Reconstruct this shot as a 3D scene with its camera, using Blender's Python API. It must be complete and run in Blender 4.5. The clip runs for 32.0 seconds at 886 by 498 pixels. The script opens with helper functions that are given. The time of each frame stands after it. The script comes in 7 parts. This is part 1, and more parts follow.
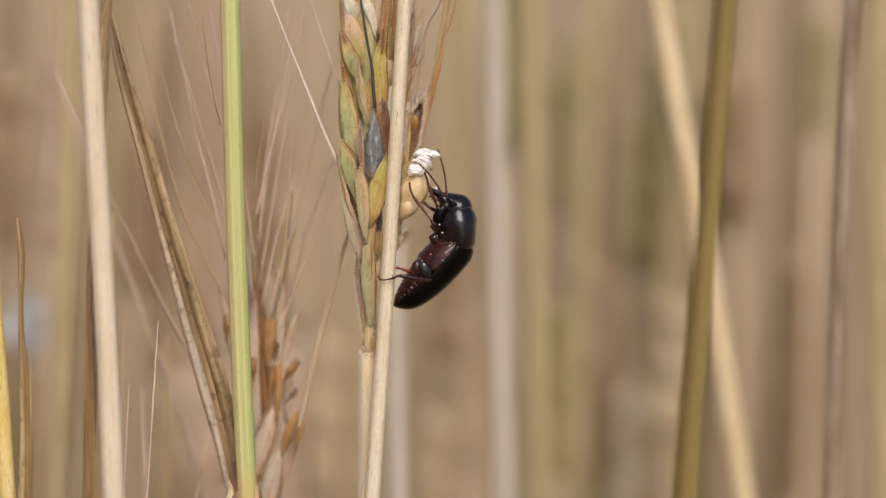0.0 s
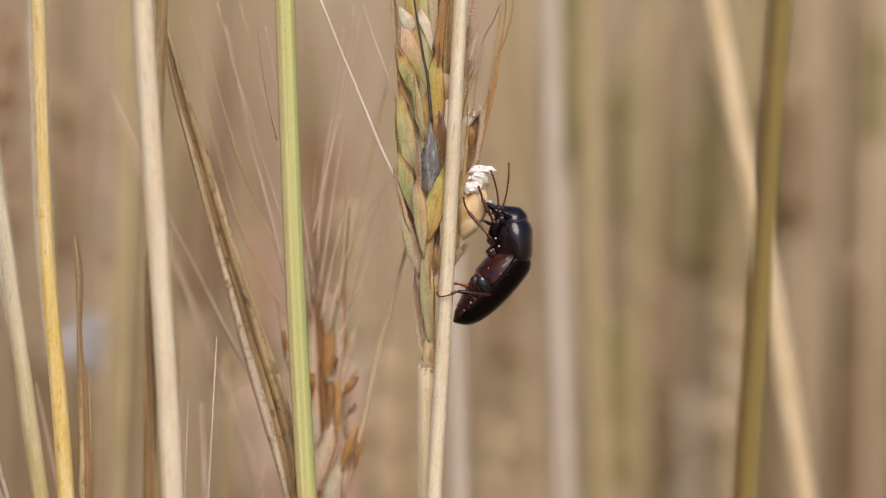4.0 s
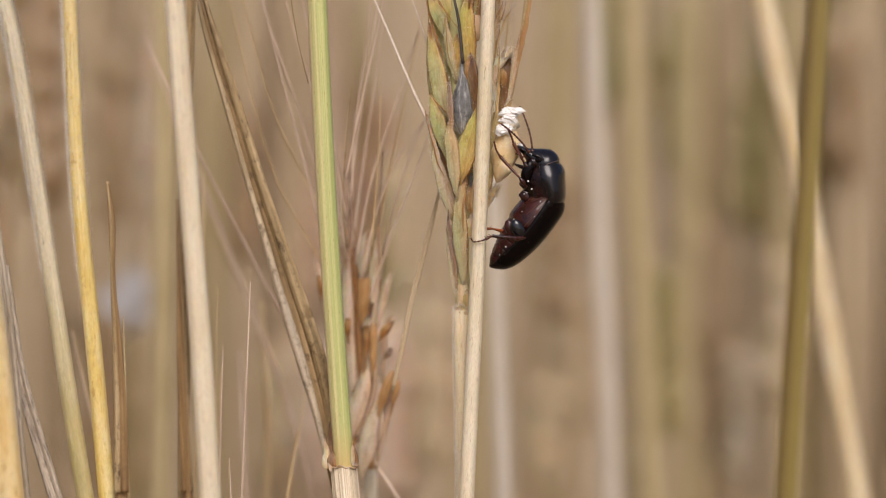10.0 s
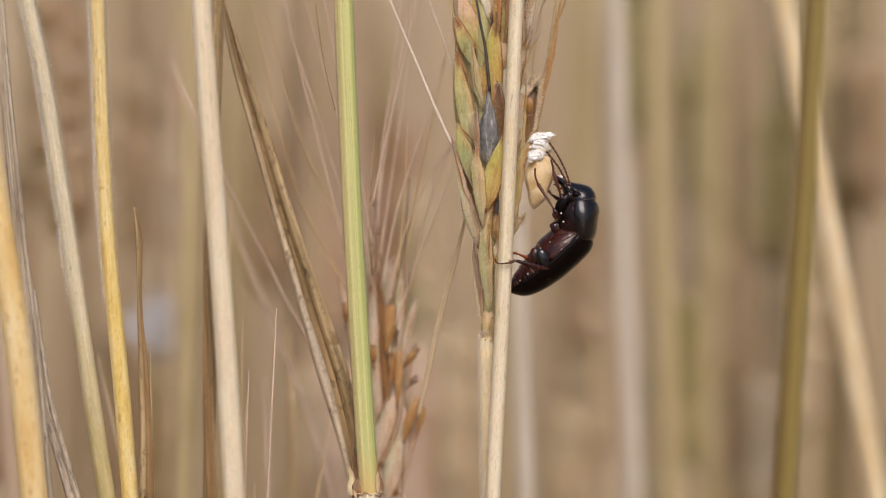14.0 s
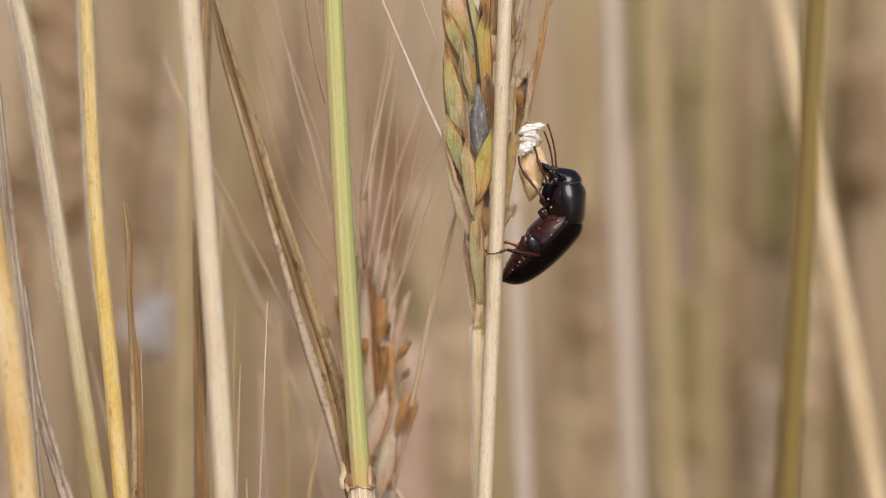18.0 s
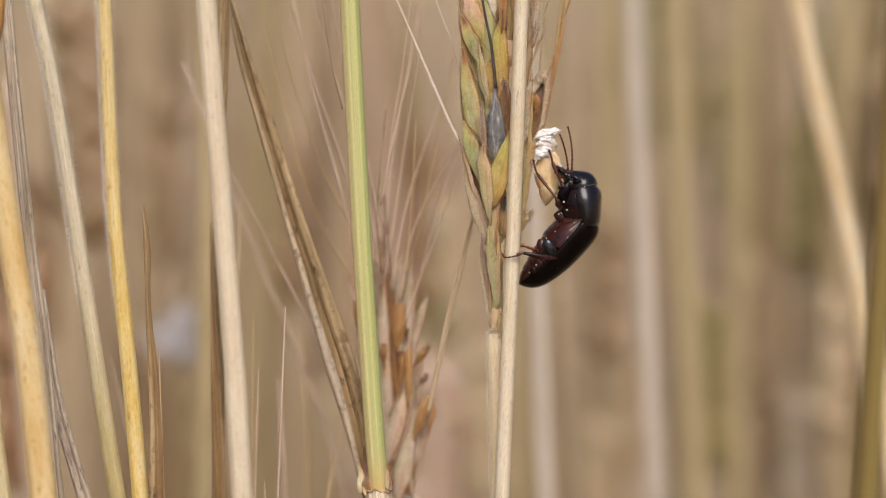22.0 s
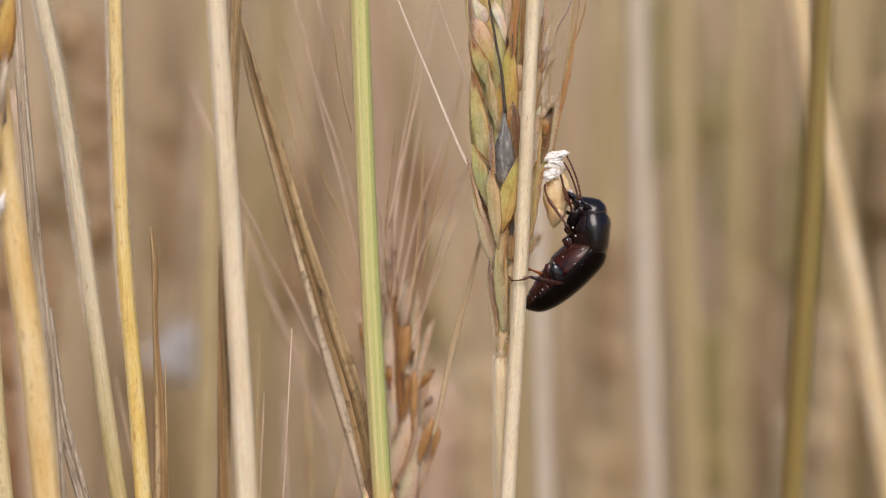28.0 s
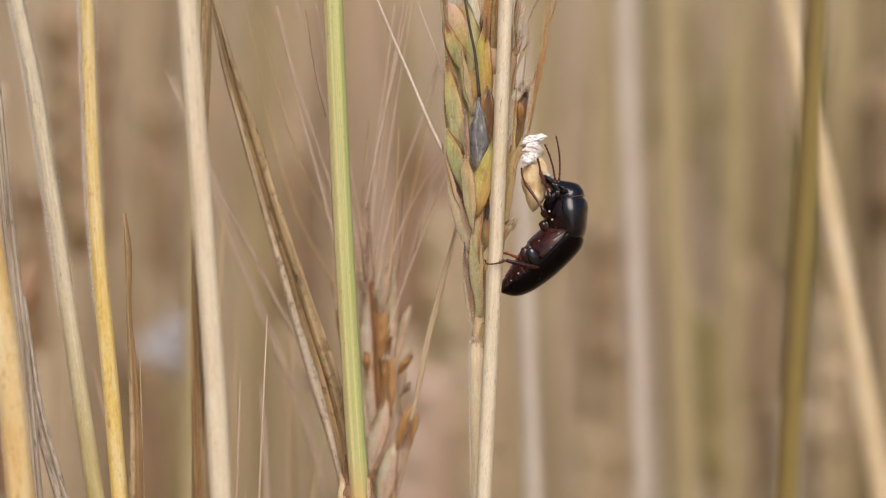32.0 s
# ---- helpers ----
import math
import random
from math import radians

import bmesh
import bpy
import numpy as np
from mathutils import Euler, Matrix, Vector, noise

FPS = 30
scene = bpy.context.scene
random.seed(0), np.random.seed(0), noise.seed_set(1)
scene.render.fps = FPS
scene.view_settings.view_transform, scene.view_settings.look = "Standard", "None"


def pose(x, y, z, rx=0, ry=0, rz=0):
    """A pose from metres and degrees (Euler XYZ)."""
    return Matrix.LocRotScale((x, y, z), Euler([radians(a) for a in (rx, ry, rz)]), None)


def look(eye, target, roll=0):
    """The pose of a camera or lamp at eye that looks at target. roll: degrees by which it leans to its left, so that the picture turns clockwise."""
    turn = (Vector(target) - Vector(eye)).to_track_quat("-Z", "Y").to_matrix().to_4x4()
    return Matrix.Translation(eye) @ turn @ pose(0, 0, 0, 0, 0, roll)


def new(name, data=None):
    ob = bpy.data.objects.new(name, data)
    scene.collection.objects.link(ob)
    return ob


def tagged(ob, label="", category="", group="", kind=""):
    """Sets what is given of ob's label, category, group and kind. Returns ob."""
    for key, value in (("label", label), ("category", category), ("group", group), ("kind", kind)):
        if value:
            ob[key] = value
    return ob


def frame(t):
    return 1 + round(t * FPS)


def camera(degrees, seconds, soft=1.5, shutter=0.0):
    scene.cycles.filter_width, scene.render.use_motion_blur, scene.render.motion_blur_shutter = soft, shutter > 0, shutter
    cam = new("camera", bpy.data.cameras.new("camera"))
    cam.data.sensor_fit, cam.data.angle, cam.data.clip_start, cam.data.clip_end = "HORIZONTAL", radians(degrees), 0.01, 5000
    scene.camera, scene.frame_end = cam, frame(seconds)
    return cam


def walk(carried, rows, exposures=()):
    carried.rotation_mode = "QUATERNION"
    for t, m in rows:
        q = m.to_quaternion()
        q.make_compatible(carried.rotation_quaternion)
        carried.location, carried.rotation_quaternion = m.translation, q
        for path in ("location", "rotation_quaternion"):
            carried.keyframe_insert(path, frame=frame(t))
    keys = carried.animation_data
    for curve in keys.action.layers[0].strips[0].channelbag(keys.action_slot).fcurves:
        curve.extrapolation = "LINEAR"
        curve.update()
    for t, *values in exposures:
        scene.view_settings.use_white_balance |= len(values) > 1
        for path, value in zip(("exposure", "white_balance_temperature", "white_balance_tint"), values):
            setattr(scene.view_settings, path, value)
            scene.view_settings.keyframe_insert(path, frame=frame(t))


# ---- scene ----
# A grain beetle gnawing a kernel on an ear in a ripe field. Small lengths are in millimetres, round a point 0.7 m over the ground.
H = 0.70
cam = camera(20, 32.0, soft=1.0)
cam.data.dof.use_dof = True
cam.data.dof.focus_distance = 0.2642
cam.data.dof.aperture_fstop = 11.5
PATH = [
    (0.0, pose(-0.00504, -0.26817, 0.70341, 90.346, -0.878, -3.637)),
    (0.5, pose(-0.00468, -0.26816, 0.70354, 90.412, -1.110, -4.141)),
    (1.0, pose(-0.00391, -0.26817, 0.70291, 90.396, -0.856, -4.496)),
    (1.5, pose(-0.00483, -0.26770, 0.70319, 90.557, -0.852, -4.250)),
    (2.0, pose(-0.00506, -0.26777, 0.70329, 90.740, -0.984, -4.160)),
    (2.5, pose(-0.00536, -0.26783, 0.70363, 90.773, -0.801, -3.934)),
    (3.0, pose(-0.00504, -0.26793, 0.70391, 90.628, -0.687, -3.668)),
    (3.5, pose(-0.00548, -0.26770, 0.70399, 90.575, -0.542, -2.945)),
    (5.5, pose(-0.00289, -0.26503, 0.70325, 90.340, 0.170, -1.201)),
    (6.0, pose(-0.00309, -0.26503, 0.70282, 90.279, 0.073, -0.872)),
    (6.5, pose(-0.00240, -0.26470, 0.70261, 90.163, 0.309, -0.890)),
    (7.0, pose(-0.00213, -0.26400, 0.70218, 89.957, 0.418, -0.494)),
    (7.5, pose(-0.00235, -0.26400, 0.70194, 90.015, 0.127, -0.143)),
    (8.0, pose(-0.00260, -0.26649, 0.70235, 90.027, -0.444, -0.362)),
    (8.5, pose(-0.00197, -0.26604, 0.70149, 89.971, 0.057, -0.704)),
    (9.0, pose(-0.00240, -0.26712, 0.70227, 90.000, -0.000, -0.000)),
    (9.5, pose(-0.00206, -0.26719, 0.70225, 89.897, -0.328, -0.746)),
    (10.0, pose(-0.00143, -0.26643, 0.70094, 89.867, 0.322, -0.785)),
    (10.5, pose(-0.00207, -0.26600, 0.70096, 89.942, 0.417, -0.568)),
    (11.0, pose(-0.00253, -0.26690, 0.70178, 90.077, 0.087, -0.394)),
    (11.5, pose(-0.00242, -0.26705, 0.70200, 90.126, 0.081, -0.216)),
    (12.0, pose(-0.00246, -0.26635, 0.70200, 90.119, 0.003, -0.217)),
    (12.5, pose(-0.00224, -0.26695, 0.70185, 90.240, 0.011, -0.215)),
    (13.0, pose(-0.00238, -0.26679, 0.70140, 90.319, 0.280, -0.512)),
    (13.5, pose(-0.00232, -0.26669, 0.70112, 90.410, 0.246, -0.341)),
    (14.0, pose(-0.00225, -0.26687, 0.70086, 90.509, 0.062, -0.370)),
    (14.5, pose(-0.00197, -0.26695, 0.70084, 90.557, 0.201, -0.602)),
    (16.5, pose(-0.00110, -0.26624, 0.70043, 90.577, 0.242, -0.129)),
    (17.0, pose(-0.00103, -0.26648, 0.70047, 90.465, 0.175, -0.335)),
    (17.5, pose(-0.00027, -0.26606, 0.70024, 90.499, 0.513, -0.428)),
    (18.0, pose(0.00021, -0.26641, 0.69956, 90.621, 0.432, -0.048)),
    (18.5, pose(0.00156, -0.26651, 0.69885, 90.558, 0.454, 0.014)),
    (19.0, pose(0.00488, -0.26611, 0.69756, 90.516, 0.804, 0.076)),
    (19.5, pose(0.00530, -0.26568, 0.69698, 90.792, 1.270, 0.208)),
    (20.0, pose(0.00527, -0.26699, 0.69660, 91.080, 1.126, 0.692)),
    (20.5, pose(0.00433, -0.26672, 0.69715, 91.019, 0.888, 0.885)),
    (21.0, pose(0.00347, -0.26693, 0.69739, 91.150, 0.754, 1.083)),
    (21.5, pose(0.00286, -0.26742, 0.69782, 91.151, 0.415, 1.048)),
    (22.0, pose(0.00252, -0.26741, 0.69735, 91.194, 0.484, 0.840)),
    (22.5, pose(0.00242, -0.26653, 0.69767, 90.979, 0.525, 0.524)),
    (23.0, pose(0.00245, -0.26697, 0.69746, 91.158, 0.322, 0.484)),
    (23.5, pose(0.00356, -0.26582, 0.69674, 91.132, 0.604, 0.154)),
    (24.0, pose(0.00348, -0.26647, 0.69637, 91.357, 0.596, 0.488)),
    (24.5, pose(0.00304, -0.26742, 0.69616, 91.552, 0.301, 0.758)),
    (26.5, pose(0.00165, -0.26717, 0.69810, 91.227, 0.070, 0.382)),
    (27.0, pose(0.00185, -0.26698, 0.69867, 91.233, -0.045, 0.573)),
    (27.5, pose(0.00143, -0.26688, 0.69866, 91.313, 0.068, 0.449)),
    (28.0, pose(0.00029, -0.26747, 0.69872, 91.439, -0.199, 0.517)),
    (28.5, pose(0.00116, -0.26719, 0.69832, 91.397, -0.202, 0.297)),
    (29.0, pose(0.00240, -0.26681, 0.69788, 91.367, 0.023, 0.086)),
    (29.5, pose(0.00442, -0.26606, 0.69740, 91.343, 0.355, 0.217)),
    (30.0, pose(0.00483, -0.26649, 0.69704, 91.354, 0.282, 0.710)),
    (30.5, pose(0.00514, -0.26654, 0.69737, 91.321, 0.220, 1.058)),
    (31.0, pose(0.00562, -0.26634, 0.69746, 91.329, 0.221, 0.994)),
    (31.5, pose(0.00612, -0.26656, 0.69714, 91.422, 0.309, 1.037)),
    (32.0, pose(0.00551, -0.26639, 0.69715, 91.436, 0.221, 1.086)),
]
walk(cam, PATH, exposures=[(0.0, -0.28, 6400, 16), (32.0, -0.28, 6400, 16)])

# ---- light: a bright, thinly overcast day ----
world = bpy.data.worlds.new("overcast_sky")
scene.world = world
world.use_nodes = True
wn = world.node_tree.nodes
sky = wn.new("ShaderNodeTexSky")
sky.sky_type = "NISHITA"
sky.sun_disc = False
sky.sun_elevation = radians(48)
sky.sun_rotation = radians(173)
sky.air_density, sky.dust_density = 1.0, 4.0
wn["Background"].inputs["Strength"].default_value = 0.13
world.node_tree.links.new(sky.outputs["Color"], wn["Background"].inputs["Color"])
sun_data = bpy.data.lights.new("sun", "SUN")
sun_data.energy, sun_data.angle, sun_data.color = 2.4, radians(36), (1.0, 0.95, 0.88)
sun = new("sun", sun_data)
sun.matrix_world = look((0.25, -1.95, 2.8), (0, 0, 0.7))


# ---- materials ----
def mat(name):
    m = bpy.data.materials.new(name)
    m.use_nodes = True
    n = m.node_tree.nodes
    return m, n, m.node_tree.links, n["Principled BSDF"]


def noise_on(n, l, vec, scale, stretch, detail=3.0, rough=0.6):
    mp = n.new("ShaderNodeMapping")
    mp.inputs["Scale"].default_value = stretch
    l.new(vec, mp.inputs["Vector"])
    t = n.new("ShaderNodeTexNoise")
    t.inputs["Scale"].default_value = scale
    t.inputs["Detail"].default_value = detail
    t.inputs["Roughness"].default_value = rough
    l.new(mp.outputs["Vector"], t.inputs["Vector"])
    return t.outputs["Fac"]


def ramp(n, l, fac, stops):
    r = n.new("ShaderNodeValToRGB")
    el = r.color_ramp.elements
    while len(el) < len(stops):
        el.new(0.5)
    for e, (p, c) in zip(el, stops):
        e.position = p
        e.color = (*c, 1) if len(c) == 3 else c
    l.new(fac, r.inputs["Fac"])
    return r.outputs["Color"]


def mix(n, l, fac, a, b, mode="MIX"):
    m = n.new("ShaderNodeMix")
    m.data_type, m.blend_type = "RGBA", mode
    for sock, val in ((m.inputs[0], fac), (m.inputs[6], a), (m.inputs[7], b)):
        if isinstance(val, (int, float)):
            sock.default_value = val
        elif isinstance(val, tuple):
            sock.default_value = (*val, 1)
        else:
            l.new(val, sock)
    return m.outputs[2]


def straw(name, base, light, dark, spots=0.0, spot_colour=(0.05, 0.03, 0.015), rough=0.5, bump=0.35, vary=0.0, streak=1.0, blotch=1.0, fibre=(5.0, 0.07), grade=None, grit=0.9, cut=0.80, soak=0.0, blot=None):
    """Dry stalk or leaf: fine fibres along it, slow blotches, and dark specks."""
    m, n, l, p = mat(name)
    uv = n.new("ShaderNodeTexCoord").outputs["UV"]
    rnd = n.new("ShaderNodeObjectInfo").outputs["Random"]
    add = n.new("ShaderNodeVectorMath")
    add.operation = "ADD"
    cmb = n.new("ShaderNodeCombineXYZ")
    mul = n.new("ShaderNodeMath")
    mul.operation = "MULTIPLY"
    mul.inputs[1].default_value = 97.0
    l.new(rnd, mul.inputs[0])
    l.new(mul.outputs[0], cmb.inputs[2])
    l.new(uv, add.inputs[0])
    l.new(cmb.outputs[0], add.inputs[1])
    vec = add.outputs[0]
    fib = noise_on(n, l, vec, 1.0, (*fibre, 1.0), 4)
    slow = noise_on(n, l, vec, 1.0, (0.5, 0.11, 1.0), 3)
    fine = noise_on(n, l, vec, 1.0, (11.0, 2.0, 1.0), 4, 0.7)
    c1 = ramp(n, l, slow, [(0.5 - 0.18 * blotch, dark), (0.5, base), (0.5 + 0.2 * blotch, light)])
    c2 = ramp(n, l, fib, [(0.30, tuple(cut * v for v in base)), (0.42, tuple((0.5 + 0.5 * cut) * v for v in base)), (0.52, base), (0.66, tuple(min(0.9, 1.08 * v) for v in light))])
    col = mix(n, l, 0.5 * streak, c1, c2)
    if grade:
        sv = n.new("ShaderNodeSeparateXYZ")
        l.new(uv, sv.inputs[0])
        gr = n.new("ShaderNodeMapRange")
        gr.inputs["From Min"].default_value, gr.inputs["From Max"].default_value = grade[1], grade[2]
        l.new(sv.outputs["Y"], gr.inputs["Value"])
        gm = n.new("ShaderNodeMath")
        gm.operation = "MULTIPLY_ADD"
        gm.inputs[1].default_value = 0.9
        gm.use_clamp = True
        l.new(slow, gm.inputs[0])
        sb = n.new("ShaderNodeMath")
        sb.operation = "SUBTRACT"
        sb.inputs[1].default_value = 0.45
        l.new(gr.outputs[0], sb.inputs[0])
        l.new(sb.outputs[0], gm.inputs[2])
        tint = mix(n, l, 0.55, grade[0], c2)
        col = mix(n, l, gm.outputs[0], col, tint)
    grain = ramp(n, l, fine, [(0.3, (0.80, 0.77, 0.72)), (0.48, (1.0, 0.99, 0.97)), (0.7, (1.12, 1.12, 1.12))])
    col = mix(n, l, grit, col, grain, "MULTIPLY")
    if spots:
        sp = noise_on(n, l, vec, 1.0, (3.2, 0.55, 1.0), 5, 0.75)
        msk = ramp(n, l, sp, [(0.62 - spots * 0.16, (0, 0, 0)), (0.78 - spots * 0.16, (0.9, 0.9, 0.9))])
        col = mix(n, l, msk, col, spot_colour)
    if blot:
        bs = noise_on(n, l, vec, 1.0, (1.5, 0.45, 1.0), 4, 0.6)
        col = mix(n, l, ramp(n, l, bs, [(0.62, (0, 0, 0)), (0.69, (0.75, 0.75, 0.75))]), col, blot)
    if vary:
        hsv = n.new("ShaderNodeHueSaturation")
        mr = n.new("ShaderNodeMapRange")
        mr.inputs["To Min"].default_value, mr.inputs["To Max"].default_value = 1 - vary, 1 + vary
        l.new(rnd, mr.inputs["Value"])
        l.new(mr.outputs[0], hsv.inputs["Value"])
        l.new(col, hsv.inputs["Color"])
        col = hsv.outputs["Color"]
    l.new(col, p.inputs["Base Color"])
    p.inputs["Roughness"].default_value = rough
    p.inputs["Specular IOR Level"].default_value = 0.35
    if soak:
        p.inputs["Subsurface Weight"].default_value = soak
        p.inputs["Subsurface Radius"].default_value = (0.0012, 0.0009, 0.0005)
    b = n.new("ShaderNodeBump")
    b.inputs["Strength"].default_value = bump
    b.inputs["Distance"].default_value = 0.00008
    l.new(fib, b.inputs["Height"])
    l.new(b.outputs["Normal"], p.inputs["Normal"])
    return m


def husk_mat(name, low, middle, top, edge, spots=0.3, margin=(0.60, 0.45, 0.22), rim=0.55):
    """Chaff of the ear: coloured from base to tip, veined along, papery at the margins with a thin brown rim and flecks."""
    m, n, l, p = mat(name)
    tc = n.new("ShaderNodeTexCoord")
    sep = n.new("ShaderNodeSeparateXYZ")
    l.new(tc.outputs["Generated"], sep.inputs[0])

    def calc(op, a, b_, c=None):
        q = n.new("ShaderNodeMath")
        q.operation = op
        for sock, val in zip(q.inputs, (a, b_, c)):
            if isinstance(val, (int, float)):
                sock.default_value = val
            elif val is not None:
                l.new(val, sock)
        return q.outputs[0]

    vein = noise_on(n, l, tc.outputs["UV"], 1.0, (4.6, 0.07, 1.0), 4, 0.65)
    slow = noise_on(n, l, tc.outputs["Object"], 420.0, (1, 1, 0.4), 3)
    fine = noise_on(n, l, tc.outputs["Object"], 5200.0, (1, 1, 0.5), 3, 0.6)
    along = calc("ADD", calc("MULTIPLY_ADD", slow, 0.7, -0.35), sep.outputs["Z"])
    col = ramp(n, l, along, [(0.05, low), (0.45, middle), (0.8, top), (0.98, edge)])
    su = n.new("ShaderNodeSeparateXYZ")
    l.new(tc.outputs["UV"], su.inputs[0])
    across = calc("MULTIPLY_ADD", su.outputs["X"], 0.10, calc("ABSOLUTE", su.outputs["X"], 0.0))
    across = calc("MULTIPLY_ADD", slow, 0.5, calc("SUBTRACT", across, 0.25))
    pap = ramp(n, l, across, [(0.45, (0, 0, 0)), (0.72, (0.75, 0.75, 0.75))])
    col = mix(n, l, pap, col, margin)
    flank = calc("MULTIPLY_ADD", su.outputs["X"], 0.5, calc("MULTIPLY_ADD", slow, 1.6, -0.3))
    fl = ramp(n, l, flank, [(0.15, (0.86, 0.98, 0.86)), (0.5, (1.0, 1.0, 1.0)), (0.85, (1.07, 0.99, 0.88))])
    col = mix(n, l, 0.9, col, fl, "MULTIPLY")
    vr = ramp(n, l, vein, [(0.30, (0.62, 0.52, 0.40)), (0.43, (0.95, 0.93, 0.88)), (0.66, (1.15, 1.16, 1.14))])
    col = mix(n, l, 0.9, col, vr, "MULTIPLY")
    bloom = noise_on(n, l, tc.outputs["Object"], 1200.0, (1, 1, 0.3), 5, 0.7)
    bl = ramp(n, l, bloom, [(0.34, (0.70, 0.58, 0.43)), (0.46, (0.93, 0.91, 0.87)), (0.58, (0.95, 0.94, 0.93)), (0.72, (1.04, 1.03, 1.06))])
    col = mix(n, l, 0.85, col, bl, "MULTIPLY")
    fr = ramp(n, l, fine, [(0.3, (0.74, 0.70, 0.64)), (0.5, (0.89, 0.88, 0.86)), (0.7, (1.03, 1.03, 1.02))])
    col = mix(n, l, 0.85, col, fr, "MULTIPLY")
    sp = noise_on(n, l, tc.outputs["Object"], 3000.0, (1, 1, 0.5), 5, 0.75)
    msk = ramp(n, l, sp, [(0.76 - spots * 0.18, (0, 0, 0)), (0.86 - spots * 0.18, (0.7, 0.7, 0.7))])
    col = mix(n, l, msk, col, edge)
    em = ramp(n, l, across, [(0.84, (0, 0, 0)), (0.94, (rim, rim, rim))])
    col = mix(n, l, em, col, edge)
    l.new(col, p.inputs["Base Color"])
    p.inputs["Roughness"].default_value = 0.45
    p.inputs["Subsurface Weight"].default_value = 0.6
    p.inputs["Subsurface Radius"].default_value = (0.0016, 0.0011, 0.0005)
    b = n.new("ShaderNodeBump")
    b.inputs["Strength"].default_value = 0.7
    b.inputs["Distance"].default_value = 0.00008
    l.new(vein, b.inputs["Height"])
    l.new(b.outputs["Normal"], p.inputs["Normal"])
    return m


def chitin(name, colour, rough=0.2, scale=2600.0, bump=0.25, second=None, spec=0.4, deep=0.00004, coat=0.0):
    """Beetle shell: dark, glossy, finely pitted."""
    m, n, l, p = mat(name)
    ob = n.new("ShaderNodeTexCoord").outputs["Object"]
    fine = noise_on(n, l, ob, scale, (1, 1, 1), 3)
    slow = noise_on(n, l, ob, 500.0, (1, 1, 1), 3)
    col = ramp(n, l, slow, [(0.35, colour), (0.65, second or tuple(1.6 * v for v in colour))])
    l.new(col, p.inputs["Base Color"])
    rr = ramp(n, l, fine, [(0.3, (rough * 0.75,) * 3), (0.7, (rough * 1.5,) * 3)])
    l.new(rr, p.inputs["Roughness"])
    p.inputs["Specular IOR Level"].default_value = spec
    if coat:
        p.inputs["Coat Weight"].default_value, p.inputs["Coat IOR"].default_value, p.inputs["Coat Roughness"].default_value = coat, 1.9, 0.22
    b = n.new("ShaderNodeBump")
    b.inputs["Strength"].default_value = bump
    b.inputs["Distance"].default_value = deep
    l.new(fine, b.inputs["Height"])
    l.new(b.outputs["Normal"], p.inputs["Normal"])
    return m


def plain(name, a, b_, scale, rough=0.6, bump=0.4, dist=0.0001):
    m, n, l, p = mat(name)
    ob = n.new("ShaderNodeTexCoord").outputs["Object"]
    f1 = noise_on(n, l, ob, scale, (1, 1, 1), 4)
    l.new(ramp(n, l, f1, [(0.3, a), (0.7, b_)]), p.inputs["Base Color"])
    p.inputs["Roughness"].default_value = rough
    bp = n.new("ShaderNodeBump")
    bp.inputs["Strength"].default_value, bp.inputs["Distance"].default_value = bump, dist
    l.new(f1, bp.inputs["Height"])
    l.new(bp.outputs["Normal"], p.inputs["Normal"])
    return m


STRAW = straw("pale_straw", (0.75, 0.66, 0.475), (0.83, 0.755, 0.59), (0.68, 0.56, 0.355), spots=0.26, spot_colour=(0.27, 0.18, 0.09), rough=0.42, streak=0.65, grit=0.8, soak=0.4)
WEATHER = straw("weathered_brown_grey_straw", (0.29, 0.21, 0.135), (0.46, 0.39, 0.31), (0.17, 0.11, 0.065), spots=0.3, spot_colour=(0.11, 0.08, 0.055), streak=0.9)
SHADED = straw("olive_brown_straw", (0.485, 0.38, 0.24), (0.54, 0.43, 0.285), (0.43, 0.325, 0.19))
STEM_TAN = straw("downy_tan_stem", (0.78, 0.66, 0.43), (0.84, 0.75, 0.55), (0.70, 0.55, 0.30), spots=0.5, spot_colour=(0.66, 0.45, 0.17), streak=0.4, grit=0.7, soak=0.45)
HAZE = straw("dim_pale_straw", (0.61, 0.505, 0.35), (0.66, 0.56, 0.40), (0.55, 0.45, 0.30))
ROSY = straw("rosy_straw", (0.51, 0.39, 0.275), (0.57, 0.45, 0.33), (0.43, 0.32, 0.215))
CREAM = straw("cream_straw", (0.76, 0.67, 0.49), (0.84, 0.77, 0.61), (0.69, 0.575, 0.39), spots=0.2, spot_colour=(0.34, 0.24, 0.14), rough=0.5, streak=0.75, grit=0.75, soak=0.4)
BUTTER = straw("buttery_straw", (0.76, 0.59, 0.29), (0.82, 0.70, 0.44), (0.69, 0.48, 0.19), spots=0.5, spot_colour=(0.52, 0.29, 0.06), rough=0.42, bump=0.2, streak=0.35, grit=0.6, soak=0.4, blot=(0.42, 0.24, 0.07))
MOULDY = straw("mouldy_straw", (0.70, 0.60, 0.34), (0.78, 0.72, 0.50), (0.58, 0.46, 0.18), spots=0.4, spot_colour=(0.22, 0.15, 0.05))
YELLOW = straw("yellow_straw", (0.76, 0.59, 0.20), (0.82, 0.71, 0.40), (0.69, 0.48, 0.11), spots=0.42, spot_colour=(0.55, 0.30, 0.06), grade=((0.79, 0.69, 0.44), 695, 730), streak=0.35, grit=0.9, soak=0.4, blot=(0.46, 0.25, 0.06))
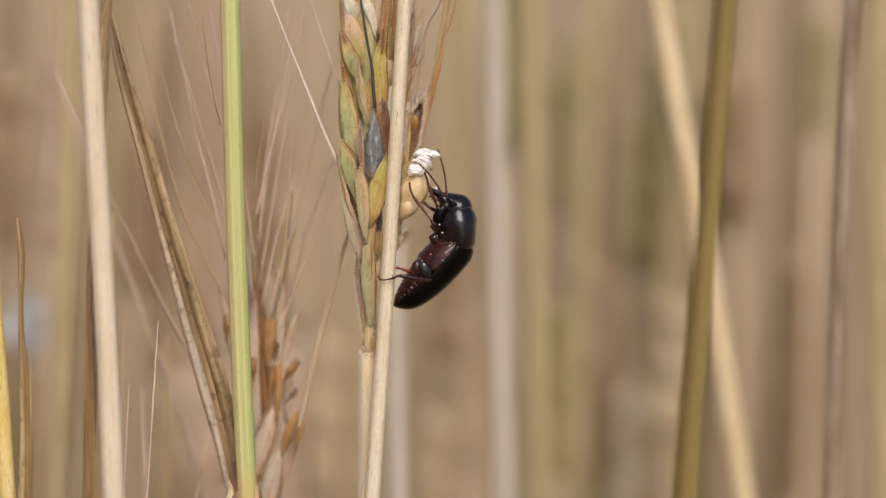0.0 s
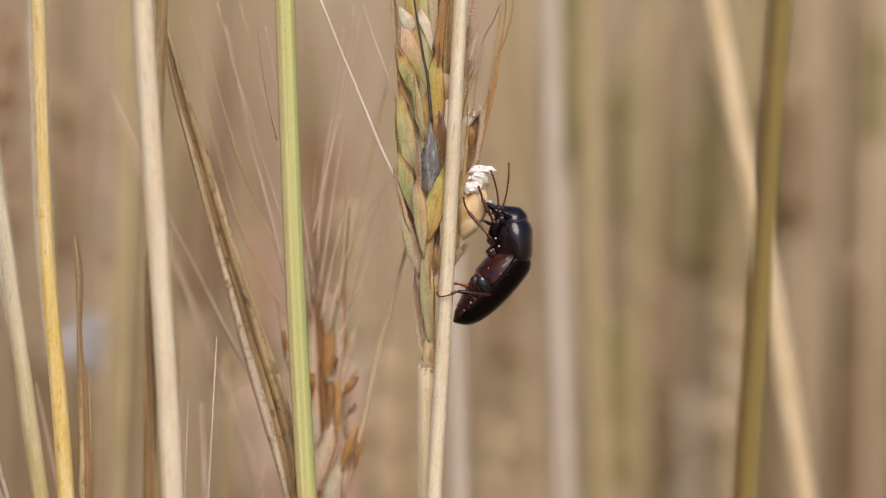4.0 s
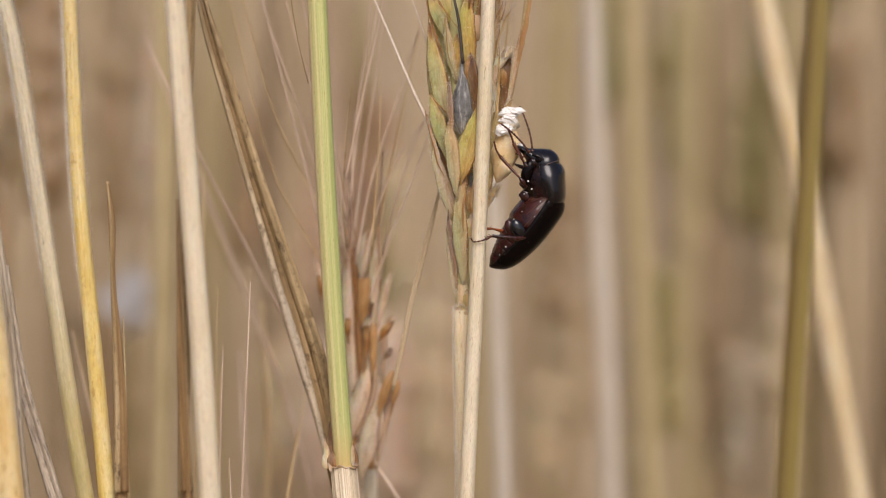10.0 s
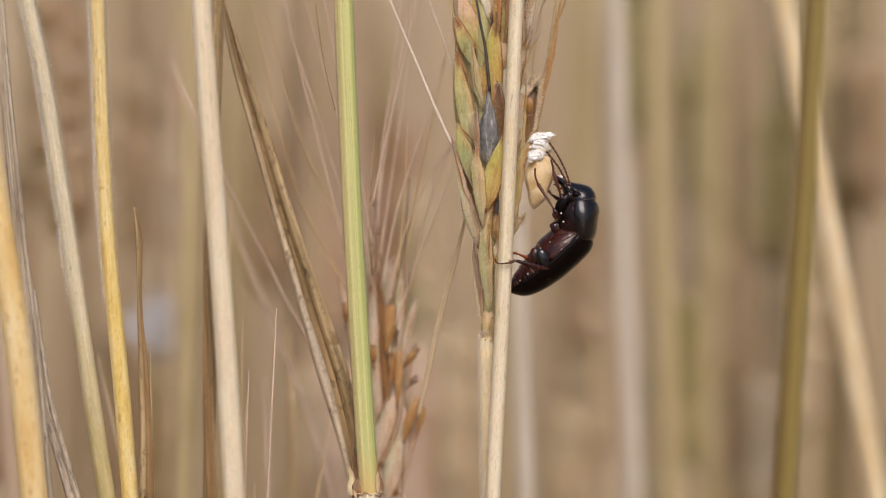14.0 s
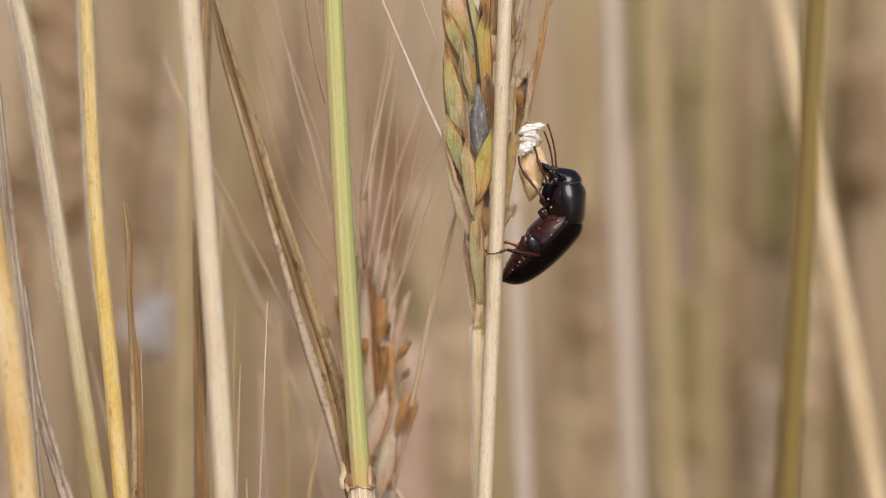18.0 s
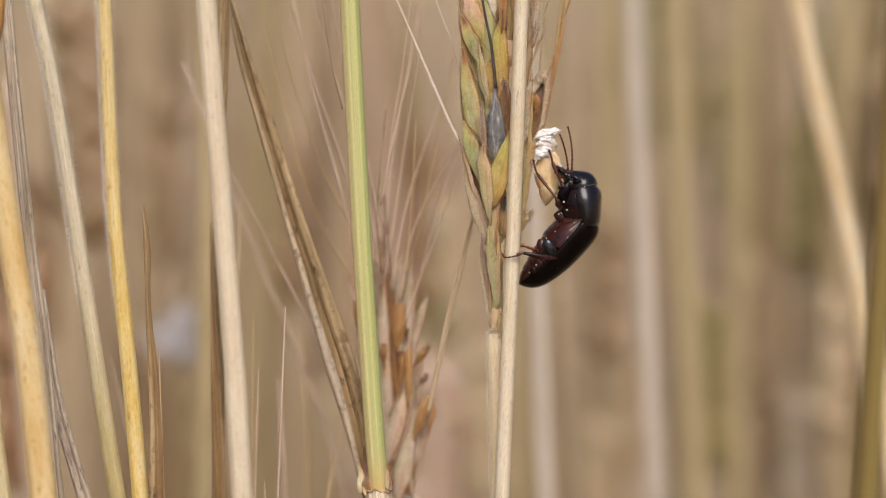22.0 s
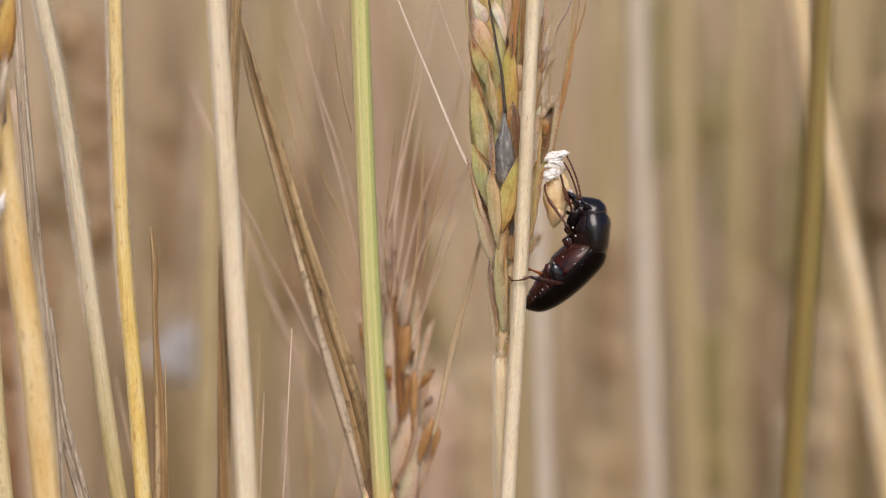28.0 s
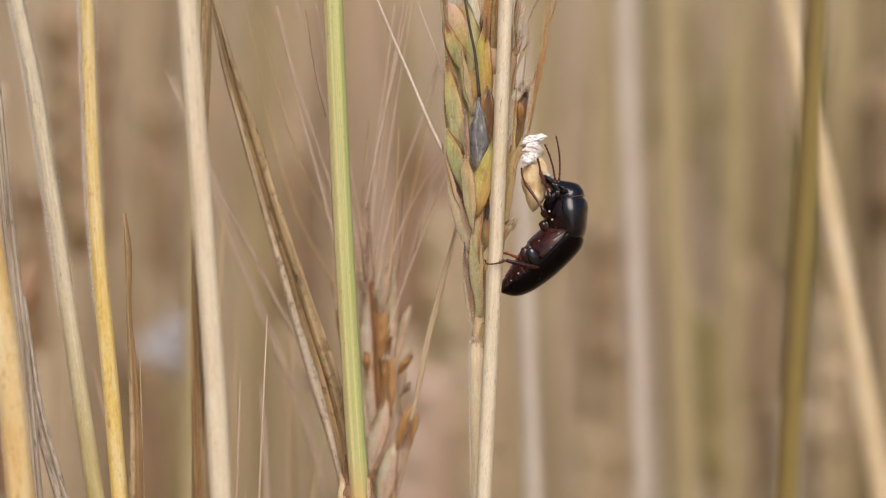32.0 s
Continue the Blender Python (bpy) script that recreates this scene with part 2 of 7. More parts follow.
GREYED = straw("weathered_straw", (0.52, 0.44, 0.33), (0.70, 0.63, 0.52), (0.32, 0.25, 0.17), spots=0.4, streak=1.3, bump=0.6, cut=0.36)
SOOTY = straw("sooty_straw", (0.52, 0.44, 0.34), (0.66, 0.58, 0.47), (0.22, 0.17, 0.13), spots=0.65, spot_colour=(0.05, 0.042, 0.036), bump=0.7, fibre=(6.0, 0.5), cut=0.36)
DOWNY = straw("downy_straw", (0.52, 0.44, 0.21), (0.64, 0.56, 0.34), (0.42, 0.36, 0.15), spots=0.3, spot_colour=(0.28, 0.23, 0.12), streak=0.5, grade=((0.84, 0.80, 0.73), 683, 708), soak=0.45)
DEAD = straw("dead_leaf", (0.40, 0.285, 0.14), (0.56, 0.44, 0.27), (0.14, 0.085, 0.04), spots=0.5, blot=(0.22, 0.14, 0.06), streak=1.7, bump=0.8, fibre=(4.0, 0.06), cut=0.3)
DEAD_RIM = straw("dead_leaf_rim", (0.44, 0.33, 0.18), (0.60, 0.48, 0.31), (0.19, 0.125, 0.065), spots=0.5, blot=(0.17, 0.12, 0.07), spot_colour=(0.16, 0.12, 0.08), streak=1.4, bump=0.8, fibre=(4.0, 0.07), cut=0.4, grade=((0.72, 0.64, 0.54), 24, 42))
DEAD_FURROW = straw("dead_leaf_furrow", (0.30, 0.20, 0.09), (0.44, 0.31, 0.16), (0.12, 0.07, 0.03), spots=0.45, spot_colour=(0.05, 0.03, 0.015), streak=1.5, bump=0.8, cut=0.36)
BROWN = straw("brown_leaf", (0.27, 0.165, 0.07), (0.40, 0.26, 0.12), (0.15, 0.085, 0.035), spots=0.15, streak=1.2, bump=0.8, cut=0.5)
AWN = straw("awn", (0.55, 0.40, 0.20), (0.65, 0.52, 0.30), (0.36, 0.22, 0.09), spots=0.2)
ROSE_AWN = straw("rosy_awn", (0.62, 0.48, 0.36), (0.72, 0.59, 0.46), (0.44, 0.30, 0.20), spots=0.4, spot_colour=(0.30, 0.18, 0.11))
SHEATH = straw("old_sheath", (0.60, 0.49, 0.33), (0.76, 0.67, 0.52), (0.40, 0.28, 0.15), spots=0.2, fibre=(3.2, 0.015), streak=1.7, cut=0.35)
RACHIS = straw("rachis", (0.50, 0.44, 0.21), (0.60, 0.54, 0.34), (0.40, 0.40, 0.16), spots=0.3, spot_colour=(0.34, 0.18, 0.08), streak=0.6)
BONE = straw("bone_pale_awn", (0.72, 0.62, 0.51), (0.80, 0.71, 0.61), (0.58, 0.46, 0.35), spots=0.3, spot_colour=(0.36, 0.25, 0.16))
ASH_PALE = straw("pale_ash_straw", (0.60, 0.535, 0.435), (0.68, 0.61, 0.51), (0.50, 0.43, 0.33))
GOLDEN = straw("olive_gold_straw", (0.46, 0.37, 0.20), (0.54, 0.45, 0.26), (0.38, 0.30, 0.14))
PALE = straw("grey_pink_straw", (0.56, 0.47, 0.38), (0.66, 0.57, 0.47), (0.44, 0.35, 0.27))
FIELD = straw("field_straw", (0.57, 0.45, 0.29), (0.64, 0.53, 0.36), (0.46, 0.35, 0.20), vary=0.22)
HUSK_GREEN = husk_mat("green_husk", (0.66, 0.57, 0.38), (0.47, 0.475, 0.24), (0.60, 0.51, 0.20), (0.30, 0.13, 0.04), 0.35, (0.66, 0.52, 0.26), 0.75)
HUSK_JADE = husk_mat("pale_green_husk", (0.70, 0.61, 0.42), (0.53, 0.51, 0.27), (0.58, 0.50, 0.19), (0.32, 0.14, 0.045), 0.35, (0.66, 0.54, 0.28), 0.75)
HUSK_LIME = husk_mat("yellow_green_husk", (0.66, 0.45, 0.18), (0.63, 0.49, 0.17), (0.57, 0.49, 0.13), (0.36, 0.17, 0.05), 0.45, (0.66, 0.50, 0.19), 0.7)
HUSK_GOLD = husk_mat("golden_husk", (0.66, 0.42, 0.15), (0.67, 0.47, 0.15), (0.62, 0.46, 0.13), (0.32, 0.14, 0.04), 0.35, (0.66, 0.45, 0.18), 0.7)
HUSK_AMBER = husk_mat("amber_husk", (0.66, 0.45, 0.19), (0.68, 0.495, 0.215), (0.62, 0.47, 0.15), (0.34, 0.15, 0.045), 0.45, (0.68, 0.49, 0.20), 0.75)
HUSK_PALE = husk_mat("pale_husk", (0.68, 0.56, 0.19), (0.76, 0.61, 0.32), (0.74, 0.53, 0.42), (0.40, 0.20, 0.11), 0.4, (0.78, 0.62, 0.42))
HUSK_CREAM = husk_mat("cream_husk", (0.74, 0.62, 0.40), (0.80, 0.71, 0.53), (0.74, 0.65, 0.40), (0.45, 0.30, 0.15), 0.15, (0.78, 0.68, 0.50), 0.2)
HUSK_WHITE = husk_mat("papery_white_husk", (0.80, 0.70, 0.56), (0.84, 0.77, 0.68), (0.86, 0.80, 0.72), (0.55, 0.40, 0.28), 0.25, (0.86, 0.80, 0.72), 0.4)
HUSK_BROWN = husk_mat("brown_husk", (0.42, 0.26, 0.12), (0.27, 0.145, 0.065), (0.22, 0.12, 0.06), (0.08, 0.04, 0.025), 0.4, (0.42, 0.27, 0.14))
HUSK_FADED = husk_mat("faded_husk", (0.69, 0.57, 0.43), (0.69, 0.56, 0.43), (0.60, 0.44, 0.31), (0.36, 0.20, 0.11), 0.4, (0.70, 0.58, 0.45), 0.65)
HUSK_MAUVE = husk_mat("mauve_husk", (0.52, 0.36, 0.23), (0.40, 0.27, 0.20), (0.26, 0.17, 0.14), (0.12, 0.07, 0.06), 0.35, (0.56, 0.42, 0.30))
HUSK_OLIVE = husk_mat("olive_husk", (0.60, 0.52, 0.34), (0.56, 0.50, 0.31), (0.58, 0.44, 0.24), (0.38, 0.18, 0.07), 0.55, (0.62, 0.51, 0.33), 0.6)
GRAIN = plain("orange_grain", (0.40, 0.21, 0.075), (0.53, 0.31, 0.125), 500, 0.4)
HUSK_RUST = husk_mat("rusty_husk", (0.54, 0.32, 0.13), (0.45, 0.225, 0.08), (0.50, 0.28, 0.115), (0.16, 0.07, 0.03), 0.4, (0.54, 0.33, 0.15))
HUSK_TAN = husk_mat("tan_husk", (0.64, 0.50, 0.25), (0.64, 0.47, 0.23), (0.60, 0.42, 0.21), (0.32, 0.15, 0.06), 0.4, (0.68, 0.53, 0.30))
HUSK_AMBERAWN = husk_mat("amber_awn", (0.58, 0.44, 0.28), (0.46, 0.26, 0.10), (0.55, 0.36, 0.16), (0.24, 0.10, 0.04), 0.3, (0.56, 0.38, 0.20), 0.5)
PEACH = plain("peach_kernel", (0.62, 0.40, 0.21), (0.68, 0.47, 0.27), 400, 0.45)
SEED = straw("grey_seed", (0.17, 0.168, 0.162), (0.52, 0.515, 0.50), (0.04, 0.04, 0.04), spots=0.5, spot_colour=(0.025, 0.025, 0.025), streak=1.1, fibre=(17.0, 0.5), bump=0.7, grit=1.0, cut=0.2, grade=((0.62, 0.53, 0.40), 1.8, 0.2))
FAR_ASH = husk_mat("far_ashen", (0.53, 0.46, 0.375), (0.56, 0.49, 0.40), (0.52, 0.44, 0.36), (0.448, 0.392, 0.32), 0.3, (0.54, 0.46, 0.37), 0.2)
FAR_DARK = husk_mat("far_dark_brown", (0.26, 0.175, 0.10), (0.24, 0.16, 0.09), (0.28, 0.19, 0.11), (0.192, 0.128, 0.072), 0.3, (0.28, 0.19, 0.11), 0.2)
FAR_BROWN = husk_mat("far_brown", (0.37, 0.265, 0.155), (0.345, 0.24, 0.14), (0.39, 0.285, 0.175), (0.276, 0.192, 0.112), 0.3, (0.35, 0.25, 0.15), 0.2)
FAR_OLIVE = husk_mat("far_olive", (0.36, 0.30, 0.14), (0.34, 0.30, 0.12), (0.40, 0.33, 0.16), (0.272, 0.24, 0.096), 0.3, (0.38, 0.31, 0.16), 0.2)
FAR_TAN = husk_mat("far_tan", (0.57, 0.465, 0.325), (0.60, 0.495, 0.35), (0.55, 0.44, 0.30), (0.48, 0.396, 0.28), 0.3, (0.58, 0.47, 0.33), 0.2)
FAR_ROSE = husk_mat("far_rosy", (0.44, 0.28, 0.205), (0.43, 0.27, 0.20), (0.46, 0.30, 0.215), (0.344, 0.216, 0.16), 0.3, (0.46, 0.30, 0.22), 0.2)
FAR_PINK = husk_mat("far_pinkish", (0.58, 0.44, 0.36), (0.60, 0.47, 0.39), (0.56, 0.42, 0.33), (0.48, 0.376, 0.312), 0.3, (0.6, 0.47, 0.38), 0.2)
FAR_RED = husk_mat("far_reddish", (0.42, 0.25, 0.145), (0.40, 0.23, 0.13), (0.44, 0.28, 0.16), (0.32, 0.184, 0.104), 0.3, (0.44, 0.28, 0.16), 0.2)
REAR_PALE = husk_mat("rosy_pale_husk", (0.76, 0.63, 0.52), (0.78, 0.65, 0.54), (0.72, 0.58, 0.47), (0.44, 0.28, 0.18), 0.15, (0.80, 0.67, 0.56), 0.5)
BLACK_AWN = plain("black_awn", (0.03, 0.025, 0.02), (0.09, 0.075, 0.06), 900)
KERNEL = plain("kernel_skin", (0.70, 0.48, 0.22), (0.87, 0.71, 0.44), 700, 0.33, 1.0, 0.0002)
KERNEL.node_tree.nodes["Principled BSDF"].inputs["Subsurface Weight"].default_value = 0.35
KERNEL.node_tree.nodes["Principled BSDF"].inputs["Subsurface Radius"].default_value = (0.0012, 0.0008, 0.0003)
MEAL = plain("kernel_meal", (0.78, 0.68, 0.50), (0.88, 0.82, 0.70), 900, 0.6, 0.6, 0.0002)
STARCH = plain("kernel_starch", (0.88, 0.86, 0.82), (0.92, 0.91, 0.88), 1600, 0.7, 0.6, 0.0002)
SHELL = chitin("black_shell", (0.003, 0.0018, 0.002), 0.11, 6000, 0.10, (0.005, 0.0025, 0.0025), 0.12)
THORAX = chitin("dark_thorax", (0.006, 0.0025, 0.0025), 0.16, 1500, 0.6, (0.020, 0.0055, 0.005), 0.3, 0.00012)
NECK = chitin("black_neck_shield", (0.004, 0.003, 0.004), 0.17, 5200, 0.3, (0.007, 0.005, 0.006), 0.42, 0.00003, coat=0.06)
HIP = chitin("blue_black_hip", (0.004, 0.004, 0.005), 0.10, 5200, 0.15, (0.008, 0.008, 0.011), 0.5, coat=0.08)
SEAM_PALE = chitin("pale_neck_seam", (0.09, 0.05, 0.04), 0.3, 2600, 0.2, (0.16, 0.10, 0.08), 0.5)
SEAM = chitin("red_seam", (0.06, 0.018, 0.012), 0.2, 2600, 0.2, (0.11, 0.04, 0.025), 0.6)
BELLY = chitin("mahogany_belly", (0.022, 0.005, 0.004), 0.17, 1400, 0.5, (0.060, 0.012, 0.008), 0.42, 0.00012)
LIMB = chitin("red_brown_limb", (0.055, 0.016, 0.009), 0.24, 2600, 0.3, (0.12, 0.036, 0.016))
DARK_LIMB = chitin("dark_mahogany_limb", (0.02, 0.006, 0.005), 0.22, 2600, 0.3, (0.05, 0.014, 0.009))
LIMB_PALE = chitin("orange_limb", (0.24, 0.065, 0.02), 0.3, 2600, 0.3)
HAIR = plain("hair", (0.80, 0.76, 0.66), (0.86, 0.82, 0.74), 300)


def striped(name, stops, foot_at=6.0):
    """A living stem: stripes of the given colours round it, long fibres, a yellowed foot and rusty pinpricks."""
    m, n, l, p = mat(name)
    uv = n.new("ShaderNodeTexCoord").outputs["UV"]
    sep = n.new("ShaderNodeSeparateXYZ")
    l.new(uv, sep.inputs[0])
    wob = noise_on(n, l, uv, 1.0, (2.5, 0.02, 1.0), 3)
    sh = n.new("ShaderNodeMath")
    sh.operation = "MULTIPLY_ADD"
    sh.inputs[1].default_value = 0.34
    l.new(wob, sh.inputs[0])
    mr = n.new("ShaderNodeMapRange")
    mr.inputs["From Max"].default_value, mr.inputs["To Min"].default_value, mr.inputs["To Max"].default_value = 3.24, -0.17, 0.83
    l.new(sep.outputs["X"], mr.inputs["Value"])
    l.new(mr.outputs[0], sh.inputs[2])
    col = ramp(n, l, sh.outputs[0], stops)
    fib = noise_on(n, l, uv, 1.0, (9.0, 0.03, 1.0), 4)
    col = mix(n, l, 0.8, col, ramp(n, l, fib, [(0.32, (0.78, 0.80, 0.66)), (0.5, (1.0, 1.0, 1.0)), (0.68, (1.16, 1.12, 1.10))]), "MULTIPLY")
    fine = noise_on(n, l, uv, 1.0, (12.0, 2.5, 1.0), 4, 0.7)
    col = mix(n, l, 0.6, col, ramp(n, l, fine, [(0.3, (0.82, 0.80, 0.74)), (0.7, (1.12, 1.12, 1.12))]), "MULTIPLY")
    sp = noise_on(n, l, uv, 1.0, (2.6, 0.8, 1.0), 4, 0.7)
    col = mix(n, l, ramp(n, l, sp, [(0.61, (0, 0, 0)), (0.71, (0.75, 0.75, 0.75))]), col, (0.36, 0.20, 0.07))
    foot = n.new("ShaderNodeMapRange")
    foot.inputs["From Min"].default_value, foot.inputs["From Max"].default_value = foot_at, 0.5 if foot_at else -1.0
    l.new(sep.outputs["Y"], foot.inputs["Value"])
    col = mix(n, l, foot.outputs[0], col, (0.64, 0.46, 0.18))
    l.new(col, p.inputs["Base Color"])
    p.inputs["Roughness"].default_value, p.inputs["Specular IOR Level"].default_value = 0.42, 0.4
    b = n.new("ShaderNodeBump")
    b.inputs["Strength"].default_value, b.inputs["Distance"].default_value = 0.5, 0.00008
    l.new(fib, b.inputs["Height"])
    l.new(b.outputs["Normal"], p.inputs["Normal"])
    return m


# Two-tone olive and brown; the left flank's shading is painted into the darker stops.
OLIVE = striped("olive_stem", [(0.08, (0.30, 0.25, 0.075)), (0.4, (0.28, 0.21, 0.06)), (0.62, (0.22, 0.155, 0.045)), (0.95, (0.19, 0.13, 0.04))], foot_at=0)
GREEN = striped("green_stem", [(0.08, (0.46, 0.51, 0.22)), (0.24, (0.46, 0.52, 0.19)), (0.38, (0.60, 0.59, 0.26)), (0.48, (0.52, 0.55, 0.21)), (0.60, (0.68, 0.63, 0.31)), (0.70, (0.58, 0.56, 0.24)), (0.84, (0.70, 0.61, 0.33)), (0.96, (0.64, 0.55, 0.30))])


def earth(name):
    """Litter-strewn soil underfoot that passes into a far slope of ripe grain."""
    m, n, l, p = mat(name)
    ob = n.new("ShaderNodeTexCoord").outputs["Object"]
    clod = noise_on(n, l, ob, 60.0, (1, 1, 1), 4)
    crop = noise_on(n, l, ob, 2.5, (1, 1, 1), 4)
    patch = noise_on(n, l, ob, 1.4, (1, 1, 1), 4)
    far = n.new("ShaderNodeVectorMath")
    far.operation = "LENGTH"
    l.new(ob, far.inputs[0])
    ad = n.new("ShaderNodeMath")
    ad.operation = "MULTIPLY_ADD"
    ad.inputs[1].default_value = 1.6
    l.new(patch, ad.inputs[0])
    l.new(far.outputs["Value"], ad.inputs[2])
    sc = n.new("ShaderNodeMapRange")
    sc.inputs["From Min"].default_value, sc.inputs["From Max"].default_value = 1.4, 2.8
    l.new(ad.outputs[0], sc.inputs["Value"])
    near = ramp(n, l, clod, [(0.3, (0.16, 0.11, 0.06)), (0.7, (0.34, 0.25, 0.14))])
    slope = ramp(n, l, crop, [(0.3, (0.36, 0.275, 0.168)), (0.7, (0.49, 0.385, 0.25))])
    l.new(mix(n, l, sc.outputs[0], near, slope), p.inputs["Base Color"])
    p.inputs["Roughness"].default_value = 0.9
    bu = n.new("ShaderNodeBump")
    bu.inputs["Strength"].default_value, bu.inputs["Distance"].default_value = 0.8, 0.01
    l.new(clod, bu.inputs["Height"])
    l.new(bu.outputs["Normal"], p.inputs["Normal"])
    return m


SOIL = earth("soil_and_ripe_slope")
FLUFF = plain("white_seed_head", (0.45, 0.43, 0.41), (0.53, 0.51, 0.49), 200, 0.9)


# ---- shapes ----
class Geo:
    def __init__(self):
        self.v, self.f, self.uv = [], [], []

    def add(self, o):
        k = len(self.v)
        self.v += o.v
        self.f += [tuple(i + k for i in f) for f in o.f]
        self.uv += o.uv
        return self


def spline(pts, n):
    """n points of a smooth line through pts (any dimension)."""
    p = np.array(pts, float)
    if len(p) == 2:
        return [p[0] + (p[1] - p[0]) * i / (n - 1) for i in range(n)]
    d = np.r_[0, np.cumsum(np.linalg.norm(np.diff(p[:, :3], axis=0), axis=1))]
    tan = np.empty_like(p)
    for i in range(len(p)):
        a, b = max(i - 1, 0), min(i + 1, len(p) - 1)
        tan[i] = (p[b] - p[a]) / (d[b] - d[a])
    out = []
    for s in np.linspace(0, d[-1], n):
        i = min(max(int(np.searchsorted(d, s, "right")) - 1, 0), len(p) - 2)
        h = d[i + 1] - d[i]
        u = (s - d[i]) / h
        out.append((2 * u**3 - 3 * u**2 + 1) * p[i] + (u**3 - 2 * u**2 + u) * h * tan[i] + (3 * u**2 - 2 * u**3) * p[i + 1] + (u**3 - u**2) * h * tan[i + 1])
    return out


def circle(n=12, ridge=0.0, k=0):
    return [((1 + ridge * math.cos(k * 2 * math.pi * i / n)) * math.cos(2 * math.pi * i / n), (1 + ridge * math.cos(k * 2 * math.pi * i / n)) * math.sin(2 * math.pi * i / n)) for i in range(n)]


def groove():
    """A rolled dry leaf: two rims and a furrow between them on the face side."""
    return [(-1, 0.1), (-0.8, 0.5), (-0.45, 0.55), (-0.15, 0.1), (0.05, -0.05), (0.25, 0.2), (0.55, 0.65), (0.85, 0.5), (1, 0.05), (0.7, -0.5), (0.1, -0.75), (-0.6, -0.55)]


def loft(rows, section, facing=(0, -1, 0), n=24, caps=True):
    """Sweeps a section along rows of (x, y, z, half width[, half depth]), in millimetres; the section's second axis faces `facing`."""
    rows = [r if len(r) == 5 else (*r, r[3]) for r in rows]
    g = Geo()
    q = spline(rows, n)
    fac = Vector(facing)
    m = len(section)
    per = [0.0]
    for i in range(m):
        a, b = section[i], section[(i + 1) % m]
        per.append(per[-1] + math.hypot(a[0] - b[0], a[1] - b[1]))
    run = 0.0
    for i, r in enumerate(q):
        a, b = q[max(i - 1, 0)], q[min(i + 1, len(q) - 1)]
        t = Vector(b[:3] - a[:3]).normalized()
        side = t.cross(fac)
        side.normalize()
        f = side.cross(t)
        c = Vector(r[:3])
        if i:
            run += float(np.linalg.norm(r[:3] - q[i - 1][:3]))
        for j, (u, w) in enumerate(section):
            g.v.append(c + side * (u * max(r[3], 0.004)) + f * (w * max(r[4], 0.004)))
            g.uv.append((per[j] * abs(rows[0][3] + rows[-1][3]) * 0.5, run))
    for i in range(len(q) - 1):
        for j in range(m):
            k = (j + 1) % m
            g.f.append((i * m + j, i * m + k, i * m + m + k, i * m + m + j))
    if caps:
        g.f.append(tuple(range(m - 1, -1, -1)))
        g.f.append(tuple((len(q) - 1) * m + j for j in range(m)))
    return g


def mesh_of(name, g, material, smooth=True, origin=(0, 0, 0)):
    me = bpy.data.meshes.new(name)
    o = Vector(origin)
    me.from_pydata([(Vector(v) - o) * 0.001 for v in g.v], [], g.f)
    if g.uv:
        lay = me.uv_layers.new(name="UVMap")
        idx = np.empty(len(me.loops), np.int32)
        me.loops.foreach_get("vertex_index", idx)
        lay.data.foreach_set("uv", np.array(g.uv, np.float32)[idx].ravel())
    if smooth:
        me.polygons.foreach_set("use_smooth", [True] * len(me.polygons))
    me.materials.append(material)
    me.update()
    return me


def part(name, g, material, parent, label="", origin=(0, 0, 0), smooth=True):
    """One mesh under a thing; g in the parent's millimetres, turning about origin."""
    ob = new(name, mesh_of(name, g, material, smooth, origin))
    ob.parent = parent
    ob.location = Vector(origin) * 0.001
    return tagged(ob, label)


def thing(name, label, category, group="", foot=(0, 0, -700)):
    """An Empty at a thing's foot, in millimetres round the middle of the place."""
    e = new(name)
    e.empty_display_size = 0.005
    e.location = Vector((foot[0], foot[1], foot[2])) * 0.001 + Vector((0, 0, H))
    return tagged(e, label, category, group)


def shifted(pts, foot):
    return [tuple(np.array(p[:3]) - np.array(foot)) + tuple(p[3:]) for p in pts]


def rooted(pts, width, up=40.0, taper=1.0):
    """Rows from the ground up to the points (given from the top down), a little past the uppermost."""
    p = [np.array(q[:3], float) for q in pts]
    d = (p[0] - p[1]) / np.linalg.norm(p[0] - p[1])
    top = [p[0] + d * up] if up else []
    e = (p[-1] - p[-2]) / abs(p[-1][2] - p[-2][2])
    low = [p[-1] + e * 60, p[-1] + e * 150 + np.array([0, 0, -100.0])]
    base = low[-1].copy()
    base[2] = -702.0
    rows = [base] + low[::-1] + p[::-1] + top
    w = [width * 0.5 * (1.15 - 0.15 * i / (len(rows) - 1)) * (taper if i == len(rows) - 1 else 1) for i in range(len(rows))]
    return [(*r, x) for r, x in zip(rows, w)], base


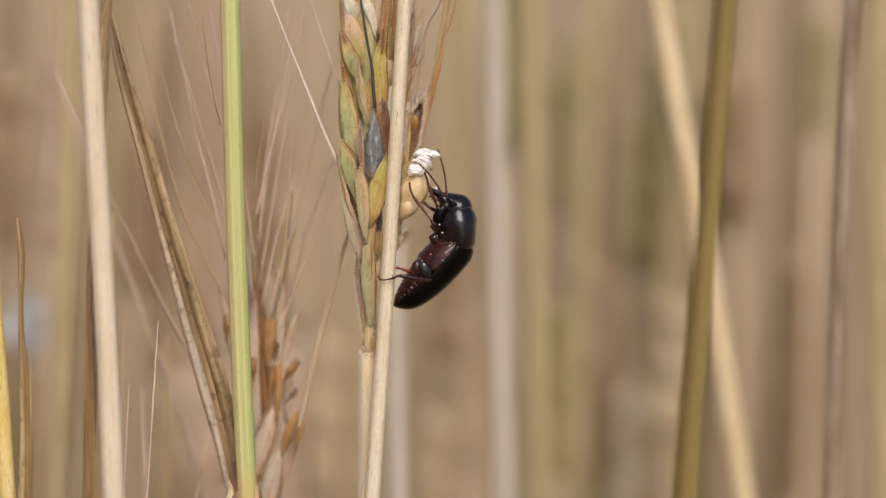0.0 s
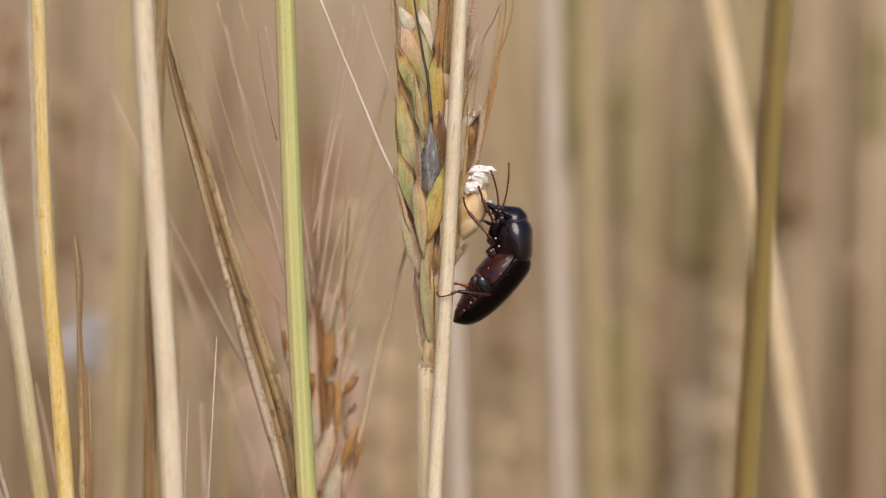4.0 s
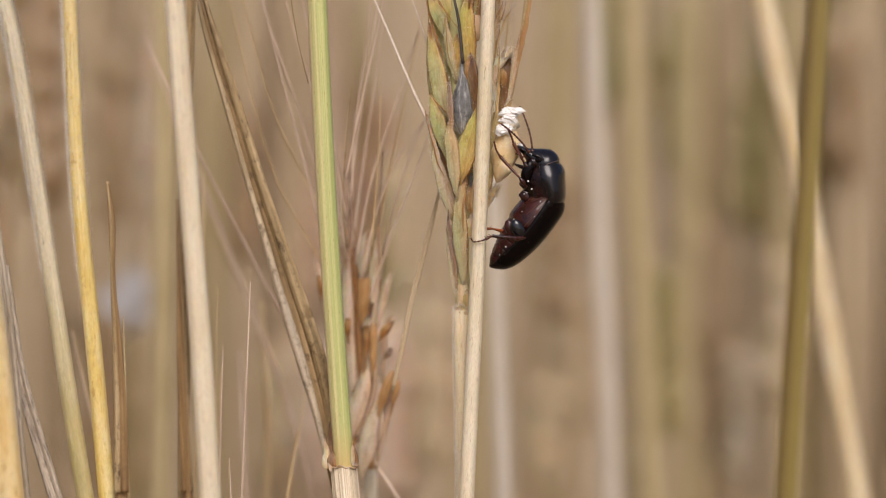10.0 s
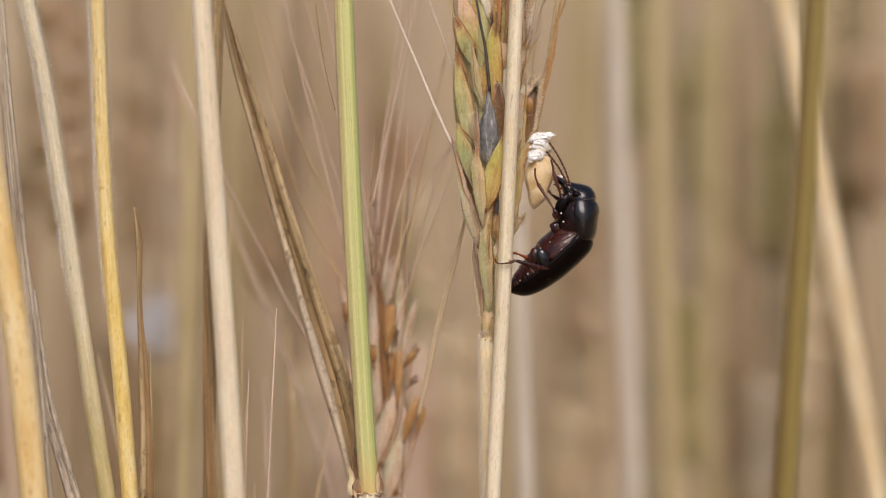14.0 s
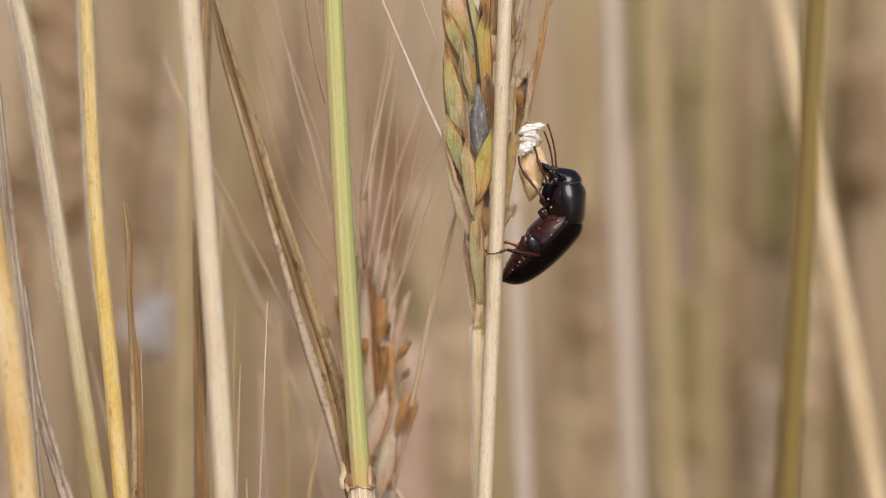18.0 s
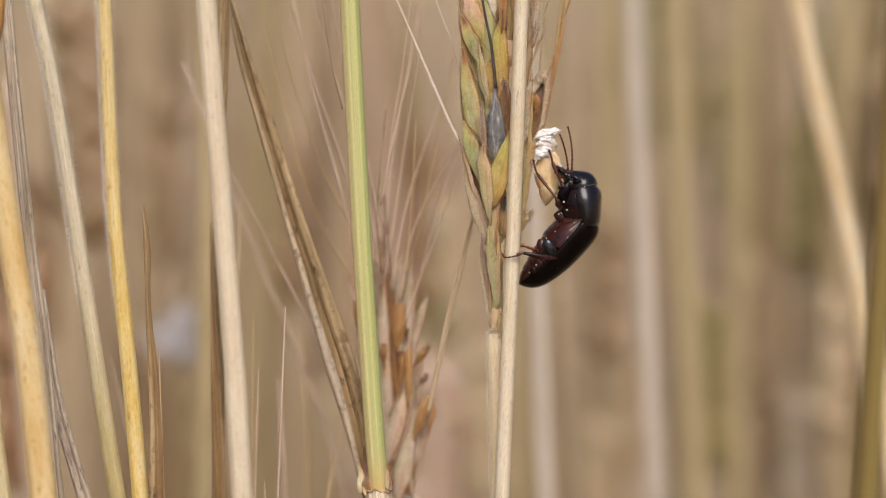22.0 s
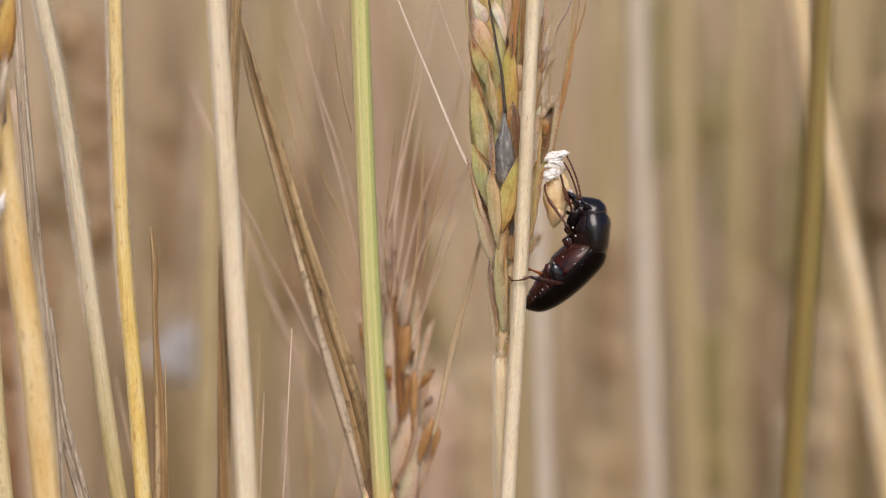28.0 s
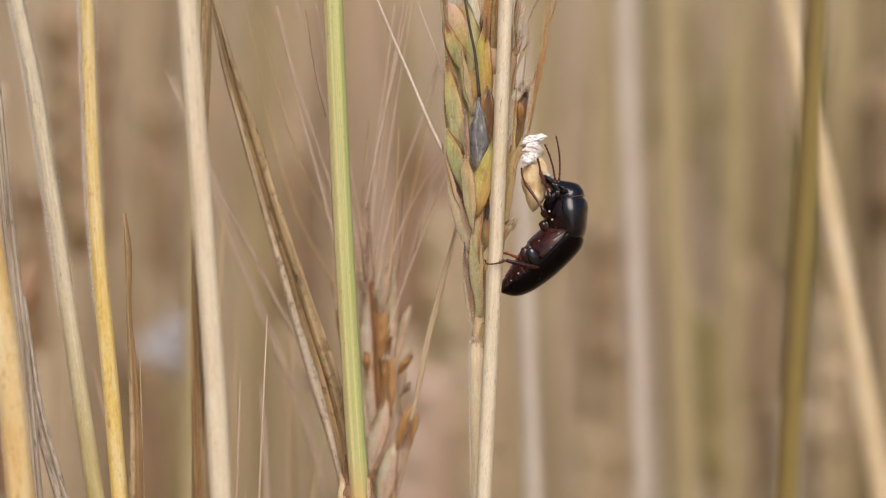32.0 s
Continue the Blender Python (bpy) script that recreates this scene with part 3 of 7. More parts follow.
def hairs(rows, count, length, z0, z1, seed, sides=(-1, 1)):
    """Short down along a stem's flanks."""
    rnd = random.Random(seed)
    q = [r for r in spline([r if len(r) == 4 else r[:4] for r in rows], 1600) if z0 < r[2] < z1]
    g = Geo()
    for _ in range(count):
        r = rnd.choice(q)
        if rnd.random() > (r[2] - z0) / 14:
            continue
        a = rnd.choice(sides) * (rnd.uniform(0.6, 1.15) if rnd.random() < 0.85 else rnd.uniform(0.0, 0.7))
        out = Vector((math.sin(a * 1.45), -math.cos(a * 1.45), 0))
        b = Vector(r[:3]) + out * r[3] * 0.92 + Vector((0, 0, rnd.uniform(-0.3, 0.3)))
        tip = b + (out + Vector((rnd.uniform(-0.3, 0.3), rnd.uniform(-0.3, 0.3), rnd.uniform(0.1, 0.9)))).normalized() * length * rnd.uniform(0.5, 1.2)
        k = len(g.v)
        w = 0.016
        s = Vector((w, 0, 0)), Vector((-w * 0.5, w, 0)), Vector((-w * 0.5, -w, 0))
        g.v += [b + s[0], b + s[1], b + s[2], tip]
        g.f += [(k, k + 1, k + 3), (k + 1, k + 2, k + 3), (k + 2, k, k + 3)]
        g.uv += [(0, 0)] * 4
    return g


def stalk(label, pts, width, material, group="stalks in front", up=40.0, n=220, section=None, name="straw_stalk", category="stalk", down=None, extra=None):
    rows, base = rooted(pts, width, up)
    foot = (base[0], base[1], -700)
    t = thing(name, label, category, group, foot)
    g = loft(shifted(rows, foot), section or circle(16), n=n)
    stem = part("stem", g, material, t)
    if down:
        z1 = max(p[2] for p in pts)
        hb = part("down", hairs(shifted(rows, foot), down[0], down[1], 695.0, z1 + 700 + 8, 7, (-1, -1, 1)), HAIR, t, "fine pale down", smooth=False)
        tagged(hb, kind="stuff")
    if extra:
        extra(t, foot)
    return t


# ---- ground ----
def ground():
    n, r = 60, 40.0
    vs, fs = [], []
    for i in range(n + 1):
        for j in range(n + 1):
            u, w = (2 * i / n - 1), (2 * j / n - 1)
            x, y = r * u * abs(u) ** 2, r * w * abs(w) ** 2
            rise = max(0.0, math.hypot(x, y) - 3.4) * (0.42 if y > -1 else 0.05)
            vs.append((x, y, 0.012 * noise.noise(Vector((x * 6, y * 6, 0))) - 0.004 + min(rise, 9.0)))
    for i in range(n):
        for j in range(n):
            a = i * (n + 1) + j
            fs.append((a, a + n + 1, a + n + 2, a + 1))
    me = bpy.data.meshes.new("ground")
    me.from_pydata(vs, [], fs)
    me.materials.append(SOIL)
    me.polygons.foreach_set("use_smooth", [True] * len(me.polygons))
    tagged(new("ground", me), "field soil strewn with straw, rising to a ripe slope", "ground", kind="structure")


ground()

# ---- scales and bristles ----
def husk(base, tip, w, d, bulge=0.6, sag=0.0, fat=0.34, n=16, point=1.15, facing=(0, -1, 0)):
    """A boat-shaped scale from base to tip: fattest below its middle, ribbed outside, sharp-edged, drawn out to a point."""
    b, t = Vector(base), Vector(tip)
    ax = t - b
    side = ax.cross(Vector(facing)).normalized()
    rows = []
    for s in (0, 0.06, 0.16, fat, 0.5, 0.65, 0.8, 0.92, 1.0):
        k = math.sin(math.pi * min(1, s / (2 * fat))) ** 0.6 if s < fat else max(0.0, math.cos((s - fat) / (1 - fat) * math.pi / 2)) ** point
        k = max(k, 0.4 if s < 0.05 else 0.07)
        c = b + ax * s + Vector(facing) * bulge * math.sin(math.pi * s) + side * sag * math.sin(math.pi * s)
        rows.append((*c, w * 0.5 * k, d * 0.5 * k))
    sec = [(u, (1 - u * u) * (1.25 + 0.16 * math.cos(5 * math.pi * u))) for u in (-1, -0.8, -0.6, -0.4, -0.2, 0, 0.2, 0.4, 0.6, 0.8, 1)]
    sec += [(u, -0.45 * (1 - u * u)) for u in (0.6, 0, -0.6)]
    g = loft(rows, sec[::-1], facing=facing, n=n)
    m = len(sec)
    g.uv = [(sec[::-1][i % m][0], uv[1]) for i, uv in enumerate(g.uv)]
    g.v = [v + noise.noise_vector(v * 0.9) * 0.10 + noise.noise_vector(v * 3.1) * 0.035 for v in g.v]
    return g


def bristle(pts, w0, w1, n=22):
    return loft([(*p, 0.5 * (w0 + (w1 - w0) * i / (len(pts) - 1))) for i, p in enumerate(pts)], circle(7), n=n)


def rough_ball(c, r, seed, n=12, amp=0.35, stretch=(1, 1, 1)):
    g = Geo()
    for i in range(n + 1):
        for j in range(n * 2):
            th, ph = math.pi * i / n, math.pi * j / n
            d = Vector((math.sin(th) * math.cos(ph), math.sin(th) * math.sin(ph), math.cos(th)))
            k = r * (1 + amp * noise.noise(d * 2.3 + Vector((seed, 0, 0))) + amp * 0.6 * noise.noise(d * 6 + Vector((0, seed, 0))))
            g.v.append(Vector(c) + Vector((d.x * stretch[0], d.y * stretch[1], d.z * stretch[2])) * k)
            g.uv.append((ph, th))
    for i in range(n):
        for j in range(n * 2):
            a, b = i * n * 2 + j, i * n * 2 + (j + 1) % (n * 2)
            g.f.append((a, b, b + n * 2, a + n * 2))
    return g


# ---- stalks near the ear ----
RIDGED = circle(28, 0.035, 9)


def sooty_ear(t, foot):
    """The blackened foot of an ear on top of its stalk."""
    for b, e, w, m_ in (((-47.66, -13, 12.64), (-46.45, -16, 23.81), 2.2, SEED), ((-46.96, -15, 15.11), (-45.71, -17, 25.98), 1.1, HUSK_FADED), ((-47.25, -14, 22.28), (-45.29, -15.5, 32.34), 2.6, HUSK_GOLD), ((-47.82, -14, 21.14), (-47.1, -15.5, 32.34), 3.0, HUSK_BROWN), ((-46.9, -16, 11.67), (-46.13, -16.5, 17.57), 0.9, HUSK_GREEN), ((-46.47, -16.5, 18.7), (-45.6, -17, 24.29), 0.9, GREYED), ((-46.87, -15.5, 7.73), (-45.85, -16.5, 10.81), 1.0, STARCH)):
        g = husk(b, e, w, w * 0.5, 0.5)
        g.v = [Vector(v) - Vector(foot) for v in g.v]
        part("scale", g, m_, t, "mouldy scale of an ear")


stalk("thick glossy yellow straw stalk with brown flecks", [(-47.25, -14, 20.57), (-46.34, -14, 13.29), (-45.15, -14, 5.26), (-43.27, -14, -7.21), (-41.96, -14, -19.84), (-41.67, -14, -22.8)], 2.5, BUTTER, section=RIDGED, up=3, extra=sooty_ear)
stalk("thin weathered grey straw stalk with dark streaks", [(-46.61, -6, 28.19), (-45.91, -6, 19.5), (-45.32, -6, 13.63), (-44.5, -6, 5.35), (-42.97, -6, -7.51), (-41.8, -6, -20.54), (-41.51, -6, -23.59)], 1.25, GREYED, section=groove())
stalk("sooty grey split straw speckled with black mould", [(-42.64, -5.5, -7.05), (-41.93, -5.5, -11.76), (-40.4, -5.5, -17.64), (-38.64, -5.5, -23.64)], 1.35, SOOTY, up=6, section=groove())
stalk("pale downy straw stalk leaning in the field", [(-43.66, -5, 28.29), (-42.25, -5, 21.81), (-40.48, -5, 10.61), (-39, -5, 0.59), (-37.41, -5, -10.61), (-35.41, -5, -23.69)], 1.6, DOWNY, section=RIDGED, down=(15000, 0.6))
stalk("yellow downy straw stalk with rusty spots", [(-36.53, -5, 28.29), (-36.23, -5, 19.45), (-35.7, -5, 7.66), (-35, -5, -1.18), (-34.11, -5, -10.61), (-33.05, -5, -23.69)], 1.55, YELLOW, section=RIDGED, down=(15000, 0.56))
stalk("yellowed stalk with a mouldy dark node", [(-48.66, -8, -3.47), (-48.2, -8, -9.88), (-47.5, -8, -17.45), (-46.8, -8, -23.4)], 1.5, MOULDY, up=60, section=RIDGED)
stalk("thick cream straw stalk, smooth and pale", [(-25.03, -13, 27.5), (-24.4, -13, 18.93), (-23.71, -13, 9.21), (-22.97, -13, -1.07), (-22.29, -13, -11.36), (-21.66, -13, -22.9)], 1.95, CREAM, section=RIDGED)
stalk("grey brown dry stalk behind a cream one", [(-23.53, -9, 30.22), (-23.76, -9, 22.09), (-24.11, -9, 15.13), (-24.34, -9, 3.52), (-24.46, -9, -9.25), (-24.57, -9, -23.3)], 1.15, DEAD, section=groove())


def jointed_stem():
    """A living stem that rises out of the ragged mouth of an old leaf sheath."""
    foot = np.array((*(-7.81, 0, -31.28)[:2], -700.0))
    t = thing("green_stem", "greenish yellow striped stem rising from a ragged sheath", "stem", foot=foot)
    o = Vector(foot)
    sh = lambda pts: shifted(pts, foot)
    top = [(-11.39, -0.6, 44.31), (-11.15, -0.6, 32.33), (-10.55, -0.6, 16.74), (-9.95, -0.6, 3.56), (-9.35, -0.6, -7.23), (-8.75, -0.6, -16.82), (-8.39, -0.6, -22.21), (-8.33, -0.6, -24.01)]
    part("stem", loft(sh([(*p, 1.03) for p in top[::-1]]), circle(36, 0.022, 12), n=70), GREEN, t, "green and yellow striped stem")
    low, _ = rooted([(-8.46, -0.4, -22.65), (-8.28, -0.4, -26.13), (-7.8, -0.4, -31.23)], 2.75, up=0)
    low[0] = (foot[0], foot[1], -702, 1.3)
    part("sheath", loft(sh(low), circle(40, 0.05, 11), n=50), SHEATH, t, "pale ribbed leaf sheath")
    ring = []
    mouth = Vector((-8.46, -0.4, -22.59))
    for i in range(25):
        a = 2 * math.pi * i / 24
        r = 1.46 + 0.22 * noise.noise(Vector((math.cos(a) * 1.5, math.sin(a) * 1.5, 4)))
        ring.append((*(mouth + Vector((math.cos(a) * r, math.sin(a) * r, 0.42 * noise.noise(Vector((math.cos(a) * 2.6, math.sin(a) * 2.6, 0))) - 0.1 * math.cos(a)))), 0.085))
    part("rim", loft(sh(ring), circle(7), facing=(0, 0, 1), n=60, caps=False), HUSK_FADED, t, "ragged pale rim of the sheath")
    for b, e, w, m_ in (((-9.3, -0.3, -23.32), (-9.98, 0.3, -17.85), 1.4, HUSK_BROWN), ((-8.99, -0.9, -23.02), (-9.34, -0.9, -20.87), 0.6, HUSK_RUST), ((-7.24, -1.2, -22.99), (-7.25, -0.8, -20.52), 0.55, HUSK_BROWN), ((-9.75, -1.3, -23.22), (-10.12, -0.9, -20.75), 0.5, HUSK_FADED), ((-7.66, -1.3, -23.1), (-7.48, -1.3, -22.03), 0.4, HUSK_TAN), ((-10.35, -1.1, -22.9), (-10.21, -0.9, -20.41), 1.0, HUSK_CREAM), ((-9.95, -0.9, -22.8), (-10.45, -0.6, -19.48), 0.9, HUSK_FADED), ((-9.57, -1.2, -22.78), (-9.61, -1, -20.77), 1.1, HUSK_BROWN), ((-7.19, -1.2, -22.82), (-7.4, -0.9, -20.1), 0.85, HUSK_BROWN), ((-7.35, -1.5, -22.67), (-7.51, -1.2, -19.84), 0.5, HUSK_FADED), ((-7.29, -1.6, -22.55), (-6.82, -1.2, -22.23), 0.5, HUSK_MAUVE)):
        g = husk(b, e, w, w * 0.16, 0.04)
        g.v = [Vector(v) - o for v in g.v]
        part("sheath_rag", g, m_, t, "torn brown edge of the sheath")


jointed_stem()
stalk("slim flat pale straw standing before the ear", [(7.18, -2.6, 28.53), (6.52, -2.6, 13.66), (6.05, -2.6, 2.95), (5.45, -2.6, -8.35), (4.62, -2.6, -23.93)], 1.42, STRAW, section=circle(20, 0.03, 6))


def rolled_leaf(label, pts, widths, rims, inner, group="dry leaves", split=0.36, slim=(0.34, 0.30)):
    """A dead leaf rolled inward: two rounded rims with a dark furrow between."""
    p = [np.array(q) for q in pts]
    e = (p[-1] - p[-2]) / abs(p[-1][2] - p[-2][2])
    low = p[-1] + e * 40
    base = low + e * 60 + np.array([0, 0, -60.0])
    foot = np.array((base[0], base[1], -700.0))
    t = thing("dry_leaf", label, "leaf", group, foot)
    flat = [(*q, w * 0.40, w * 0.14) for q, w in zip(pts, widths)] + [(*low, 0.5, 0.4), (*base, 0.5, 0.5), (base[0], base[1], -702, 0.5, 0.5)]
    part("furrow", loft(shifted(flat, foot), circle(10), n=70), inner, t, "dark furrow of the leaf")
    for sd, m_, sl in ((-1, rims[0], slim[0]), (1, rims[1], slim[1])):
        rows = []
        for i, (q, w) in enumerate(zip(p, widths)):
            d = p[min(i + 1, len(p) - 1)] - p[max(i - 1, 0)]
            nrm = np.array((-d[2], 0, d[0]))
            nrm /= -np.linalg.norm(nrm)
            off = nrm * sd * w * split + np.array((0, -0.14 * w, 0))
            wob = 1 + 0.18 * noise.noise(Vector((i * 1.7, sd * 3.0, w)))
            rows.append((*(q + off), w * sl * wob * 0.8, w * 0.26 * wob))
        part("rim", loft(shifted(rows, foot), circle(14, 0.06, 5), n=90), m_, t)
    return t


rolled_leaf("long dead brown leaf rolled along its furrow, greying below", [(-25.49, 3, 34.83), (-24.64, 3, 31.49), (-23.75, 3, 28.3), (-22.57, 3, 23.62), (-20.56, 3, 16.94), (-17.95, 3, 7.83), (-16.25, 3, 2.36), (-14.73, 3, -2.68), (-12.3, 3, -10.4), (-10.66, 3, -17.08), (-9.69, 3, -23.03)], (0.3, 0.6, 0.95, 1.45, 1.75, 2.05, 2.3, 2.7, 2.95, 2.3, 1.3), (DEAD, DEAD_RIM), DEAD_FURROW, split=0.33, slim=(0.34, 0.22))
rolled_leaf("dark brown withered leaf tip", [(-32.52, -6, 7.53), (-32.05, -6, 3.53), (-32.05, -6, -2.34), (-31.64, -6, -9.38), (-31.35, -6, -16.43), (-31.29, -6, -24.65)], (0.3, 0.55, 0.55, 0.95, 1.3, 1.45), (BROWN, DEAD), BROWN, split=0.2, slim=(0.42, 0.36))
rolled_leaf("narrow dark dry sheath beside a cream stalk", [(-24.92, -11, 5.53), (-24.8, -11, 0.63), (-24.63, -11, -4.55), (-24.4, -11, -11.46), (-24.17, -11, -18.38), (-23.94, -11, -24.14)], (0.1, 0.3, 0.55, 0.95, 1.1, 1.2), (DEAD, BROWN), BROWN, slim=(0.16, 0.3))


def awn_thing(label, pts, w0, w1, material=AWN, group="loose awns", n=30):
    """A loose bristle, thin at its tip, on a fine stem down to the ground."""
    p = [np.array(q) for q in pts]
    e = (p[-1] - p[-2]) / abs(p[-1][2] - p[-2][2])
    base = p[-1] + e * 80
    foot = np.array((base[0], base[1], -700.0))
    rows = [(*q, 0.5 * (w0 + (w1 - w0) * i / (len(p) - 1))) for i, q in enumerate(pts)] + [(*(p[-1] + e * 50), w1 * 0.5), (base[0], base[1], -300, w1 * 0.6), (base[0], base[1], -702, w1 * 0.7)]
    t = thing("grass_stem", label, "grass", group, foot)
    part("bristle", loft(shifted(rows, foot), circle(7), n=n + 20), material, t)
    return t


awn_thing("fine pale upright bristle", [(-18.2, 0, -3.05), (-18.44, 0, -9.65), (-18.86, 0, -16.86), (-19.22, 0, -25.27)], 0.1, 0.3, ROSE_AWN)
awn_thing("fine tan bristle out of focus", [(-22.38, 14, -12.81), (-22.76, 14, -18.5), (-23.2, 14, -26.72)], 0.1, 0.35, AWN)
awn_thing("fine upright tan bristle", [(-21.13, 6, -22.51), (-20.95, 6, -25.89)], 0.06, 0.2, AWN)
awn_thing("blurred pale leaning bristle", [(-12.91, 18, -14.31), (-14.2, 18, -20.72), (-15.16, 18, -27.13)], 0.1, 0.3, AWN)
awn_thing("blurred tan leaning bristle", [(-38.62, 12, -8.31), (-37.3, 12, -13.33), (-36.17, 12, -17.72), (-35.16, 12, -25.25)], 0.1, 0.3, AWN)
awn_thing("thin bristle beside the cream stalk", [(-23.37, 4, 8.46), (-23.49, 4, 3.58), (-23.74, 4, -2.52), (-23.98, 4, -9.83)], 0.06, 0.22, AWN)
awn_thing("long pale bristle leaning behind a dry leaf", [(-30.59, 12, 24.3), (-27.76, 12, 17.71), (-24.62, 12, 11.12), (-20.23, 12, 2.65), (-16.46, 12, -5.2), (-14.45, 12, -8.97)], 0.1, 0.5, ROSE_AWN)

awn_thing("fine upright tan bristle", [(-22.32, 8, -3.55), (-22.39, 8, -10.04), (-22.57, 8, -17.47), (-22.76, 8, -26.13)], 0.06, 0.24, AWN)
awn_thing("fine pale upright bristle", [(-21.28, 2, -9.77), (-21.53, 2, -17.04), (-21.83, 2, -25.51)], 0.06, 0.22, ROSE_AWN)
awn_thing("fine pale upright bristle", [(-20.54, 0, -21.7), (-20.42, 0, -25.31)], 0.06, 0.2, ROSE_AWN)
awn_thing("thin bristle beside the cream stalk", [(-23.35, 6, 8.78), (-23.65, 6, -0.13), (-23.78, 6, -9.95), (-23.53, 6, -19.78)], 0.06, 0.2, AWN)
awn_thing("fine tan bristle beside a withered leaf", [(-31.22, -4, -6.55), (-31.04, -4, -13.06), (-30.81, -4, -23.71)], 0.08, 0.3, AWN)
awn_thing("fine rosy leaning bristle", [(-39.01, 14, -8.73), (-37.11, 14, -15.37), (-35.4, 14, -25.49)], 0.1, 0.3, ROSE_AWN)
awn_thing("fine tan leaning bristle", [(-13.68, 10, -19.48), (-14.8, 10, -26.34)], 0.2, 0.3, AWN)
awn_thing("pale rosy bristle out of focus", [(-32.2, 30, 25.39), (-30.73, 30, 21.72), (-29.26, 30, 18.04), (-28.06, 30, 14.37)], 0.2, 0.5, ROSE_AWN)
awn_thing("pale rosy bristle out of focus", [(-21.12, 26, -11.51), (-20.92, 26, -18.76), (-20.33, 26, -27.99)], 0.3, 0.5, ROSE_AWN)
awn_thing("tan bristle out of focus", [(-19.25, 40, -5.95), (-18.7, 40, -15.62), (-18.91, 40, -29.43)], 0.4, 0.7, AWN)


# ---- the ear ----
ear_foot = np.array((*(4.4, 0.5, -31.34)[:2], -700.0))
ear = thing("grain_ear", "ripening awned grain ear, green and gold, partly eaten", "grain ear", foot=ear_foot)


def on_ear(g):
    o = Vector(ear_foot)
    g.v = [Vector(v) - o for v in g.v]
    return g


stem_rows, _ = rooted([(4.16, 0.5, -6.19), (4.22, 0.5, -13.29), (4.4, 0.5, -24.24)], 1.75, up=0)
part("peduncle", loft(shifted(stem_rows, ear_foot), RIDGED, n=240), STEM_TAN, ear, "pale downy peduncle below the ear")
tagged(part("down", hairs(shifted(stem_rows, ear_foot), 9000, 0.36, 700 - 40, 700 - 4, 3, (-1,)), HAIR, ear, "fine white down", smooth=False), kind="stuff")
part("collar", on_ear(loft([(*p, r) for p, r in zip([(4.27, 0.4, -6.68), (4.28, 0.4, -6.4), (4.28, 0.4, -6.08), (4.29, 0.4, -5.08), (4.3, 0.4, -4.08), (4.31, 0.4, -3.38)], (0.74, 0.80, 0.74, 0.72, 0.70, 0.62))], circle(18, 0.05, 6), n=30)), HUSK_CREAM, ear, "pale swollen node under the ear")
part("rachis", on_ear(loft([(*p, r) for p, r in zip([(4.16, 0.6, -5.59), (4.28, 0.6, -3.66), (4.28, 0.6, -1.25), (4.34, 0.6, 3.56), (4.1, 0.6, 10.79), (3.8, 0.6, 22.83), (3.62, 0.6, 32.46), (3.62, 0.6, 46.91)], (0.72, 0.74, 0.66, 0.7, 0.7, 0.8, 0.8, 0.5))], circle(20, 0.04, 5), n=60)), RACHIS, ear)

LENS = [(u, (1 - abs(u) ** 1.7) * (1.0 + 0.10 * math.cos(7 * math.pi * u)) + 0.10 * max(0.0, 1 - abs(u) * 5)) for u in (-1, -0.86, -0.7, -0.55, -0.4, -0.28, -0.14, 0, 0.14, 0.28, 0.4, 0.55, 0.7, 0.86, 1)] + [(u, -0.35 * (1 - u * u)) for u in (0.6, 0, -0.6)]
LENS = LENS[::-1]
fringe = Geo()
fr_ = random.Random(77)


def blade(material, pts, widths, name="scale", label="", flat=0.26, bulge=0.35, fuzz=0, conv=None, parent=None):
    """A flat, keeled, veined scale along pts from base to tip; widths at those points."""
    m = len(pts) - 1
    wide = 0.023 if name in ("glume", "awn", "vein") else 0.032
    dir_ = (Vector(pts[0]) - Vector(pts[1])).normalized()
    pts = [Vector(pts[0]) + dir_ * 0.9 + Vector((0, 0.5, 0))] + [Vector(p) for p in pts]
    widths = [widths[0] * 0.3] + list(widths)
    m += 1
    rows = [(p[0], p[1] + 0.9 * (1 - i / m) ** 1.5 - bulge * math.sin(math.pi * (0.15 + 0.85 * i / m)), p[2], w * wide, max(0.04, w * wide * flat)) for i, (p, w) in enumerate(zip(pts, widths))]
    n_ = max(30, int(abs(pts[-1][2] - pts[0][2]) * 3))
    g = loft(rows, LENS, n=n_)
    k = len(LENS)
    g.uv = [(LENS[i % k][0], uv[1]) for i, uv in enumerate(g.uv)]
    g.v = [v + noise.noise_vector(v * 0.8) * 0.10 + noise.noise_vector(v * 3.0) * 0.05 + noise.noise_vector(v * 9.0) * 0.018 for v in g.v]
    for _ in range(fuzz * 5):
        i = fr_.randrange(2, n_ - 1)
        b = Vector(g.v[i * k + (fr_.randrange(3, k) if fr_.random() < 0.4 else fr_.choice((3, 4, k - 2, k - 1)))])
        d = Vector((fr_.uniform(-0.8, 0.8), fr_.uniform(-0.9, 0.0), fr_.uniform(0.2, 1.0))).normalized()
        e = b + d * fr_.uniform(0.12, 0.4)
        j = len(fringe.v)
        fringe.v += [b + Vector((0.014, 0, 0)), b + Vector((-0.008, 0.012, 0)), b + Vector((-0.008, -0.012, 0)), e]
        fringe.f += [(j, j + 1, j + 3), (j + 1, j + 2, j + 3), (j + 2, j, j + 3)]
        fringe.uv += [(0, 0)] * 4
    return part(name, (conv or on_ear)(g), material, parent or ear, label)


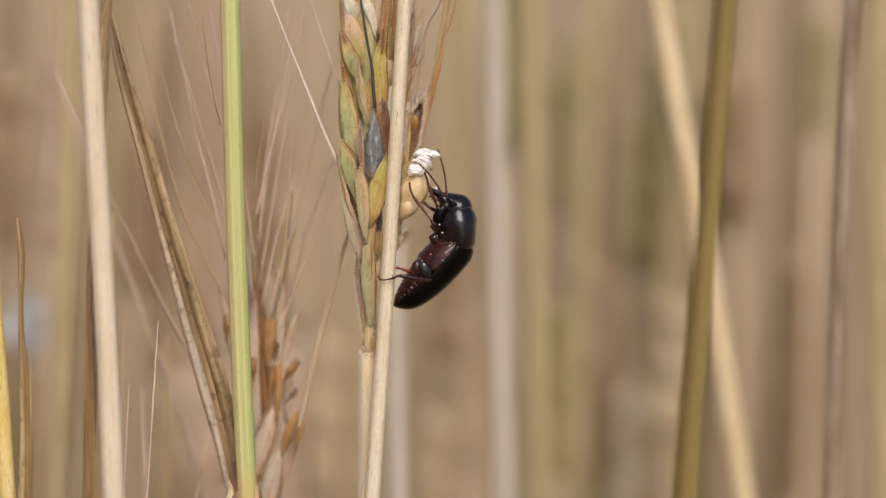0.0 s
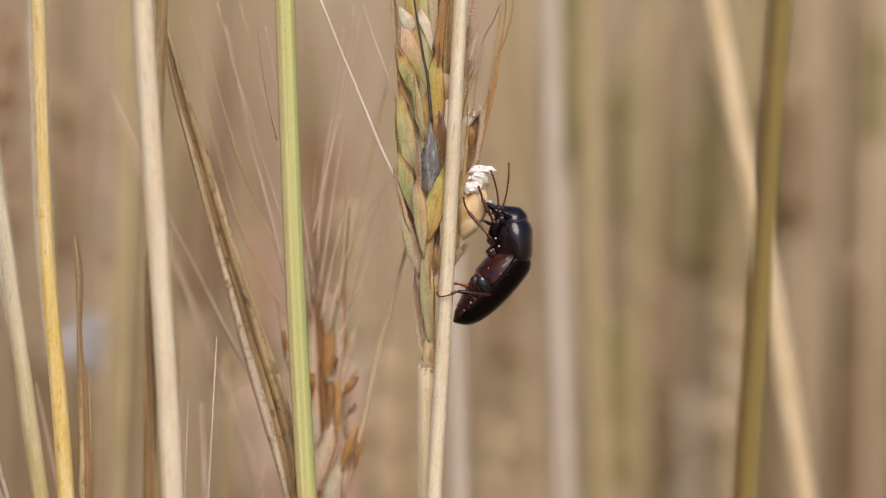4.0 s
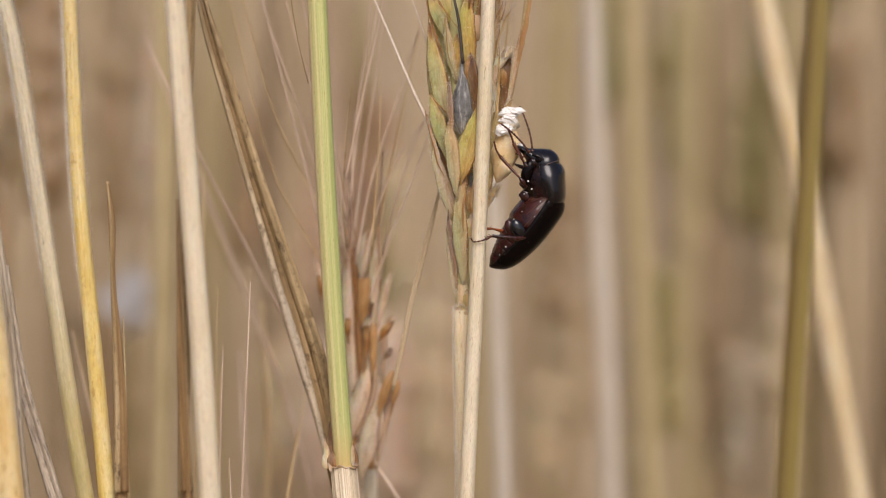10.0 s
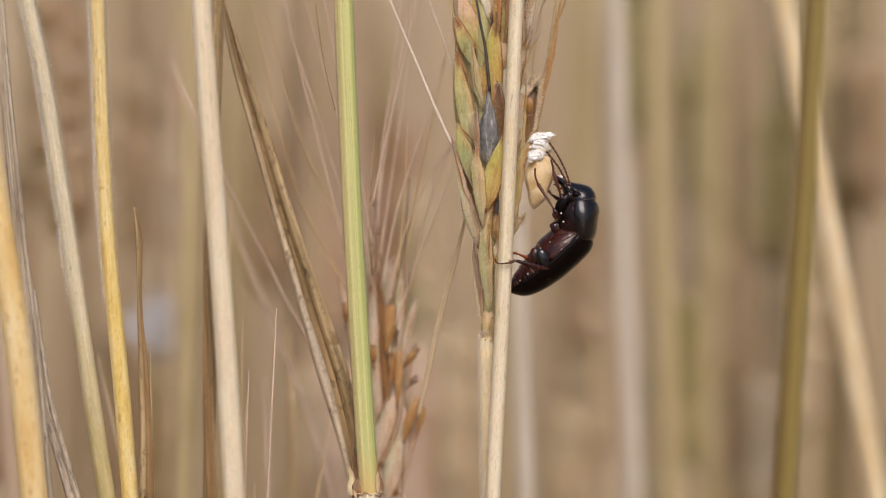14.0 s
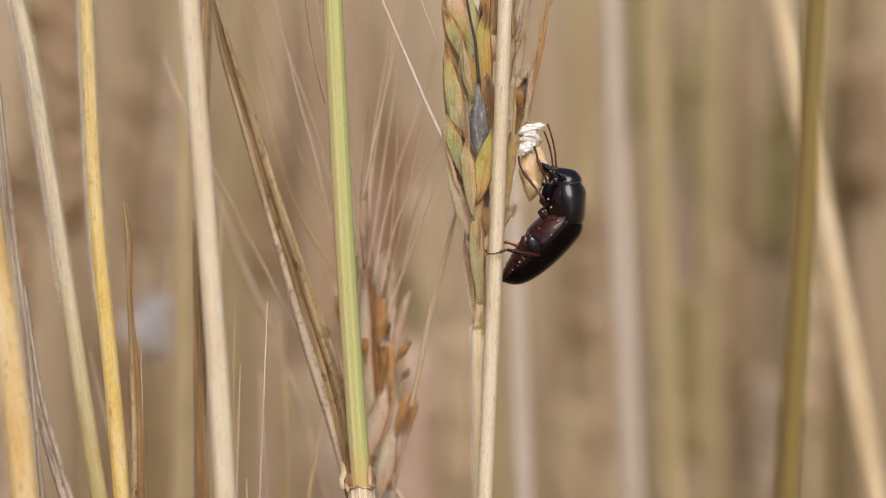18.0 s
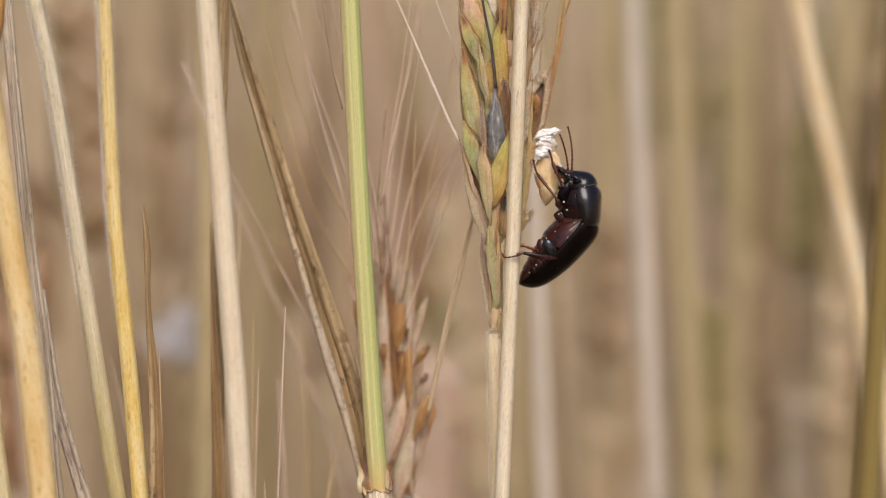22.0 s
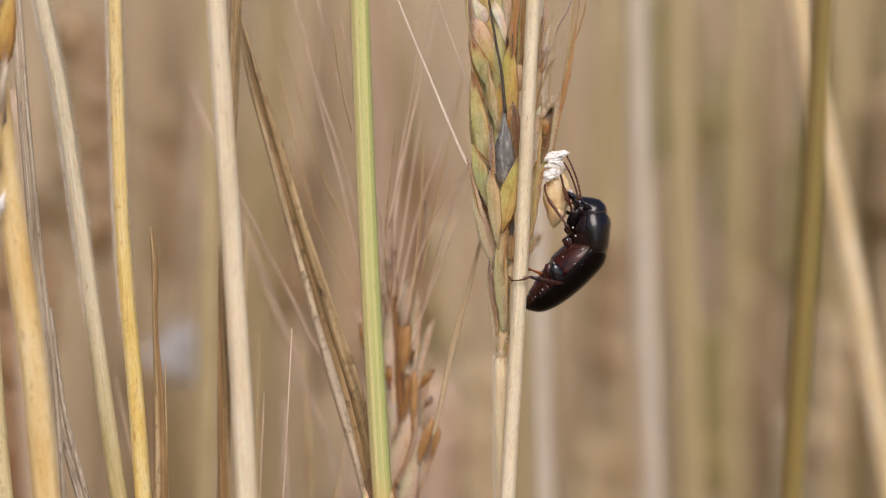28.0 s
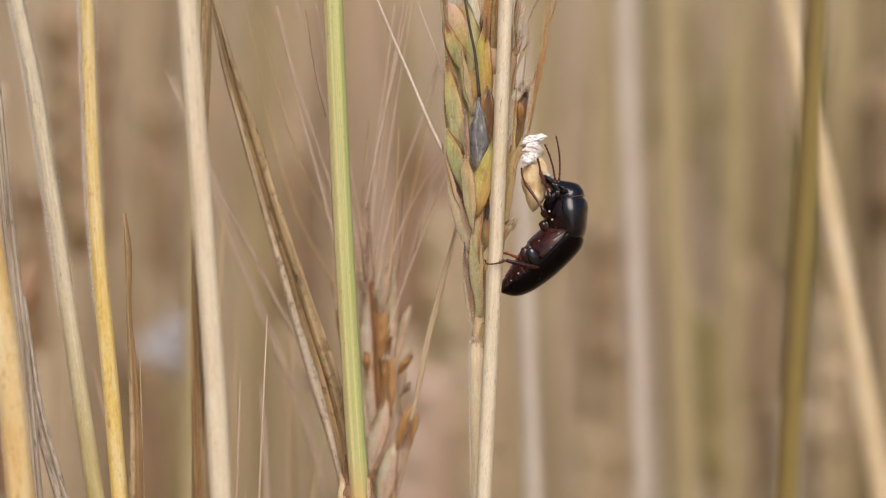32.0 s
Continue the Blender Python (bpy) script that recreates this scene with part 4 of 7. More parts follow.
# upper scales
blade(HUSK_JADE, [(3.03, 1.1, 11.99), (2.36, 1.1, 15.22), (1.99, 1.1, 18.04), (1.86, 1.1, 21.26), (1.85, 1.1, 24.28), (1.68, 1.1, 27.31), (1.48, 1.1, 30.94)], (16.7, 33.3, 40, 40, 33.3, 26.7, 13.3))
blade(HUSK_AMBER, [(4.56, 1.2, 13.99), (4.49, 1.2, 17.21), (4.32, 1.2, 20.23), (4.15, 1.2, 23.26), (3.99, 1.2, 26.28), (3.82, 1.2, 29.31)], (20, 36.7, 40, 40, 36.7, 30))
blade(HUSK_TAN, [(4.03, 0.8, 2.53), (3.47, 0.8, 5.75), (3.2, 0.8, 8.76), (3.03, 0.8, 11.77), (2.86, 0.8, 14.59)], (16.7, 36.7, 43.3, 43.3, 30))
blade(HUSK_BROWN, [(5.37, 0.9, 15.37), (5.2, 0.9, 17.98), (4.83, 0.9, 20.4), (4.66, 0.9, 23.22)], (20, 33.3, 30, 20))
blade(HUSK_OLIVE, [(3.08, 0.7, 16.38), (2.81, 0.7, 19.2), (2.83, 0.7, 21.61), (2.76, 0.7, 24.03)], (16.7, 26.7, 23.3, 10))
blade(HUSK_RUST, [(3.8, 0.9, 20.86), (3.59, 0.9, 23.69), (3.28, 0.9, 26.11), (3.17, 0.9, 28.13)], (20, 30, 26.7, 10))
blade(HUSK_AMBER, [(4.19, 0.7, 23.47), (3.94, 0.7, 26.09), (3.41, 0.7, 28.52), (2.86, 0.7, 30.94), (2.55, 0.7, 33.36), (2.34, 0.7, 36.6)], (20, 30, 36.7, 36.7, 30, 13.3))
blade(HUSK_RUST, [(5.6, 0.8, 23.48), (5.71, 0.8, 26.11), (5.89, 0.8, 29.14), (6.08, 0.8, 32.17), (6.17, 0.8, 36.62)], (20, 28.7, 32, 30, 13.3))
blade(HUSK_MAUVE, [(4.79, 1, 27.74), (4.68, 1, 30.98), (4.57, 1, 33.41), (4.52, 1, 36.65)], (13.3, 30, 30, 13.3))
blade(HUSK_AMBER, [(4.28, 0.3, 25.25), (3.53, 0.3, 27.56), (2.72, 0.3, 29.38), (1.99, 0.3, 30.44)], (12, 30, 30.7, 6.7), fuzz=30)
blade(HUSK_PALE, [(3.62, 0, 23.91), (2.97, 0, 25.72), (2.16, 0, 27.53), (1.51, 0, 29.04), (1.15, 0, 30.04), (0.94, 0, 30.85)], (8.7, 26.7, 36, 30.7, 15.3, 2), fuzz=50)
blade(HUSK_WHITE, [(2.25, -0.2, 29.32), (1.99, -0.2, 30.32), (1.46, -0.2, 31.23), (1, -0.2, 32.14)], (4.7, 24, 18, 2.7), fuzz=20, flat=0.15)
blade(HUSK_WHITE, [(4.42, -0.3, 27.5), (4.1, -0.3, 29.21), (3.59, -0.3, 30.62), (3.07, -0.3, 31.87)], (2, 14, 18, 4.7), fuzz=20, flat=0.15)
blade(HUSK_MAUVE, [(0.95, -0.4, 27.68), (0.84, -0.4, 29.8), (0.66, -0.4, 31.61), (0.45, -0.4, 33.42)], (3.3, 8.7, 7.3, 2.7), fuzz=30)
blade(HUSK_TAN, [(0.71, -0.3, 27.19), (0.42, -0.3, 29.6), (0.23, -0.3, 32.02), (0.06, -0.3, 35.04)], (2.7, 4.3, 5.7, 2.7), name="awn", label="golden awn", fuzz=30)
blade(HUSK_RUST, [(1.97, -0.2, 21.57), (1.37, -0.2, 23.58), (0.76, -0.2, 25.79), (0.51, -0.2, 28.21)], (3.3, 4, 3.3, 1.3), fuzz=20)
blade(HUSK_GREEN, [(2.69, -0.5, 22.85), (2.08, -0.5, 24.56), (1.46, -0.5, 26.17), (0.87, -0.5, 27.97)], (5.3, 24.7, 22.7, 2.7), fuzz=40)
blade(HUSK_RUST, [(3.68, -1, 23.91), (2.46, -1, 25.61), (1.65, -1, 26.92), (0.95, -1, 28.02)], (1.7, 3, 3, 1.3), name="vein", label="brown rim of a scale")
blade(HUSK_GOLD, [(3.73, -0.2, 18.91), (3.62, -0.2, 20.62), (3.68, -0.2, 21.92), (3.89, -0.2, 23.12)], (8.7, 18, 14.7, 4), fuzz=20)
blade(HUSK_OLIVE, [(3.64, -0.6, 18.18), (3.26, -0.6, 20.08), (2.94, -0.6, 22.09), (2.66, -0.6, 23.69), (2.5, -0.6, 25.3)], (4.7, 14, 14.7, 8.7, 1.3), fuzz=60)
blade(HUSK_RUST, [(3.56, -1.05, 18.64), (2.83, -1.05, 21.05), (2.69, -1.05, 23.05), (2.49, -1.05, 25.05)], (1.3, 2, 2, 1), name="vein", label="brown rim of a scale")
blade(HUSK_RUST, [(2.55, -0.7, 20.48), (1.84, -0.7, 22.09), (1.16, -0.7, 23.5), (0.83, -0.7, 24.4)], (1.7, 3, 2.7, 1.3), name="vein", label="brown rim of a scale")
blade(HUSK_LIME, [(5.21, -0.6, 19.86), (5.05, -0.6, 21.27), (4.93, -0.6, 22.97), (4.86, -0.6, 24.37), (4.9, -0.6, 25.67), (4.97, -0.6, 27.27)], (15.3, 26, 28, 26.7, 20.7, 5.3), fuzz=40, flat=0.2)
blade(HUSK_RUST, [(5.07, -0.75, 24.74), (5.16, -0.75, 26.95), (5.35, -0.75, 29.36), (5.59, -0.75, 31.98), (5.78, -0.75, 36)], (4.7, 12.7, 14, 12.7, 6.7), fuzz=40)
blade(HUSK_BROWN, [(5.1, -1.05, 25.92), (5.15, -1.05, 27.12), (5.25, -1.05, 28.33)], (2, 7.3, 2.7), name="glume", label="dark mauve streak")
blade(HUSK_TAN, [(5.87, -0.4, 25.08), (6.17, -0.4, 28), (6.32, -0.4, 30.81), (6.41, -0.4, 33.63), (6.46, -0.4, 36.45)], (6.7, 15.3, 15.3, 12.7, 6), fuzz=40)
blade(HUSK_RUST, [(6, -0.8, 25.95), (6.12, -0.8, 28.36), (6.19, -0.8, 30.77), (6.24, -0.8, 33.58)], (2, 4.7, 5.3, 2.7), name="glume", label="rusty spotted glume", fuzz=20)
blade(HUSK_FADED, [(4.61, -0.1, 27.83), (4.68, -0.1, 30.44), (4.51, -0.1, 32.86), (4.42, -0.1, 36.49)], (2.7, 14, 18, 6.7), fuzz=50)
blade(HUSK_MAUVE, [(6.68, 0, 27.64), (6.75, 0, 30.46), (6.82, 0, 33.28), (6.88, 0, 36.11)], (4.7, 10.7, 10, 4.7), fuzz=20)
blade(HUSK_JADE, [(2.52, -0.3, 14.51), (2.05, -0.3, 16.92), (1.65, -0.3, 19.43), (1.24, -0.3, 21.74), (0.79, -0.3, 24.65)], (8.7, 28, 29.3, 17.3, 2), fuzz=80)
blade(HUSK_BROWN, [(5.45, -0.75, 14.45), (5.66, -0.75, 16.65), (5.52, -0.75, 18.45), (5.26, -0.75, 20.25), (5.19, -0.75, 21.05)], (6.7, 16.7, 17.3, 13.3, 2), fuzz=30)
blade(HUSK_RUST, [(4.79, -0.8, 17.85), (4.88, -0.8, 19.05), (5.06, -0.8, 20.25), (5.26, -0.8, 20.94)], (3.3, 10, 8.7, 1.7), fuzz=20)
# middle and lower scales on the zigzag axis
blade(HUSK_GREEN, [(2.67, -0.5, 10.1), (2.45, -0.5, 11.3), (2.04, -0.5, 12.81), (1.53, -0.5, 14.71), (1.03, -0.5, 16.62)], (5.3, 18, 26.7, 21.3, 2.7), fuzz=60)
blade(HUSK_RUST, [(2.66, -0.95, 14.67), (1.98, -0.95, 15.47), (1.38, -0.95, 16.18), (0.99, -0.95, 16.68)], (2, 3.3, 3, 1.3), name="vein", label="brown rim of a scale")
blade(HUSK_MAUVE, [(3.27, -1.6, 13.06), (3.01, -1.6, 14.95), (2.91, -1.6, 16.65), (2.89, -1.6, 18.55)], (4, 12, 10, 1.3), fuzz=40)
blade(HUSK_BROWN, [(4.68, 0.5, 6.92), (4.31, 0.5, 9.33), (4.13, 0.5, 11.34), (4.05, 0.5, 13.35)], (20, 36.7, 33.3, 20))
blade(HUSK_BROWN, [(2.78, 0.4, 7.34), (2.4, 0.4, 9.15), (1.92, 0.4, 10.96), (1.53, 0.4, 12.37)], (10, 16.7, 10, 3.3))
blade(HUSK_LIME, [(4.2, -1.7, 7.58), (4.46, -1.7, 9.27), (4.88, -1.7, 11.06), (5.42, -1.7, 13.05), (5.84, -1.7, 15.24)], (5.3, 28, 34.7, 23.3, 4), fuzz=40, flat=0.2)
blade(HUSK_OLIVE, [(3.67, -1.8, 5.78), (3.54, -1.8, 6.88), (3.4, -1.8, 8.87), (3.2, -1.8, 10.87), (2.98, -1.8, 12.67), (3.12, -1.8, 14.16)], (4, 10.7, 21.3, 22.7, 14.7, 2), fuzz=60)
blade(HUSK_FADED, [(3.35, -0.3, 3.81), (2.81, -0.3, 5.81), (2.13, -0.3, 7.92), (1.53, -0.3, 9.93), (1.12, -0.3, 11.93), (0.41, -0.3, 14.94)], (14.7, 22.7, 22, 14.7, 8, 2), fuzz=90)
blade(HUSK_RUST, [(2.49, -0.6, 7.7), (1.71, -0.6, 9.51), (1.23, -0.6, 11.31), (0.66, -0.6, 13.52)], (2, 2.7, 2.7, 1.3), name="vein", label="brown rim of a scale")
blade(HUSK_RUST, [(4.03, 0.1, 5.82), (4.49, 0.1, 7.51), (4.82, 0.1, 8.71), (5.12, 0.1, 10.41)], (6.7, 18, 18, 4), fuzz=30)
blade(SEED, [(5.24, -0.2, 6.79), (5.2, -0.2, 7.59), (5.29, -0.2, 8.39)], (3.3, 8, 4), flat=0.6)
blade(HUSK_TAN, [(5.4, 0, 3.7), (5.06, 0, 5), (5.11, 0, 6.3), (5.32, 0, 7.4)], (4.7, 14.7, 13.3, 3.3), fuzz=30)
blade(HUSK_OLIVE, [(4.41, -0.8, -3.29), (4.3, -0.8, -1.69), (4.14, -0.8, 0), (4.02, -0.8, 1.7), (4, -0.8, 3.49), (4.08, -0.8, 5.28), (4.42, -0.8, 7.18), (4.84, -0.8, 9.37)], (6.7, 14.7, 22, 25.3, 24, 19.3, 12, 1.7), fuzz=70, flat=0.3)
blade(HUSK_RUST, [(4.33, -1.45, 2.48), (4.32, -1.45, 3.87), (4.42, -1.45, 5.46), (4.68, -1.45, 7.25)], (2, 4.7, 4.7, 1.3), name="glume", label="rusty spotted glume")
blade(HUSK_PALE, [(4.58, -0.7, 1.3), (4.99, -0.7, 2.39), (5.26, -0.7, 3.48), (5.38, -0.7, 4.18)], (5.3, 15.3, 10.7, 2), fuzz=20)
blade(HUSK_FADED, [(3.65, 0, -4.87), (3.3, 0, -2.67), (2.89, 0, 0.53), (2.65, 0, 2.53)], (4, 10, 10.7, 4), fuzz=50)
blade(HUSK_MAUVE, [(3.68, -0.3, -4.07), (3.45, -0.3, -1.68), (3.16, -0.3, 0.92), (2.84, -0.3, 3.12), (2.72, -0.3, 4.52)], (3.3, 9.3, 10.7, 7.3, 1.3), fuzz=40)
blade(HUSK_TAN, [(4.54, -0.3, -6.28), (4.63, -0.3, -5.08), (4.8, -0.3, -3.99)], (6.7, 11.3, 4.7), fuzz=20)
# beyond the straw: frayed scales and long awns
blade(HUSK_BROWN, [(8.58, 1.2, 14.75), (8.81, 1.2, 16.96), (9.07, 1.2, 18.97), (9.49, 1.2, 20.68)], (10, 22, 20, 6), fuzz=60)
blade(HUSK_RUST, [(8.81, 0.8, 17.74), (8.78, 0.8, 18.64), (8.67, 0.8, 19.55)], (8.7, 13.3, 2.7))
blade(HUSK_BROWN, [(7.41, 0.9, 18.36), (8.43, 0.9, 19.36), (9.45, 0.9, 20.55)], (1.3, 3, 2.7), name="awn")
blade(HUSK_FADED, [(7.36, 0.7, 13.93), (7.51, 0.7, 16.74), (7.86, 0.7, 19.35), (8.32, 0.7, 20.95)], (8, 10, 12.7, 2.7), fuzz=60)
blade(HUSK_TAN, [(7.64, 0.4, 11.9), (7.88, 0.4, 13.9), (8.11, 0.4, 16.31), (8.28, 0.4, 19.11), (8.37, 0.4, 21.72)], (4.7, 6.7, 8, 5.3, 1.7), name="awn", label="straight tan awn")
blade(HUSK_TAN, [(7.2, 0.5, 8.3), (7.53, 0.5, 11.1), (8.15, 0.5, 13.3), (8.93, 0.5, 14.8), (9.67, 0.5, 16.2)], (3.3, 11.3, 12, 13.3, 3.3), fuzz=60)
blade(HUSK_FADED, [(9.07, 0.3, 15.29), (9.6, 0.3, 17.89), (9.91, 0.3, 20.09), (10.17, 0.3, 21.69), (10.5, 0.3, 23.1)], (3.3, 7.3, 8, 5.3, 1.3), fuzz=80)
blade(HUSK_AMBERAWN, [(9.1, 0.2, 15.88), (9.76, 0.2, 17.88), (10.37, 0.2, 20.48), (10.88, 0.2, 23.08), (11.32, 0.2, 25.08), (11.76, 0.2, 27.89), (12.15, 0.2, 30.7), (12.43, 0.2, 34.11)], (3.3, 6.7, 8.7, 12.7, 10, 7.3, 5, 2.7), name="awn", label="broad rusty awn", fuzz=12)
blade(HUSK_AMBERAWN, [(11.22, 0.4, 25.48), (12.02, 0.4, 28.1), (12.66, 0.4, 30.12), (13.06, 0.4, 32.14), (13.25, 0.4, 34.56)], (2.7, 3.7, 4.3, 3, 1.7), name="awn", label="thin rusty awn", fuzz=4)
blade(HUSK_TAN, [(8.11, 0.3, 22.44), (8.81, 0.3, 24.45), (9.33, 0.3, 25.36), (10.25, 0.3, 26.31)], (1.3, 2, 2, 0.7), name="awn", label="beaded thin awn")
blade(HUSK_FADED, [(8.22, 0.9, 23.5), (8.42, 0.9, 26.93), (8.65, 0.9, 29.76), (8.83, 0.9, 32.19), (8.94, 0.9, 35.43)], (2.7, 5.3, 7.3, 8, 3.3), fuzz=140)
blade(HUSK_FADED, [(7.69, 0.6, 22.26), (7.99, 0.6, 24.38), (8.17, 0.6, 26.4)], (5.3, 12, 2), fuzz=100)
blade(HUSK_WHITE, [(8.75, 0.5, 25.18), (8.64, 0.5, 26.79), (8.96, 0.5, 28.2), (9.38, 0.5, 29.52)], (1.3, 4.7, 6.7, 2), fuzz=80)
blade(HUSK_MAUVE, [(9.36, 0.4, 27.19), (9.96, 0.4, 29), (10.77, 0.4, 30.48), (11.51, 0.4, 32.13), (11.9, 0.4, 33.95)], (1, 4, 4.7, 3.3, 1.3), name="awn", label="greyish frayed awn", fuzz=60)
blade(HUSK_TAN, [(6.9, 0.5, 4.5), (7.23, 0.5, 5.6), (7.68, 0.5, 6.45), (8.17, 0.5, 7.13)], (2.7, 12, 8.7, 1), fuzz=160)
blade(HUSK_TAN, [(7, 0.8, 8.12), (7.29, 0.8, 10.52), (7.51, 0.8, 12.93), (7.78, 0.8, 14.93)], (3.3, 8.7, 8.7, 4.7), fuzz=20)
blade(HUSK_WHITE, [(7.4, 0.7, 18.92), (8.13, 0.55, 19.98), (8.98, 0.5, 20.94), (9.7, 0.5, 21.84)], (5, 13, 15, 4), fuzz=60, flat=0.15)
blade(HUSK_WHITE, [(7.32, 0.4, 15.4), (7.63, 0.35, 16.48), (7.75, 0.3, 17.44), (7.46, 0.35, 18.23)], (3, 8, 7, 2), fuzz=30, flat=0.15)
blade(HUSK_AMBERAWN, [(7.65, 1.1, 19.19), (7.85, 1.1, 22.09), (8.04, 1.1, 24.86), (8.3, 1.1, 27.52), (8.62, 1.1, 30.54)], (9, 14, 13, 12, 8), fuzz=40)
blade(HUSK_FADED, [(6.85, 0.9, 4.3), (7.1, 0.9, 7), (7.48, 0.9, 9.71), (7.91, 0.9, 12.42), (8.16, 0.9, 14.1)], (6, 12, 15, 13, 5), fuzz=60)
blade(HUSK_TAN, [(6.97, 0.6, 5.67), (7.34, 0.5, 8.19), (7.84, 0.45, 11.07), (8.15, 0.5, 13)], (4, 9, 9, 3), fuzz=60)
tagged(part("fringe", on_ear(fringe), HAIR, ear, "fine pale down on the scales", smooth=False), kind="stuff")
wisp = random.Random(5)
for k_ in range(14):
    f_ = wisp.random()
    b_ = Vector((7.68 + 0.9 * f_ + wisp.uniform(-0.3, 0.9), wisp.uniform(0.1, 1.0), 24.34 + 5.0 * f_))
    e_ = b_ + Vector((wisp.uniform(0.1, 0.9), wisp.uniform(-0.4, 0.3), wisp.uniform(1.8, 3.6)))
    part("wisp", on_ear(bristle([b_, b_.lerp(e_, 0.5) + Vector((wisp.uniform(-0.25, 0.25), -0.15, 0)), e_], wisp.uniform(0.08, 0.2), 0.03, 10)), wisp.choice((HUSK_FADED, HUSK_TAN, HUSK_FADED, HUSK_MAUVE)), ear, "thin dry wisp")
part("kernel", on_ear(rough_ball((5.75, 0.2, 23.8), 0.95, 7, 16, 0.12, (0.95, 0.7, 1.6))), PEACH, ear, "smooth peach-coloured kernel")
for k_ in range(10):
    side_ = -1 if k_ % 2 else 1
    z_ = 36.5 + 2.2 * k_
    on = on_ear(husk((3.2 + side_ * 0.5, 0.3, z_), (3.2 + side_ * 3.0, 0.2, z_ + 9), 2.7, 1.7, 0.7))
    part("scale", on, (HUSK_GREEN, HUSK_PALE, HUSK_GOLD, HUSK_RUST)[k_ % 4], ear)

seed_g = loft([(*p, a * 0.03, a * 0.022) for p, a in zip([(4.49, -0.7, 12.13), (4.34, -0.7, 13.23), (4.27, -0.7, 14.23), (4.26, -0.7, 15.22), (4.3, -0.7, 16.62), (4.37, -0.7, 17.82), (4.32, -0.7, 19.01), (4.3, -0.7, 20.21)], (6.7, 28, 37.3, 37.3, 30, 19.3, 10, 4))], circle(36, 0.06, 9), n=34)
seed_g.v = [v + noise.noise_vector(v * 2.5) * 0.09 for v in seed_g.v]
part("grey_kernel", on_ear(seed_g), SEED, ear, "shrivelled dark grey kernel")
part("black_awn", on_ear(bristle([(4.41, -1.5, 19.87), (3.99, -1.5, 24.27), (3.45, -1.5, 27.07), (3, -1.5, 29.67), (2.63, -1.5, 31.88), (2.23, -1.5, 34.68)], 0.36, 0.18)), BLACK_AWN, ear, "blackened awn")
for pts, w0, w1 in (
    ([(1.09, 0.6, 13.08), (-0.71, 0.6, 16.81), (-3.24, 0.6, 22.83), (-5.77, 0.6, 28.85), (-7.46, 0.6, 33.06)], 0.42, 0.2),
    ([(9.16, 2, 14.95), (10.07, 2, 19), (10.79, 2, 23.54), (11.52, 2, 28.99), (12.12, 2, 33.83)], 0.5, 0.28),
    ([(7.38, 3, 9.04), (8.41, 3, 14.51), (9.02, 3, 21.19), (9.81, 3, 28.48)], 0.3, 0.12),
    ([(0.99, 2, 21.12), (-0.34, 2, 25.36), (-1.67, 2, 28.99), (-2.88, 2, 32.62)], 0.2, 0.1),
    ([(7.59, 0.6, 19.82), (7.95, 0.6, 23.43), (8.56, 0.6, 26.44), (8.92, 0.6, 30.05)], 0.22, 0.1),
    ([(7.73, 0.9, 18.03), (8.21, 0.9, 22.25), (9.29, 0.9, 25.26), (10.02, 0.9, 28.88), (10.38, 0.9, 31.29)], 0.2, 0.08),
    ([(7.34, 0.3, 16.19), (7.58, 0.3, 21), (8, 0.3, 25.21), (8.06, 0.3, 30.02)], 0.22, 0.12),
):
    part("awn", on_ear(bristle(pts, w0, w1)), BONE if pts[0][0] < 2 else AWN, ear, "dry tan awn")


def tufts(at, count, length, spread, lean, seed, w=0.03):
    rnd = random.Random(seed)
    g = Geo()
    for _ in range(count):
        b = Vector(at) + Vector((rnd.uniform(-1, 1) * spread, rnd.uniform(-0.5, 0.5) * spread, rnd.uniform(-1, 1) * spread))
        d = (Vector(lean) + Vector((rnd.uniform(-0.5, 0.5), rnd.uniform(-0.5, 0.5), rnd.uniform(-0.4, 0.5)))).normalized()
        g.add(loft([(*b, w), (*(b + d * length * 0.6), w * 0.7), (*(b + d * length * rnd.uniform(0.8, 1.2)), w * 0.2)], circle(5), n=5))
    return g


tagged(part("bristles", on_ear(tufts((4.14, -0.3, -6.34), 36, 0.55, 0.75, (-0.3, -0.5, 0.9), 15, 0.022)), HAIR, ear, "pale fringe round the node"), kind="stuff")
tagged(part("bristles", on_ear(tufts((9.0, 0.5, 20.75), 46, 1.1, 0.5, (0.45, -0.3, 0.75), 5, 0.05)), HUSK_WHITE, ear, "grey frayed bristles"), kind="stuff")
tagged(part("bristles", on_ear(tufts((7.58, 0.5, 6.19), 60, 0.9, 0.5, (0.55, -0.1, 0.8), 6, 0.02)), AWN, ear, "brown frayed bristles"), kind="stuff")
tagged(part("bristles", on_ear(tufts((8.31, 0.4, 25.82), 70, 1.7, 1.5, (0.35, -0.2, 1.0), 8, 0.022)), PALE, ear, "pale frayed bristles"), kind="stuff")


# ---- gnawed kernel ----
kern_at = (8.3, 0.2, 8.07)
kernel = thing("grain_kernel", "pale gnawed cereal kernel with white crumbly top", "kernel", foot=kern_at)
kern_o = Vector(kern_at)


def rel(g, o=None):
    o = o or kern_o
    g.v = [Vector(v) - o for v in g.v]
    return g


